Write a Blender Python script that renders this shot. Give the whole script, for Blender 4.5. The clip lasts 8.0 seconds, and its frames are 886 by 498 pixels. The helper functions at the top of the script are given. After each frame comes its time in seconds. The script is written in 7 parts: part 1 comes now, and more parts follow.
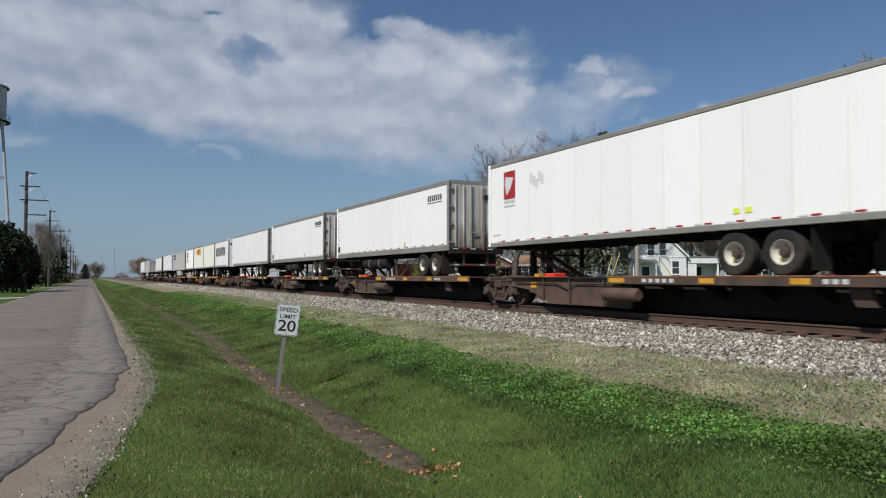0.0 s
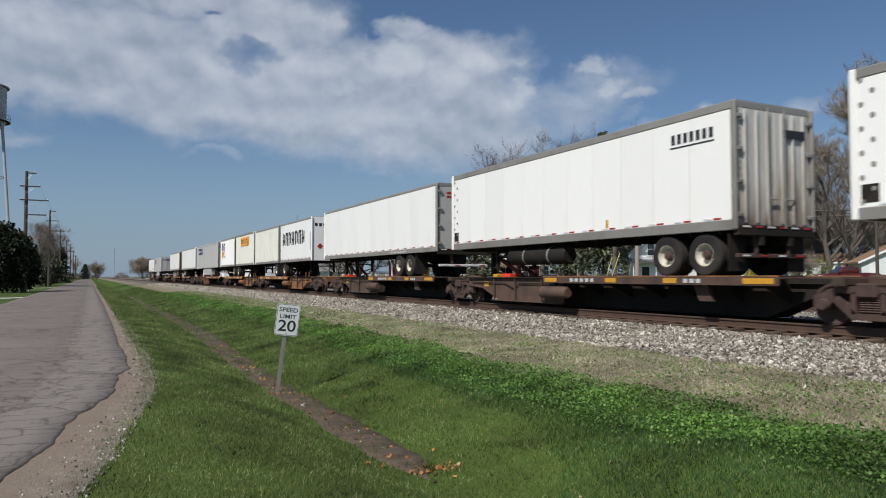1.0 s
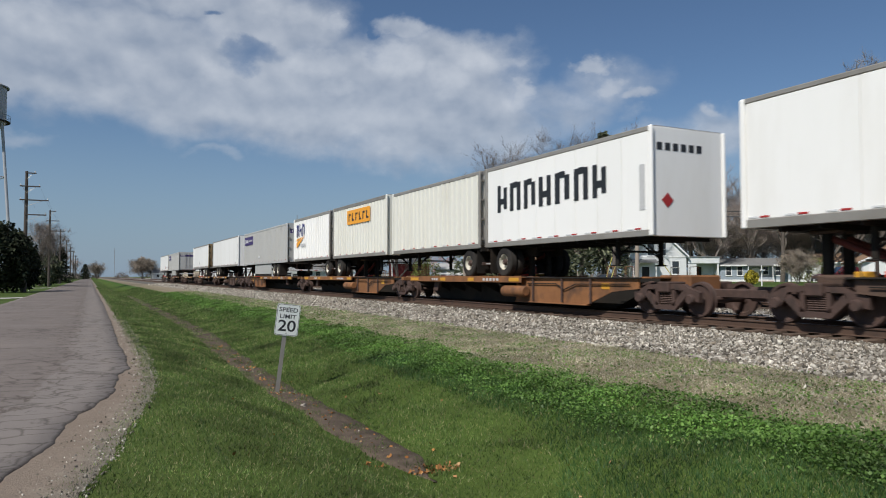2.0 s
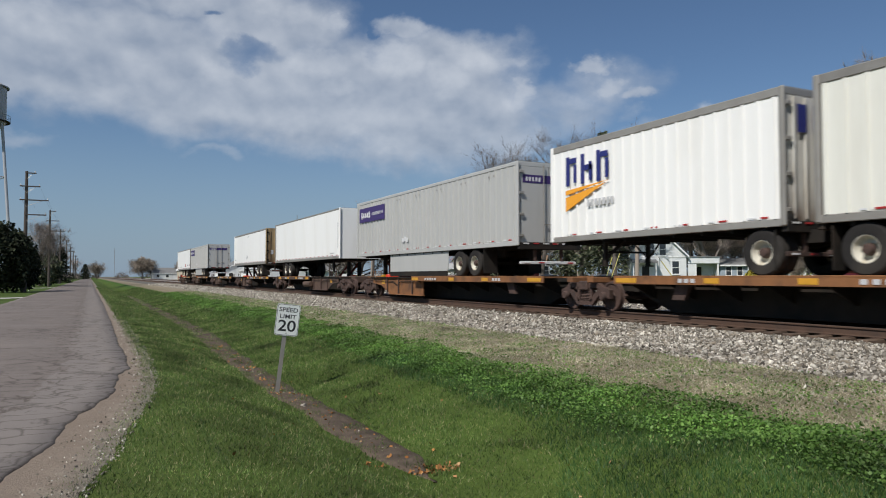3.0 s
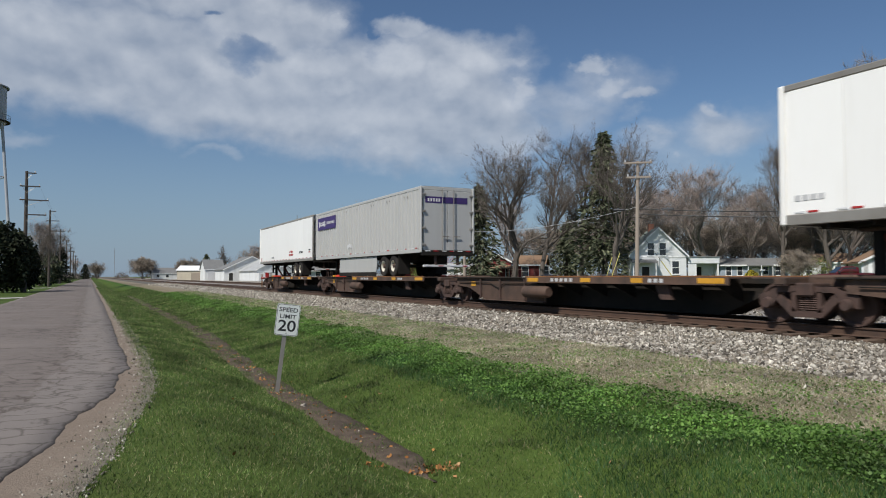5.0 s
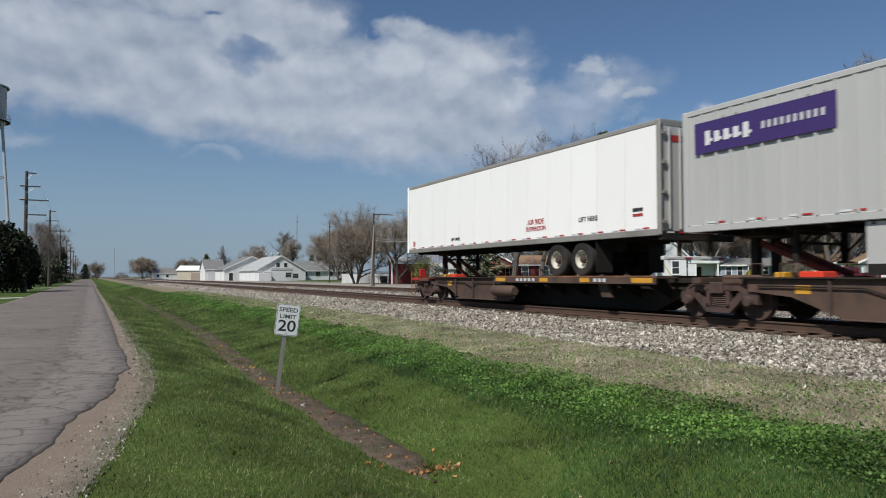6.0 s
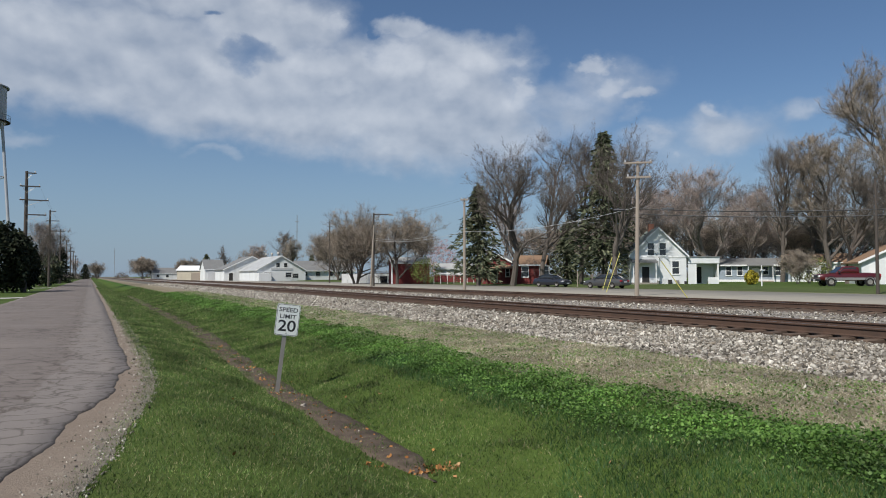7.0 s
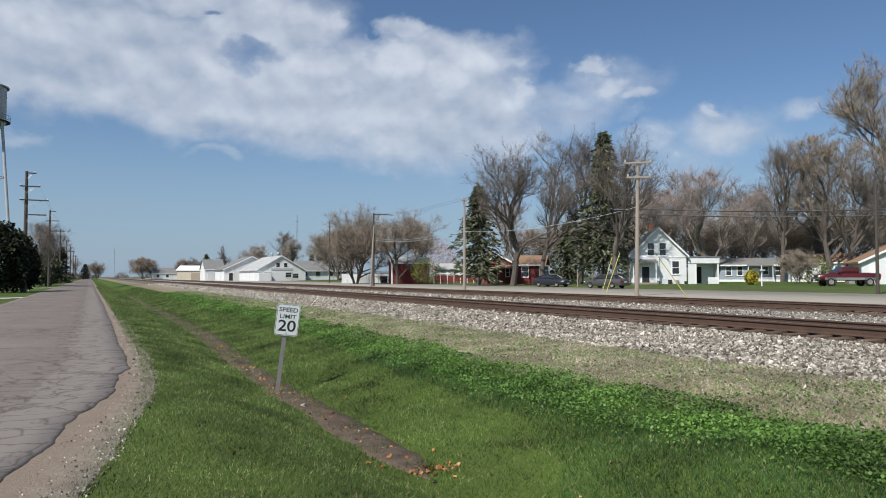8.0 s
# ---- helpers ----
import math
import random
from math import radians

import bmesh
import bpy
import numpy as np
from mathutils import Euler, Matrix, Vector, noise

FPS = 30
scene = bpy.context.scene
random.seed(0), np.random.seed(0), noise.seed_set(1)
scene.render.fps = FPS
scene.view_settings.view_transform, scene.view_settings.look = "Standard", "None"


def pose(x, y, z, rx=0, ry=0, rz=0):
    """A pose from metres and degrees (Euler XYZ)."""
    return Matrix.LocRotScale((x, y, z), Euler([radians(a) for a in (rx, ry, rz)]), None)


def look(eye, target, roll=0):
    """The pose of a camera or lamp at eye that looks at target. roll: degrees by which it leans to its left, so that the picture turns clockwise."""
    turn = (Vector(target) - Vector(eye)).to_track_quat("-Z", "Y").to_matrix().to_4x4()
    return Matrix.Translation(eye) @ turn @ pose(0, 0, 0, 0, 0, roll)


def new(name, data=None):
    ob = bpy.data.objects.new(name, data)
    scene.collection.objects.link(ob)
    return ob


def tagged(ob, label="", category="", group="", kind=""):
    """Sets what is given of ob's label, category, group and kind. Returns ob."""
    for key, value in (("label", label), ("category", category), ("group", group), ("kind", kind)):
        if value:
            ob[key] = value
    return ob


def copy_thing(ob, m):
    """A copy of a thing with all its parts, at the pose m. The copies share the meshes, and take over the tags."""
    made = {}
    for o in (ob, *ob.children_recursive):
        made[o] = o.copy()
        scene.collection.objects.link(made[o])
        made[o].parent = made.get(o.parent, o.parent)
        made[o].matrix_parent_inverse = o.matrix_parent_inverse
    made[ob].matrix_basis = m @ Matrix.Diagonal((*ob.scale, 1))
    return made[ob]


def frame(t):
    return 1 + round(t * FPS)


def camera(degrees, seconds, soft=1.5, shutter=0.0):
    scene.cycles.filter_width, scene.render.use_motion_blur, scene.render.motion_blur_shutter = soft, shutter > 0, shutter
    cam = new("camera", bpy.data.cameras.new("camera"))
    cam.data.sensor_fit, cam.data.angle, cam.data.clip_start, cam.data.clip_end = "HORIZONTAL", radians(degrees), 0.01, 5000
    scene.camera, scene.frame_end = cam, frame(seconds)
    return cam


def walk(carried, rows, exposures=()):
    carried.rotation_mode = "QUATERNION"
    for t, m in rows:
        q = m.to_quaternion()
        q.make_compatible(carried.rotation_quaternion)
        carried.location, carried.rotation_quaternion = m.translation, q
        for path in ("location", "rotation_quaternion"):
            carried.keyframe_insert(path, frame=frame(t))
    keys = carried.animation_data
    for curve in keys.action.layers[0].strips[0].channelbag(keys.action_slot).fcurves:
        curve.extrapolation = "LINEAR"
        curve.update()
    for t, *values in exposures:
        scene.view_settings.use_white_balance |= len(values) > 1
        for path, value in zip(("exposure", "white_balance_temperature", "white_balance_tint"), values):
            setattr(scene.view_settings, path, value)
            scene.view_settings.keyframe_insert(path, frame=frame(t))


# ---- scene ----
# Camera: it stands still at the roadside, 1.6 m above the asphalt.
cam = camera(63.78, 8.0, soft=1.0, shutter=0.08)
EYE = Vector((0.0, 0.0, 1.6))
YAW, PITCH = radians(26.4), radians(2.227)
AIM = EYE + Vector((math.sin(YAW) * math.cos(PITCH), math.cos(YAW) * math.cos(PITCH), math.sin(PITCH))) * 10
walk(cam, [(0.0, look(EYE, AIM)), (8.0, look(EYE, AIM))], exposures=[(0.0, 0.0), (6.2, 0.0), (7.0, 0.10), (7.5, 0.27), (8.0, 0.31)])

# ---- world and sun ----
SUN_ELEVATION = radians(48)
SUN_FROM = Vector((-0.90, -0.43, 0)).normalized()


def build_sky():
    """Clear blue sky with broken cumulus banks, as directions in azimuth and elevation (degrees)."""
    world = bpy.data.worlds.new("sky")
    scene.world = world
    world.use_nodes = True
    nt = world.node_tree
    nt.nodes.clear()
    N, L = nt.nodes, nt.links

    def math_node(op, a, b=None, c=None, clamp=False):
        n = N.new("ShaderNodeMath")
        n.operation, n.use_clamp = op, clamp
        for i, v in enumerate((a, b, c)):
            if v is None:
                continue
            if isinstance(v, (int, float)):
                n.inputs[i].default_value = v
            else:
                L.new(v, n.inputs[i])
        return n.outputs[0]

    sky = N.new("ShaderNodeTexSky")
    sky.sky_type, sky.sun_disc = "NISHITA", False
    sky.sun_elevation = SUN_ELEVATION
    sky.sun_rotation = math.atan2(SUN_FROM.x, SUN_FROM.y)
    sky.air_density, sky.dust_density, sky.ozone_density = 1.0, 0.1, 6.0
    coord = N.new("ShaderNodeTexCoord")
    sep = N.new("ShaderNodeSeparateXYZ")
    L.new(coord.outputs["Generated"], sep.inputs[0])
    az = math_node("MULTIPLY", math_node("ARCTAN2", sep.outputs[0], sep.outputs[1]), 180 / math.pi)
    el = math_node("MULTIPLY", math_node("ARCSINE", sep.outputs[2]), 180 / math.pi)

    def cloud_noise(scale, shift, detail, squash=1.6, rough=0.56):
        comb = N.new("ShaderNodeCombineXYZ")
        L.new(math_node("ADD", az, shift[0]), comb.inputs[0])
        L.new(math_node("MULTIPLY", math_node("ADD", el, shift[1]), squash), comb.inputs[1])
        comb.inputs[2].default_value = shift[2]
        tex = N.new("ShaderNodeTexNoise")
        tex.inputs["Scale"].default_value = scale
        tex.inputs["Detail"].default_value = detail
        tex.inputs["Roughness"].default_value = rough
        L.new(comb.outputs[0], tex.inputs["Vector"])
        return tex.outputs[0]

    # the outlines are crumpled at three sizes
    def crumple(value, terms):
        for scale, shift, detail, amount in terms:
            value = math_node("ADD", value, math_node("MULTIPLY", math_node("SUBTRACT", cloud_noise(scale, shift, detail, 1.3), 0.5), amount))
        return value

    wa = crumple(az, ((0.16, (4, 7, 1.0), 2, 6.0), (0.7, (1, 3, 2.0), 3, 1.8)))
    we = crumple(el, ((0.16, (9, 2, 6.0), 2, 4.0), (0.7, (6, 8, 7.0), 3, 1.4)))

    def gather(blobs, floor):
        total = None
        for a, e, ra, re, gain in blobs:
            da = math_node("DIVIDE", math_node("SUBTRACT", wa, a), ra)
            de = math_node("DIVIDE", math_node("SUBTRACT", we, e), re)
            r2 = math_node("ADD", math_node("MULTIPLY", da, da), math_node("MULTIPLY", de, de))
            m = math_node("MAXIMUM", math_node("MULTIPLY", math_node("SUBTRACT", 1.0, r2), gain), floor)
            total = m if total is None else math_node("SMOOTH_MAX", total, m, 0.15)
        return total

    def step(value, lo, hi, top=1.0):
        n = N.new("ShaderNodeMapRange")
        n.interpolation_type = "SMOOTHSTEP"
        n.inputs["From Min"].default_value, n.inputs["From Max"].default_value = lo, hi
        n.inputs["To Max"].default_value = top
        L.new(value, n.inputs["Value"])
        return n.outputs[0]

    fluff = cloud_noise(0.5, (5, 2, 9.0), 9, 1.4, 0.6)
    bank = math_node("ADD", gather(CLOUD_BANK, -0.8), math_node("MULTIPLY", math_node("SUBTRACT", fluff, 0.5), 0.55))
    bank = math_node("SUBTRACT", bank, math_node("MAXIMUM", gather(CLOUD_GAPS, 0.0), 0.0))
    heads = math_node("ADD", gather(CLOUD_HEADS, -0.6), math_node("MULTIPLY", math_node("SUBTRACT", fluff, 0.5), 0.8))
    bank_d, head_d = step(bank, -0.40, 1.0, 0.80), step(heads, -0.05, 0.95, 0.78)
    dens = math_node("MAXIMUM", bank_d, math_node("MULTIPLY", head_d, 0.95))
    # sunlit heads over a soft grey bank, with small swellings lit from above
    swell = math_node("SUBTRACT", cloud_noise(0.30, (0, 0, 4.0), 4, 1.3, 0.45), cloud_noise(0.30, (0.3, 0.9, 4.0), 4, 1.3, 0.45))
    broad = math_node("SUBTRACT", cloud_noise(0.10, (2, 5, 8.0), 3, 1.6, 0.5), 0.5)
    shade = math_node("ADD", math_node("MULTIPLY_ADD", head_d, 0.38, 0.37), math_node("MULTIPLY_ADD", broad, 0.75, math_node("MULTIPLY", swell, 1.3)), clamp=True)
    ramp = N.new("ShaderNodeValToRGB")
    ramp.color_ramp.elements[0].position, ramp.color_ramp.elements[0].color = 0.02, (*CLOUD_DARK, 1)
    ramp.color_ramp.elements[1].position, ramp.color_ramp.elements[1].color = 0.95, (*CLOUD_LIGHT, 1)
    L.new(shade, ramp.inputs[0])
    # pale blue haze low over the land, all round
    low = N.new("ShaderNodeMapRange")
    low.interpolation_type = "SMOOTHSTEP"
    low.inputs["From Min"].default_value, low.inputs["From Max"].default_value = 15.0, -3.0
    low.inputs["To Max"].default_value = 0.95
    L.new(el, low.inputs["Value"])
    haze = N.new("ShaderNodeMix")
    haze.data_type = "RGBA"
    L.new(low.outputs[0], haze.inputs["Factor"])
    L.new(sky.outputs[0], haze.inputs["A"])
    haze.inputs["B"].default_value = (2.95, 4.15, 5.65, 1)
    mix = N.new("ShaderNodeMix")
    mix.data_type = "RGBA"
    L.new(dens, mix.inputs["Factor"])
    L.new(haze.outputs["Result"], mix.inputs["A"])
    L.new(ramp.outputs[0], mix.inputs["B"])
    back = N.new("ShaderNodeBackground")
    back.inputs["Strength"].default_value = SKY_STRENGTH
    L.new(mix.outputs["Result"], back.inputs["Color"])
    out = N.new("ShaderNodeOutputWorld")
    L.new(back.outputs[0], out.inputs[0])


SKY_STRENGTH = 0.074
CLOUD_DARK = (4.2, 4.95, 6.2)
CLOUD_LIGHT = (8.3, 8.8, 9.6)
# azimuth, elevation, half-width, half-height, strength
CLOUD_BANK = [
    (-7.7, 15.6, 11.7, 4.7, 1.5), (1.3, 15.8, 12.3, 4.6, 1.5), (9.3, 14.6, 12.8, 4.5, 1.5), (18.0, 14.2, 11.4, 4.8, 1.5), (25.3, 13.5, 8.7, 5.6, 1.5), (29.9, 13.0, 5.0, 4.7, 1.1),
    (3.1, 22.2, 14.0, 4.3, 1.4), (12.7, 19.4, 7.1, 3.6, 1.2), (23.9, 11.3, 6.9, 3.3, 1.1), (27.1, 16.9, 6.9, 2.9, 1.3), (39.7, 14.8, 4.1, 1.9, 0.5), (36.2, 13.3, 4.0, 2.1, 0.55),
    (48.4, 10.7, 4.2, 2.0, 0.75), (42.7, 10.4, 2.5, 1.2, 0.45), (53.6, 11.7, 1.4, 0.9, 0.5), (43.9, 8.6, 4.8, 1.7, 0.25), (-4.5, 9.6, 1.7, 0.5, 0.3), (8.6, 9.4, 1.1, 0.4, 0.25),
    (-60, 35, 40, 12, 0.9), (120, 30, 45, 10, 0.8), (10, 60, 60, 14, 0.5), (-150, 25, 40, 8, 0.8),
]
CLOUD_HEADS = [
    (17.3, 19.7, 2.5, 0.9, 0.9), (24.1, 19.4, 2.9, 1.5, 1.0), (22.5, 17.1, 2.3, 1.3, 0.9), (26.4, 15.9, 2.1, 1.9, 1.0), (16.2, 16.6, 3.4, 1.4, 0.9), (13.5, 20.2, 2.7, 1.2, 0.6),
    (9.2, 18.5, 1.9, 1.5, 0.7), (5.1, 19.8, 2.0, 0.8, 0.6), (-3.8, 18.3, 2.8, 1.3, 0.6), (8.4, 15.8, 2.1, 1.0, 0.55), (18.7, 14.9, 1.3, 0.7, 0.6), (14.5, 12.1, 2.7, 0.7, 0.4),
    (29.0, 17.4, 2.7, 1.4, 0.8), (31.9, 16.9, 2.3, 1.2, 0.7), (32.8, 14.5, 1.9, 1.3, 0.9), (20.7, 10.8, 3.2, 1.0, 0.4), (0.6, 13.4, 4.2, 0.7, 0.35), (38.2, 16.1, 1.7, 1.0, 1.0),
    (40.2, 15.0, 2.1, 1.0, 0.9), (42.3, 14.1, 1.4, 0.8, 0.8), (37.1, 14.1, 1.8, 0.8, 0.5), (47.5, 12.2, 1.7, 0.7, 0.8), (48.8, 10.5, 2.3, 1.1, 0.6), (46.4, 11.4, 1.6, 0.9, 0.5),
    (43.3, 10.6, 1.2, 0.8, 0.7), (44.1, 8.9, 1.1, 0.6, 0.5), (53.6, 11.8, 1.1, 0.5, 0.6), (41.4, 12.6, 1.7, 0.7, 0.4),
]
CLOUD_GAPS = [
    (11.2, 16.8, 2.5, 1.2, 1.0), (9.0, 19.8, 1.1, 0.4, 0.9), (21.4, 18.9, 0.6, 0.9, 0.9), (6.4, 18.0, 0.7, 0.4, 0.3),
]
build_sky()
sun = new("sun", bpy.data.lights.new("sun", "SUN"))
sun.data.energy, sun.data.angle, sun.data.color = 4.5, radians(0.55), (1.0, 0.965, 0.91)
_from = SUN_FROM * math.cos(SUN_ELEVATION) + Vector((0, 0, math.sin(SUN_ELEVATION)))
sun.matrix_world = look(_from * 60, (0, 0, 0))


# ---- materials ----
def material(name, colour, rough=0.6, metal=0.0, vary=0.15, scale=3.0, stain=None, stain_scale=0.6, stain_amount=0.5,
             bump=0.0, bump_scale=40.0, random=0.0, stretch=(1, 1, 1), spec=0.4):
    """Principled surface with grain and stains; random: change from object to object."""
    m = bpy.data.materials.new(name)
    m.use_nodes = True
    nt = m.node_tree
    N, L = nt.nodes, nt.links
    b = N["Principled BSDF"]
    b.inputs["Roughness"].default_value, b.inputs["Metallic"].default_value = rough, metal
    b.inputs["Specular IOR Level"].default_value = spec
    co = N.new("ShaderNodeTexCoord")
    mp = N.new("ShaderNodeMapping")
    mp.inputs["Scale"].default_value = stretch
    L.new(co.outputs["Object"], mp.inputs[0])

    def tex(s, detail=5):
        n = N.new("ShaderNodeTexNoise")
        n.inputs["Scale"].default_value, n.inputs["Detail"].default_value = s, detail
        n.inputs["Roughness"].default_value = 0.6
        L.new(mp.outputs[0], n.inputs["Vector"])
        return n.outputs[0]

    hsv = N.new("ShaderNodeHueSaturation")
    base = N.new("ShaderNodeMix")
    base.data_type = "RGBA"
    L.new(tex(scale), base.inputs["Factor"])
    base.inputs["A"].default_value = (*[c * (1 - vary) for c in colour], 1)
    base.inputs["B"].default_value = (*[min(1, c * (1 + vary)) for c in colour], 1)
    last = base.outputs["Result"]
    if stain:
        rp = N.new("ShaderNodeMapRange")
        rp.inputs["From Min"].default_value, rp.inputs["From Max"].default_value = 0.48, 0.72
        rp.inputs["To Max"].default_value = stain_amount
        L.new(tex(stain_scale, 8), rp.inputs["Value"])
        mx = N.new("ShaderNodeMix")
        mx.data_type = "RGBA"
        L.new(rp.outputs[0], mx.inputs["Factor"])
        L.new(last, mx.inputs["A"])
        mx.inputs["B"].default_value = (*stain, 1)
        last = mx.outputs["Result"]
    if random:
        info = N.new("ShaderNodeObjectInfo")
        rr = N.new("ShaderNodeMapRange")
        rr.inputs["To Min"].default_value, rr.inputs["To Max"].default_value = 1 - random, 1 + random
        L.new(info.outputs["Random"], rr.inputs["Value"])
        L.new(rr.outputs[0], hsv.inputs["Value"])
        L.new(last, hsv.inputs["Color"])
        last = hsv.outputs[0]
    L.new(last, b.inputs["Base Color"])
    if bump:
        bp = N.new("ShaderNodeBump")
        bp.inputs["Strength"].default_value = bump
        bp.inputs["Distance"].default_value = 0.02
        L.new(tex(bump_scale, 3), bp.inputs["Height"])
        L.new(bp.outputs[0], b.inputs["Normal"])
    return m


def island_material(name, colours, rough=0.8, spec=0.2, thin=0.0, blotch=(0.40, 1.65)):
    """Loose pieces in one mesh: each takes its own colour between those given."""
    m = bpy.data.materials.new(name)
    m.use_nodes = True
    N, L = m.node_tree.nodes, m.node_tree.links
    b = N["Principled BSDF"]
    b.inputs["Roughness"].default_value = rough
    b.inputs["Specular IOR Level"].default_value = spec
    g = N.new("ShaderNodeNewGeometry")
    r = N.new("ShaderNodeValToRGB")
    while len(r.color_ramp.elements) < len(colours):
        r.color_ramp.elements.new(0.5)
    for i, c in enumerate(colours):
        r.color_ramp.elements[i].position = i / max(1, len(colours) - 1)
        r.color_ramp.elements[i].color = (*c, 1)
    L.new(g.outputs["Random Per Island"], r.inputs[0])
    co = N.new("ShaderNodeTexCoord")
    n = N.new("ShaderNodeTexNoise")
    n.inputs["Scale"].default_value, n.inputs["Detail"].default_value = 0.9, 7
    L.new(co.outputs["Object"], n.inputs["Vector"])
    rr = N.new("ShaderNodeMapRange")
    rr.inputs["From Min"].default_value, rr.inputs["From Max"].default_value = 0.3, 0.7
    rr.inputs["To Min"].default_value, rr.inputs["To Max"].default_value = blotch
    L.new(n.outputs[0], rr.inputs["Value"])
    h = N.new("ShaderNodeHueSaturation")
    L.new(rr.outputs[0], h.inputs["Value"])
    L.new(r.outputs[0], h.inputs["Color"])
    L.new(h.outputs[0], b.inputs["Base Color"])
    if thin:
        tr = N.new("ShaderNodeBsdfTranslucent")
        L.new(h.outputs[0], tr.inputs["Color"])
        mx = N.new("ShaderNodeMixShader")
        mx.inputs[0].default_value = thin
        L.new(b.outputs[0], mx.inputs[1])
        L.new(tr.outputs[0], mx.inputs[2])
        L.new(mx.outputs[0], N["Material Output"].inputs[0])
    return m


M_WHITE = material("trailer_white", (0.86, 0.85, 0.82), 0.35, vary=0.03, scale=1.2, stain=(0.66, 0.63, 0.56), stain_scale=0.9, stain_amount=0.3, stretch=(1, 1, 0.25), random=0.03)
M_CREAM = material("trailer_cream", (0.72, 0.71, 0.64), 0.4, vary=0.05, scale=1.2, stain=(0.50, 0.46, 0.38), stain_scale=1.1, stain_amount=0.3, stretch=(1, 1, 0.2), random=0.03)
M_GREY = material("trailer_grey", (0.47, 0.465, 0.445), 0.4, 0.1, vary=0.05, scale=1.2, stain=(0.36, 0.36, 0.34), stain_scale=1.0, stain_amount=0.35, stretch=(1, 1, 0.2))
M_ALU = material("aluminium_rail", (0.32, 0.30, 0.27), 0.45, 0.35, vary=0.15, scale=2, stain=(0.18, 0.15, 0.12), stain_amount=0.5, random=0.1)
M_DOOR = material("door_dirty", (0.56, 0.545, 0.50), 0.5, 0.0, vary=0.15, scale=2, stain=(0.24, 0.18, 0.11), stain_scale=2.2, stain_amount=0.75, stretch=(1, 1, 0.16))
M_DOOR_RUST = material("door_rusty", (0.33, 0.235, 0.12), 0.7, 0.0, vary=0.3, scale=2, stain=(0.09, 0.05, 0.028), stain_scale=2.4, stain_amount=0.95, stretch=(1, 1, 0.14))
def rust_low(m, z_full, z_none, colour, amount):
    """Rust streaks that run up from the sill and die out with height."""
    N, L = m.node_tree.nodes, m.node_tree.links
    b = N["Principled BSDF"]
    base = b.inputs["Base Color"].links[0].from_socket
    co = N.new("ShaderNodeTexCoord")
    sp = N.new("ShaderNodeSeparateXYZ")
    L.new(co.outputs["Object"], sp.inputs[0])
    mp = N.new("ShaderNodeMapping")
    mp.inputs["Scale"].default_value = (1, 1, 0.22)
    L.new(co.outputs["Object"], mp.inputs[0])
    nz = N.new("ShaderNodeTexNoise")
    nz.inputs["Scale"].default_value, nz.inputs["Detail"].default_value = 5.0, 7
    L.new(mp.outputs[0], nz.inputs["Vector"])
    ad = N.new("ShaderNodeMath")
    ad.operation = "MULTIPLY_ADD"
    L.new(nz.outputs[0], ad.inputs[0])
    ad.inputs[1].default_value = -2.6
    L.new(sp.outputs[2], ad.inputs[2])
    mr = N.new("ShaderNodeMapRange")
    mr.inputs["From Min"].default_value, mr.inputs["From Max"].default_value = z_full - 1.3, z_none - 1.3
    mr.inputs["To Min"].default_value, mr.inputs["To Max"].default_value = amount, 0.0
    L.new(ad.outputs[0], mr.inputs["Value"])
    mx = N.new("ShaderNodeMix")
    mx.data_type = "RGBA"
    L.new(mr.outputs[0], mx.inputs["Factor"])
    L.new(base, mx.inputs["A"])
    mx.inputs["B"].default_value = (*colour, 1)
    L.new(mx.outputs["Result"], b.inputs["Base Color"])


rust_low(M_DOOR, 0.9, 2.2, (0.11, 0.062, 0.032), 0.85)
rust_low(M_DOOR_RUST, 0.8, 2.4, (0.075, 0.040, 0.022), 0.8)
M_BLACK = material("black_steel", (0.022, 0.020, 0.018), 0.75, vary=0.3, scale=5, stain=(0.06, 0.042, 0.03), stain_amount=0.6, spec=0.12)
M_RUBBER = material("tyre_rubber", (0.026, 0.024, 0.023), 0.9, vary=0.25, scale=8, stain=(0.085, 0.074, 0.062), stain_amount=0.5, spec=0.12)
M_RIM = material("rim_cream", (0.58, 0.55, 0.46), 0.5, vary=0.1, scale=8, stain=(0.25, 0.17, 0.08), stain_scale=6, stain_amount=0.6)
M_BROWN = material("freight_brown", (0.092, 0.056, 0.040), 0.75, vary=0.35, scale=2.2, stain=(0.038, 0.029, 0.024), stain_scale=1.6, stain_amount=0.85, bump=0.2, random=0.15)
M_ORANGE = material("freight_rust_orange", (0.225, 0.098, 0.038), 0.75, vary=0.35, scale=2.2, stain=(0.06, 0.036, 0.025), stain_scale=1.5, stain_amount=0.9, bump=0.2, random=0.1)
M_TRUCK = material("bogie_grime", (0.075, 0.045, 0.036), 0.8, vary=0.3, scale=5, stain=(0.03, 0.023, 0.02), stain_scale=3, stain_amount=0.7, bump=0.3)
M_RED = material("red_paint", (0.36, 0.025, 0.025), 0.5, vary=0.1, scale=6)
M_YELLOW = material("yellow_reflector", (0.58, 0.29, 0.03), 0.45, vary=0.12, scale=6, stain=(0.3, 0.15, 0.03), stain_scale=4, stain_amount=0.5)
M_HITCH = material("hitch_red", (0.17, 0.035, 0.025), 0.7, vary=0.2, scale=5, stain=(0.07, 0.03, 0.022), stain_scale=3, stain_amount=0.6)
M_SCARLET = material("scarlet_paint", (0.70, 0.055, 0.025), 0.45, vary=0.08, scale=6)
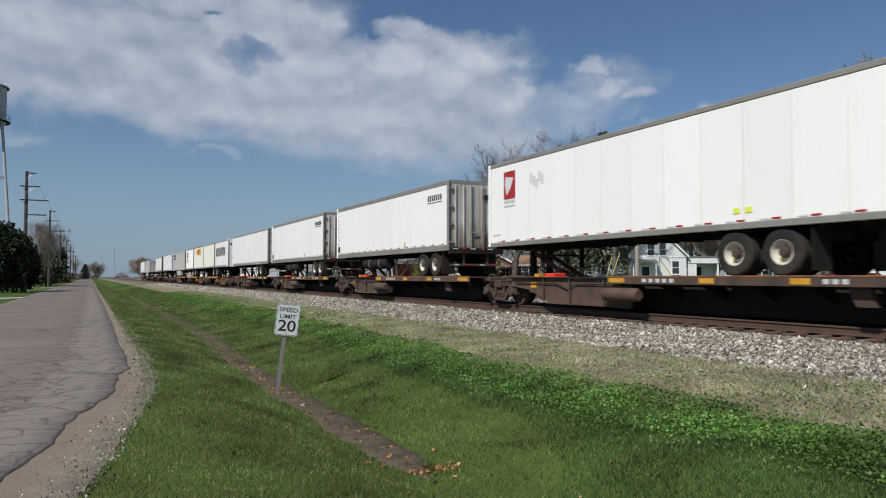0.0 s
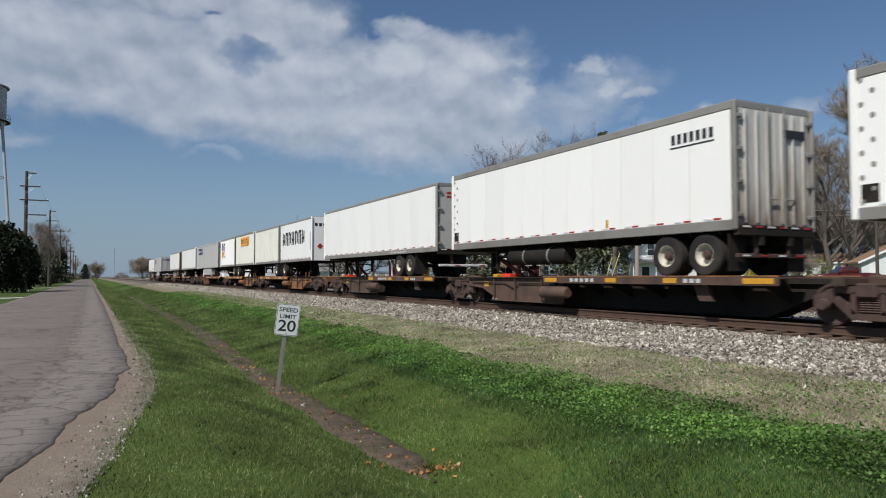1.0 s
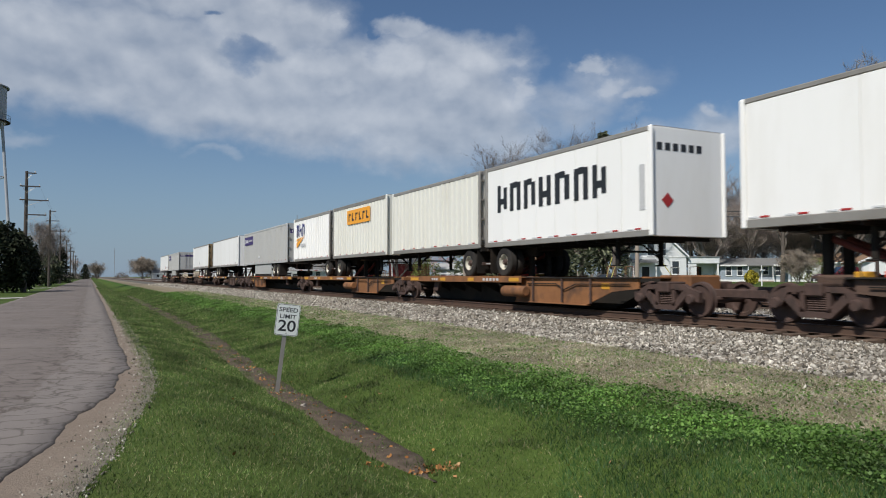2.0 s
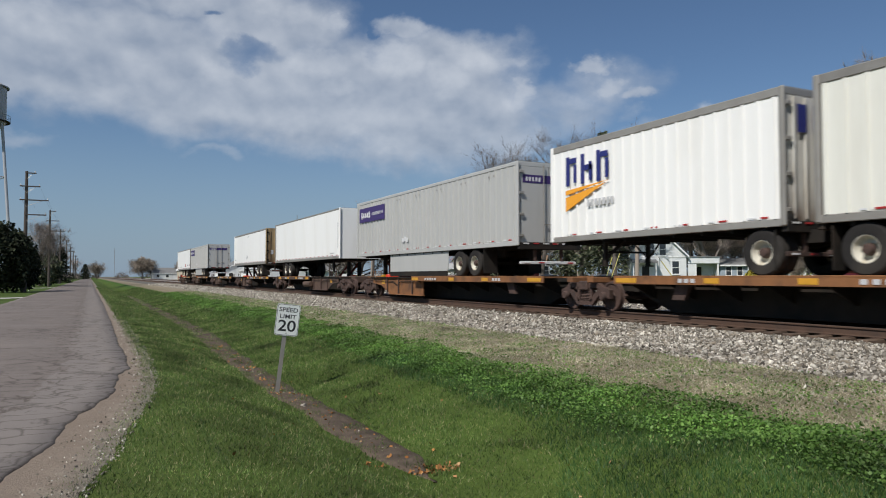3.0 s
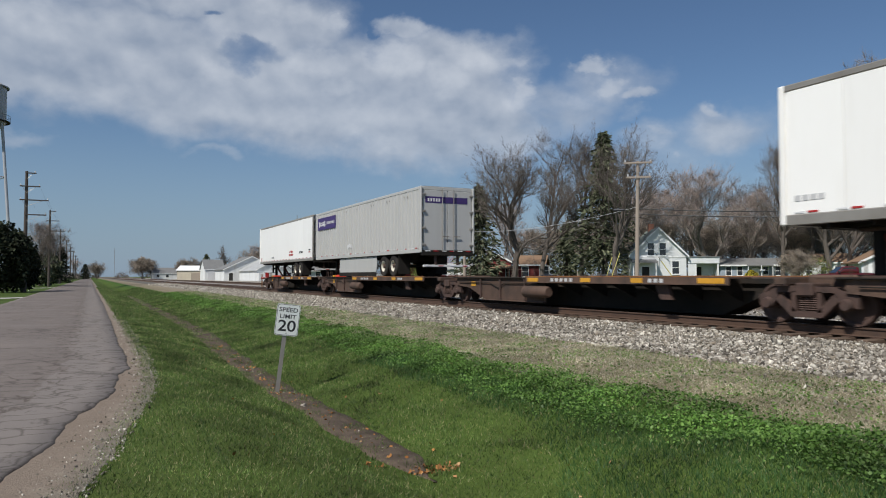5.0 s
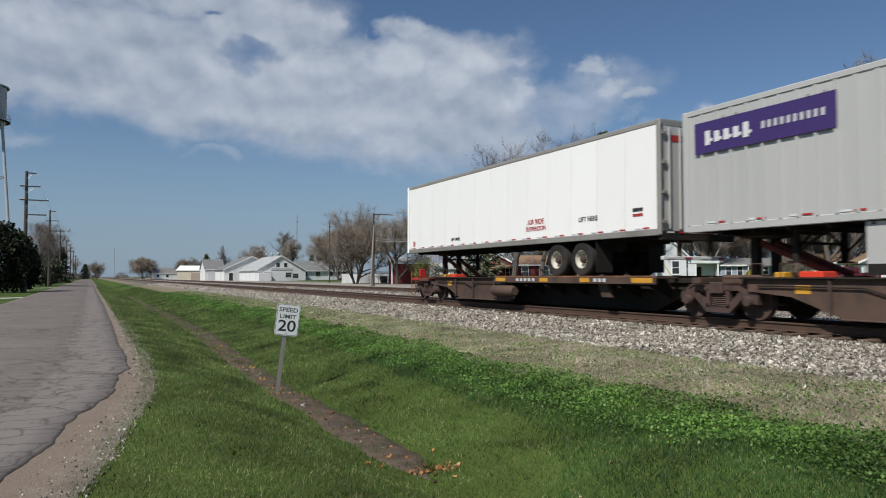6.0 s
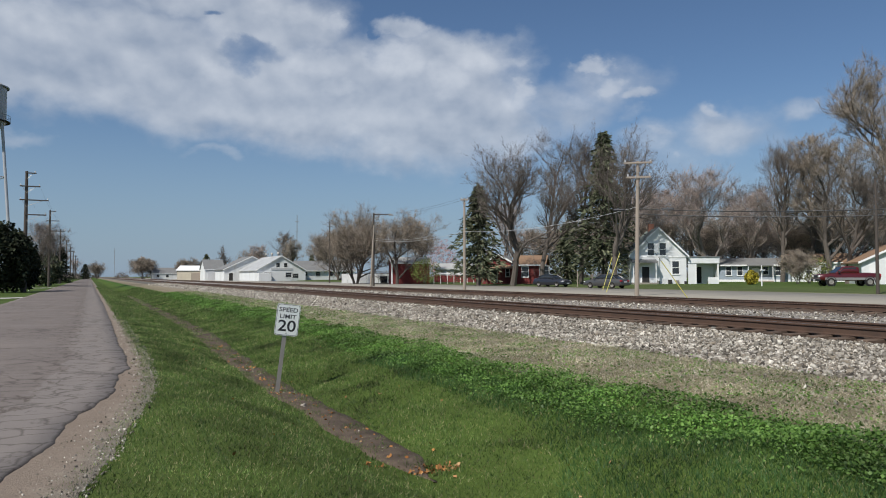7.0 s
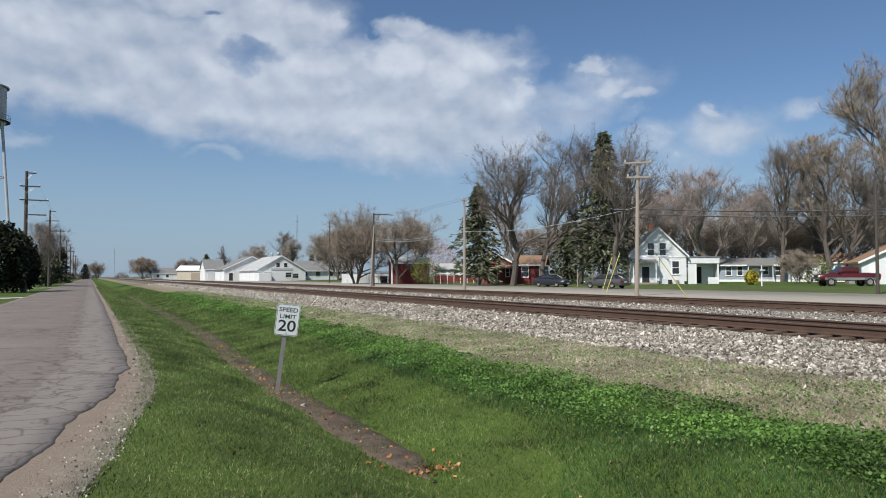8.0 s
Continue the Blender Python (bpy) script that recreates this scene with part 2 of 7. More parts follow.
M_LIME = material("lime_sticker", (0.70, 0.75, 0.08), 0.5, vary=0.05)
M_PURPLE = material("purple_panel", (0.05, 0.028, 0.13), 0.45, vary=0.1, scale=3)
M_NAVY = material("navy_paint", (0.025, 0.03, 0.16), 0.45, vary=0.1, scale=3)
M_ORANGE_SIGN = material("amber_panel", (0.85, 0.36, 0.03), 0.45, vary=0.06, scale=3)
M_INK = material("black_paint", (0.022, 0.024, 0.028), 0.5, vary=0.2, scale=5)
M_PALE = material("pale_marking", (0.62, 0.62, 0.62), 0.5, vary=0.1, scale=5)
M_FADED = material("faded_marking", (0.50, 0.50, 0.50), 0.6, vary=0.2, scale=9)
M_RAIL = material("rail_rust", (0.085, 0.050, 0.034), 0.75, 0.1, vary=0.25, scale=6, stain=(0.05, 0.035, 0.028), stain_scale=2.5, stain_amount=0.6)
M_RAILTOP = material("rail_head", (0.30, 0.29, 0.29), 0.35, 0.8, vary=0.1, scale=4)
M_TIE = material("tie_wood", (0.10, 0.068, 0.048), 0.9, vary=0.35, scale=6, stain=(0.035, 0.027, 0.022), stain_scale=3, stain_amount=0.7, stretch=(0.3, 1, 1), bump=0.5, random=0.3)
M_SIGN = material("sign_white", (0.80, 0.82, 0.80), 0.5, vary=0.04, scale=6, stain=(0.45, 0.45, 0.42), stain_amount=0.2)
M_POST = material("galvanised_post", (0.30, 0.28, 0.26), 0.6, 0.3, vary=0.15, scale=9)
# mixed limestone tones; the near-black ones stand in for shaded gaps between stones
M_STONE = island_material("ballast_stone", [(0.04, 0.034, 0.027), (0.23, 0.203, 0.165), (0.42, 0.385, 0.325), (0.085, 0.074, 0.061), (0.68, 0.635, 0.55), (0.05, 0.043, 0.035), (0.31, 0.265, 0.205)], 0.9, blotch=(0.72, 1.25))
M_GRASS = island_material("grass_blades", [(0.017, 0.048, 0.011), (0.090, 0.156, 0.035), (0.200, 0.280, 0.078), (0.047, 0.097, 0.020), (0.130, 0.190, 0.047), (0.42, 0.365, 0.20)], 0.55, 0.35, 0.45)
M_LUSH = island_material("lush_grass_blades", [(0.018, 0.060, 0.016), (0.050, 0.115, 0.032), (0.080, 0.155, 0.045), (0.035, 0.090, 0.024)], 0.55, 0.35, 0.4)
M_CLOVER = island_material("clover_leaf", [(0.055, 0.12, 0.020), (0.105, 0.205, 0.036), (0.185, 0.31, 0.075), (0.075, 0.16, 0.027)], 0.5, 0.35, 0.4)
M_DRY = island_material("dry_grass", [(0.58, 0.50, 0.38), (0.17, 0.135, 0.085), (0.78, 0.70, 0.57), (0.13, 0.19, 0.05), (0.48, 0.40, 0.29), (0.16, 0.23, 0.06), (0.70, 0.62, 0.50)], 0.9, 0.2, 0.3, blotch=(0.6, 1.35))
M_LEAF = island_material("dead_leaf", [(0.30, 0.12, 0.035), (0.42, 0.20, 0.07), (0.20, 0.09, 0.03), (0.48, 0.30, 0.15)], 0.85)


# ---- mesh helpers ----
class Shape:
    """Vertices and faces gathered into one mesh."""

    def __init__(self):
        self.v, self.f, self.mi = [], [], []

    def add(self, verts, faces, mi=0):
        o = len(self.v)
        self.v += [tuple(p) for p in verts]
        self.f += [tuple(i + o for i in f) for f in faces]
        self.mi += [mi] * len(faces)
        return self

    def box(self, x0, x1, y0, y1, z0, z1, mi=0):
        v = [(x, y, z) for z in (z0, z1) for y in (y0, y1) for x in (x0, x1)]
        return self.add(v, [(0, 2, 3, 1), (4, 5, 7, 6), (0, 1, 5, 4), (2, 6, 7, 3), (0, 4, 6, 2), (1, 3, 7, 5)], mi)

    def slab(self, x0, x1, y0, y1, z0, z1, b=0.02, mi=0):
        """A box with all its edges chamfered."""
        b = min(b, (x1 - x0) * 0.45, (y1 - y0) * 0.45, (z1 - z0) * 0.45)
        pts = []
        for sx, X in ((1, x0), (-1, x1)):
            for sy, Y in ((1, y0), (-1, y1)):
                for sz, Z in ((1, z0), (-1, z1)):
                    pts += [(X, Y + sy * b, Z + sz * b), (X + sx * b, Y, Z + sz * b), (X + sx * b, Y + sy * b, Z)]
        c = lambda i, j, k, a: (i * 4 + j * 2 + k) * 3 + a
        F = []
        for i in (0, 1):
            F.append((c(i, 0, 0, 0), c(i, 1, 0, 0), c(i, 1, 1, 0), c(i, 0, 1, 0)))
            F.append((c(0, i, 0, 1), c(1, i, 0, 1), c(1, i, 1, 1), c(0, i, 1, 1)))
            F.append((c(0, 0, i, 2), c(1, 0, i, 2), c(1, 1, i, 2), c(0, 1, i, 2)))
            for j in (0, 1):
                F.append((c(i, j, 0, 0), c(i, j, 1, 0), c(i, j, 1, 1), c(i, j, 0, 1)))
                F.append((c(i, 0, j, 0), c(i, 1, j, 0), c(i, 1, j, 2), c(i, 0, j, 2)))
                F.append((c(0, i, j, 1), c(1, i, j, 1), c(1, i, j, 2), c(0, i, j, 2)))
                for k in (0, 1):
                    F.append((c(i, j, k, 0), c(i, j, k, 1), c(i, j, k, 2)))
        return self.add(pts, F, mi)

    def tube(self, points, radii, sides=8, caps=True, mi=0):
        """A round bar through the points, with a radius at each."""
        pts = [Vector(p) for p in points]
        rings = []
        for i, p in enumerate(pts):
            d = (pts[min(i + 1, len(pts) - 1)] - pts[max(i - 1, 0)]).normalized()
            a = d.orthogonal().normalized() if abs(d.z) > 0.9 else d.cross(Vector((0, 0, 1))).normalized()
            b = d.cross(a)
            r = radii[i] if hasattr(radii, "__len__") else radii
            rings.append([p + (a * math.cos(k * 2 * math.pi / sides) + b * math.sin(k * 2 * math.pi / sides)) * r for k in range(sides)])
        v = [q for ring in rings for q in ring]
        f = [(i * sides + k, i * sides + (k + 1) % sides, (i + 1) * sides + (k + 1) % sides, (i + 1) * sides + k)
             for i in range(len(pts) - 1) for k in range(sides)]
        if caps:
            f += [tuple(range(sides))[::-1], tuple(range((len(pts) - 1) * sides, len(pts) * sides))]
        return self.add(v, f, mi)

    def lathe(self, profile, axis="x", centre=(0, 0, 0), sides=20, mi=0):
        """Turns (along, radius) pairs round an axis."""
        v = []
        for a, r in profile:
            for k in range(sides):
                c, s = r * math.cos(2 * math.pi * k / sides), r * math.sin(2 * math.pi * k / sides)
                q = {"x": (a, c, s), "y": (c, a, s), "z": (c, s, a)}[axis]
                v.append((q[0] + centre[0], q[1] + centre[1], q[2] + centre[2]))
        n = len(profile)
        f = [(i * sides + k, i * sides + (k + 1) % sides, (i + 1) * sides + (k + 1) % sides, (i + 1) * sides + k)
             for i in range(n - 1) for k in range(sides)]
        return self.add(v, f, mi)

    def prism(self, outline, axis, a, b, mi=0):
        """An outline of (u, v) pairs drawn out from a to b along an axis: x gives (y, z), y gives (x, z), z gives (x, y)."""
        place = {"x": lambda u, v, w: (w, u, v), "y": lambda u, v, w: (u, w, v), "z": lambda u, v, w: (u, v, w)}[axis]
        n = len(outline)
        pts = [place(u, v, a) for u, v in outline] + [place(u, v, b) for u, v in outline]
        f = [tuple(range(n))[::-1], tuple(range(n, 2 * n))] + [(i, (i + 1) % n, n + (i + 1) % n, n + i) for i in range(n)]
        return self.add(pts, f, mi)

    def mesh(self, name, *mats, smooth=False):
        me = bpy.data.meshes.new(name)
        me.from_pydata(self.v, [], self.f)
        for m in mats:
            me.materials.append(m)
        if any(self.mi):
            me.polygons.foreach_set("material_index", self.mi)
        bm = bmesh.new()
        bm.from_mesh(me)
        bmesh.ops.recalc_face_normals(bm, faces=bm.faces[:])
        bm.to_mesh(me)
        bm.free()
        if smooth:
            me.polygons.foreach_set("use_smooth", [True] * len(me.polygons))
            me.set_sharp_from_angle(angle=radians(40))
        return me


def part(name, shape, mat, parent=None, label="", at=None, smooth=False):
    """One mesh object, a part of its parent if there is one. shape: a Shape or a mesh that is shared."""
    me = shape if isinstance(shape, bpy.types.Mesh) else shape.mesh(name, *(mat if isinstance(mat, (list, tuple)) else [mat]), smooth=smooth)
    ob = new(name, me)
    if parent:
        ob.parent = parent
    if at is not None:
        ob.matrix_basis = at
    if label:
        tagged(ob, label)
    return ob


def thing(name, label, category, group="", at=None, kind=""):
    ob = new(name)
    if at is not None:
        ob.matrix_basis = at
    return tagged(ob, label, category, group, kind)


def soup(name, verts, faces_per, mat, label, category, kind="stuff"):
    """Many loose triangles or quads as one mesh. verts: (n, faces_per, 3)."""
    n = len(verts)
    me = bpy.data.meshes.new(name)
    me.vertices.add(n * faces_per)
    me.vertices.foreach_set("co", np.ascontiguousarray(verts, dtype=np.float32).ravel())
    me.loops.add(n * faces_per)
    me.loops.foreach_set("vertex_index", np.arange(n * faces_per, dtype=np.int32))
    me.polygons.add(n)
    me.polygons.foreach_set("loop_start", np.arange(0, n * faces_per, faces_per, dtype=np.int32))
    me.update(calc_edges=True)
    me.materials.append(mat)
    return tagged(new(name, me), label, category, "", kind)


# ---- ground, road, ballast ----
PROFILE_X = [-400, -60, -9, -5.2, -4.7, -2.0, 0.7, 1.1, 1.9, 2.9, 3.25, 3.7, 4.4, 5.3, 6.5, 8, 10.4, 11.1, 12.75, 16.4, 18, 21, 22.6, 27.2, 29, 33, 50, 62, 120, 500]
PROFILE_Z = [0, 0, -0.08, -0.06, -0.03, 0.0, -0.03, -0.04, -0.20, -0.56, -0.63, -0.62, -0.52, -0.29, -0.06, 0.03, 0.09, 0.15, 0.345, 0.36, 0.33, 0.35, 0.38, 0.38, 0.18, 0.28, 0.38, 0.68, 0.85, 0.9]


def smooth(a, b, x):
    t = np.clip((np.asarray(x, float) - a) / (b - a), 0, 1)
    return t * t * (3 - 2 * t)


def ripple(x, y, s, seed=0.0):
    """Cheap smooth unevenness between -1 and 1."""
    x, y = np.asarray(x, float) * s, np.asarray(y, float) * s
    return (np.sin(x * 1.7 + 1.3 * np.sin(y * 0.9 + seed) + seed) + np.sin(y * 1.9 + 1.1 * np.sin(x * 1.3 - seed) + 2 * seed)
            + 0.6 * np.sin(x * 3.1 + y * 2.7 + seed) + 0.4 * np.sin(x * 5.3 - y * 4.7 + 3 * seed)) / 3.0


def ground_z(x, y):
    x, y = np.asarray(x, float), np.asarray(y, float)
    # the ditch swings a little outward with distance and runs out near the camera
    xs = x - 0.55 * smooth(14, 32, y) * smooth(1.2, 3, x) * (1 - smooth(5, 9, x))
    z = np.interp(xs, PROFILE_X, PROFILE_Z)
    hollow = smooth(1.0, 2.0, x) * (1 - smooth(5, 7, x))
    z = z + 0.32 * hollow * (1 - smooth(1.0, 7.5, y))
    soft = smooth(1.0, 2.2, x) * (1 - smooth(9.5, 10.6, x))
    z = z + 0.035 * soft * ripple(x, y, 0.8, 1.0)
    return z


def grid_mesh(name, xs, ys, zf, mats):
    X, Y = np.meshgrid(xs, ys)
    Z = zf(X, Y)
    n, m = len(xs), len(ys)
    idx = np.arange(n * m).reshape(m, n)
    quads = np.stack([idx[:-1, :-1], idx[:-1, 1:], idx[1:, 1:], idx[1:, :-1]], -1).reshape(-1, 4)
    me = bpy.data.meshes.new(name)
    me.from_pydata(np.stack([X, Y, Z], -1).reshape(-1, 3).tolist(), [], quads.tolist())
    for mt in mats:
        me.materials.append(mt)
    me.polygons.foreach_set("use_smooth", [True] * len(me.polygons))
    return me


def ground_material():
    """Soil under the grass, told apart by the distance across the line."""
    m = bpy.data.materials.new("ground_soil")
    m.use_nodes = True
    N, L = m.node_tree.nodes, m.node_tree.links
    b = N["Principled BSDF"]
    b.inputs["Roughness"].default_value = 0.95
    b.inputs["Specular IOR Level"].default_value = 0.1
    co = N.new("ShaderNodeTexCoord")
    sp = N.new("ShaderNodeSeparateXYZ")
    L.new(co.outputs["Object"], sp.inputs[0])

    def tex(s, d=6, kind="ShaderNodeTexNoise"):
        n = N.new(kind)
        n.inputs["Scale"].default_value = s
        if kind == "ShaderNodeTexNoise":
            n.inputs["Detail"].default_value, n.inputs["Roughness"].default_value = d, 0.65
        L.new(co.outputs["Object"], n.inputs["Vector"])
        return n

    wob = tex(0.8)
    mad = N.new("ShaderNodeMath")
    mad.operation = "MULTIPLY_ADD"
    L.new(wob.outputs[0], mad.inputs[0])
    mad.inputs[1].default_value = 1.1
    ad = N.new("ShaderNodeMath")
    ad.operation = "ADD"
    L.new(sp.outputs[0], mad.inputs[2])
    L.new(mad.outputs[0], ad.inputs[0])
    ad.inputs[1].default_value = -0.55
    mr = N.new("ShaderNodeMapRange")
    mr.inputs["From Min"].default_value, mr.inputs["From Max"].default_value = -10, 70
    L.new(ad.outputs[0], mr.inputs["Value"])
    ramp = N.new("ShaderNodeValToRGB")
    # ballast bed at 10.6 to 13.1 is darkened as shade between the stones
    stops = [(-9, (0.055, 0.085, 0.02)), (0.2, (0.075, 0.105, 0.026)), (2.9, (0.070, 0.102, 0.022)), (5.4, (0.068, 0.105, 0.022)),
             (6.6, (0.04, 0.09, 0.015)), (7.3, (0.20, 0.17, 0.11)), (10.1, (0.25, 0.21, 0.155)), (10.6, (0.13, 0.12, 0.105)), (13.1, (0.13, 0.12, 0.105)), (13.4, (0.085, 0.06, 0.045)), (15.6, (0.085, 0.06, 0.045)),
             (16.6, (0.26, 0.24, 0.215)), (21.3, (0.26, 0.235, 0.21)), (22.2, (0.12, 0.09, 0.07)), (27.5, (0.14, 0.115, 0.09)), (29.5, (0.10, 0.12, 0.035)), (32.2, (0.12, 0.13, 0.05)),
             (33.2, (0.26, 0.24, 0.19)), (48.5, (0.24, 0.22, 0.17)), (50.0, (0.085, 0.105, 0.04)), (69, (0.065, 0.10, 0.025))]
    while len(ramp.color_ramp.elements) < len(stops):
        ramp.color_ramp.elements.new(0.5)
    for e, (x, c) in zip(ramp.color_ramp.elements, stops):
        e.position, e.color = (x + 10) / 80, (*c, 1)
    L.new(mr.outputs[0], ramp.inputs[0])
    fine = tex(22, 5)
    broad = tex(0.35, 5)
    val = N.new("ShaderNodeMath")
    val.operation = "MULTIPLY_ADD"
    L.new(fine.outputs[0], val.inputs[0])
    val.inputs[1].default_value = 0.9
    L.new(broad.outputs[0], val.inputs[2])
    hsv = N.new("ShaderNodeHueSaturation")
    L.new(val.outputs[0], hsv.inputs["Value"])
    L.new(ramp.outputs[0], hsv.inputs["Color"])
    L.new(hsv.outputs[0], b.inputs["Base Color"])
    bp = N.new("ShaderNodeBump")
    bp.inputs["Strength"].default_value, bp.inputs["Distance"].default_value = 0.6, 0.04
    L.new(tex(14, 6).outputs[0], bp.inputs["Height"])
    L.new(bp.outputs[0], b.inputs["Normal"])
    return m


def spaced(*bands):
    out = []
    for a, b, n in bands:
        out += list(np.linspace(a, b, n, endpoint=False))
    return np.array(out + [bands[-1][1]])


gx = spaced((-4000, -400, 6), (-400, -12, 12), (-12, 0, 14), (0, 12.8, 74), (12.8, 36, 36), (36, 130, 26), (130, 900, 8), (900, 4500, 5))
gy = spaced((-900, -20, 8), (-20, 2, 12), (2, 26, 96), (26, 80, 60), (80, 330, 40), (330, 4900, 18))
tagged(new("ground", grid_mesh("ground", gx, gy, ground_z, [ground_material()])), "grassy ground with a shallow ditch along the railway", "ground", kind="structure")


def asphalt_material():
    m = material("old_asphalt", (0.160, 0.136, 0.122), 0.9, vary=0.2, scale=1.6, stain=(0.20, 0.174, 0.157), stain_scale=0.35, stain_amount=0.7, bump=0.35, bump_scale=60, spec=0.2)
    N, L = m.node_tree.nodes, m.node_tree.links
    b = N["Principled BSDF"]
    base = b.inputs["Base Color"].links[0].from_socket
    co = N.new("ShaderNodeTexCoord")

    def cracks(scale, stretch, width, warp):
        nz = N.new("ShaderNodeTexNoise")
        nz.inputs["Scale"].default_value, nz.inputs["Detail"].default_value = 1.4, 5
        L.new(co.outputs["Object"], nz.inputs["Vector"])
        mixv = N.new("ShaderNodeVectorMath")
        mixv.operation = "MULTIPLY_ADD"
        L.new(nz.outputs["Color"], mixv.inputs[0])
        mixv.inputs[1].default_value = (warp, warp, 0)
        L.new(co.outputs["Object"], mixv.inputs[2])
        mp = N.new("ShaderNodeMapping")
        mp.inputs["Scale"].default_value = stretch
        L.new(mixv.outputs[0], mp.inputs[0])
        vo = N.new("ShaderNodeTexVoronoi")
        vo.feature = "DISTANCE_TO_EDGE"
        vo.inputs["Scale"].default_value = scale
        L.new(mp.outputs[0], vo.inputs["Vector"])
        mr = N.new("ShaderNodeMapRange")
        mr.inputs["From Min"].default_value, mr.inputs["From Max"].default_value = 0.0, width
        mr.inputs["To Min"].default_value, mr.inputs["To Max"].default_value = 1.0, 0.0
        L.new(vo.outputs["Distance"], mr.inputs["Value"])
        return mr.outputs[0]

    a = cracks(0.42, (0.4, 1.0, 1), 0.013, 1.4)
    c = cracks(2.3, (0.7, 1.0, 1), 0.055, 0.8)
    msk = N.new("ShaderNodeTexNoise")
    msk.inputs["Scale"].default_value = 0.3
    L.new(co.outputs["Object"], msk.inputs["Vector"])
    mrm = N.new("ShaderNodeMapRange")
    mrm.inputs["From Min"].default_value, mrm.inputs["From Max"].default_value = 0.44, 0.56
    L.new(msk.outputs[0], mrm.inputs["Value"])
    # the outer wheel track is broken up into small plates
    at = N.new("ShaderNodeAttribute")
    at.attribute_name = "from_edge"
    near = N.new("ShaderNodeMapRange")
    near.inputs["From Min"].default_value, near.inputs["From Max"].default_value = 2.0, 1.2
    L.new(at.outputs["Fac"], near.inputs["Value"])
    both = N.new("ShaderNodeMath")
    both.operation = "MULTIPLY_ADD"
    both.use_clamp = True
    L.new(near.outputs[0], both.inputs[0])
    both.inputs[1].default_value = 0.85
    L.new(mrm.outputs[0], both.inputs[2])
    mul = N.new("ShaderNodeMath")
    mul.operation = "MULTIPLY"
    L.new(c, mul.inputs[0])
    L.new(both.outputs[0], mul.inputs[1])
    mx = N.new("ShaderNodeMath")
    mx.operation = "MAXIMUM"
    L.new(a, mx.inputs[0])
    L.new(mul.outputs[0], mx.inputs[1])
    fac = N.new("ShaderNodeMath")
    fac.operation = "MULTIPLY"
    L.new(mx.outputs[0], fac.inputs[0])
    fac.inputs[1].default_value = 0.62
    def noise(scale, detail, stretch):
        mp = N.new("ShaderNodeMapping")
        mp.inputs["Scale"].default_value = stretch
        L.new(co.outputs["Object"], mp.inputs[0])
        n = N.new("ShaderNodeTexNoise")
        n.inputs["Scale"].default_value, n.inputs["Detail"].default_value, n.inputs["Roughness"].default_value = scale, detail, 0.65
        L.new(mp.outputs[0], n.inputs["Vector"])
        return n.outputs[0]

    def maths(op, a, b2, c2=None, clamp=False):
        n = N.new("ShaderNodeMath")
        n.operation, n.use_clamp = op, clamp
        for i, v in enumerate((a, b2, c2)):
            if isinstance(v, (int, float)):
                n.inputs[i].default_value = v
            elif v is not None:
                L.new(v, n.inputs[i])
        return n.outputs[0]

    def ranged(v, lo, hi, a, b2):
        n = N.new("ShaderNodeMapRange")
        for k, q in (("From Min", lo), ("From Max", hi), ("To Min", a), ("To Max", b2)):
            n.inputs[k].default_value = q
        L.new(v, n.inputs["Value"])
        return n.outputs[0]

    def blend(fac_, a, colour):
        n = N.new("ShaderNodeMix")
        n.data_type = "RGBA"
        L.new(fac_, n.inputs["Factor"])
        L.new(a, n.inputs["A"])
        n.inputs["B"].default_value = (*colour, 1)
        return n.outputs["Result"]

    # worn pale strip along the edge with a ragged inner border
    d = maths("MULTIPLY_ADD", maths("SUBTRACT", noise(2.2, 8, (1, 0.6, 1)), 0.5), 1.1, at.outputs["Fac"])
    out = blend(ranged(d, 0.95, 1.05, 0.6, 0.0), base, (0.225, 0.200, 0.182))
    # broken band where the old layer flakes away, in patches
    band = maths("MULTIPLY", ranged(d, 0.75, 1.0, 0.0, 1.0), ranged(d, 1.45, 1.0, 0.0, 1.0), clamp=True)
    flakes = ranged(noise(5.0, 9, (1.3, 0.45, 1)), 0.52, 0.57, 0.0, 0.8)
    out = blend(maths("MULTIPLY", band, flakes), out, (0.085, 0.068, 0.055))
    # thin fretted rim and a few dark holes in the pale strip
    holes = maths("MULTIPLY", ranged(d, 1.0, 0.8, 0.0, 1.0), ranged(noise(2.7, 7, (1.0, 0.5, 1)), 0.60, 0.64, 0.0, 0.55))
    out = blend(holes, out, (0.10, 0.088, 0.08))
    out = blend(ranged(at.outputs["Fac"], 0.0, 0.05, 0.7, 0.0), out, (0.04, 0.034, 0.03))
    # patches of older, browner binder over the whole lane
    out = blend(ranged(noise(0.55, 6, (1.6, 0.35, 1)), 0.50, 0.66, 0.0, 0.45), out, (0.215, 0.180, 0.155))
    out = blend(fac.outputs[0], out, (0.050, 0.040, 0.034))
    L.new(out, b.inputs["Base Color"])
    return m


def road_edge(y):
    """Broken outer edge of the asphalt: worn back into a bay where the shoulder widens."""
    bay = np.interp(y, [2.0, 6.5, 7.8, 9.3, 9.9, 10.9, 12.9, 13.7, 15.7, 18.8, 29, 50], [-1.9, -0.60, -0.30, -0.11, 0.10, 0.34, 0.45, 0.67, 0.70, 0.67, 0.74, 0.78])
    return bay + 0.035 * ripple(y, y * 0.37, 2.3, 3.0) + 0.02 * ripple(y, y * 0.7, 7.1, 5.0)


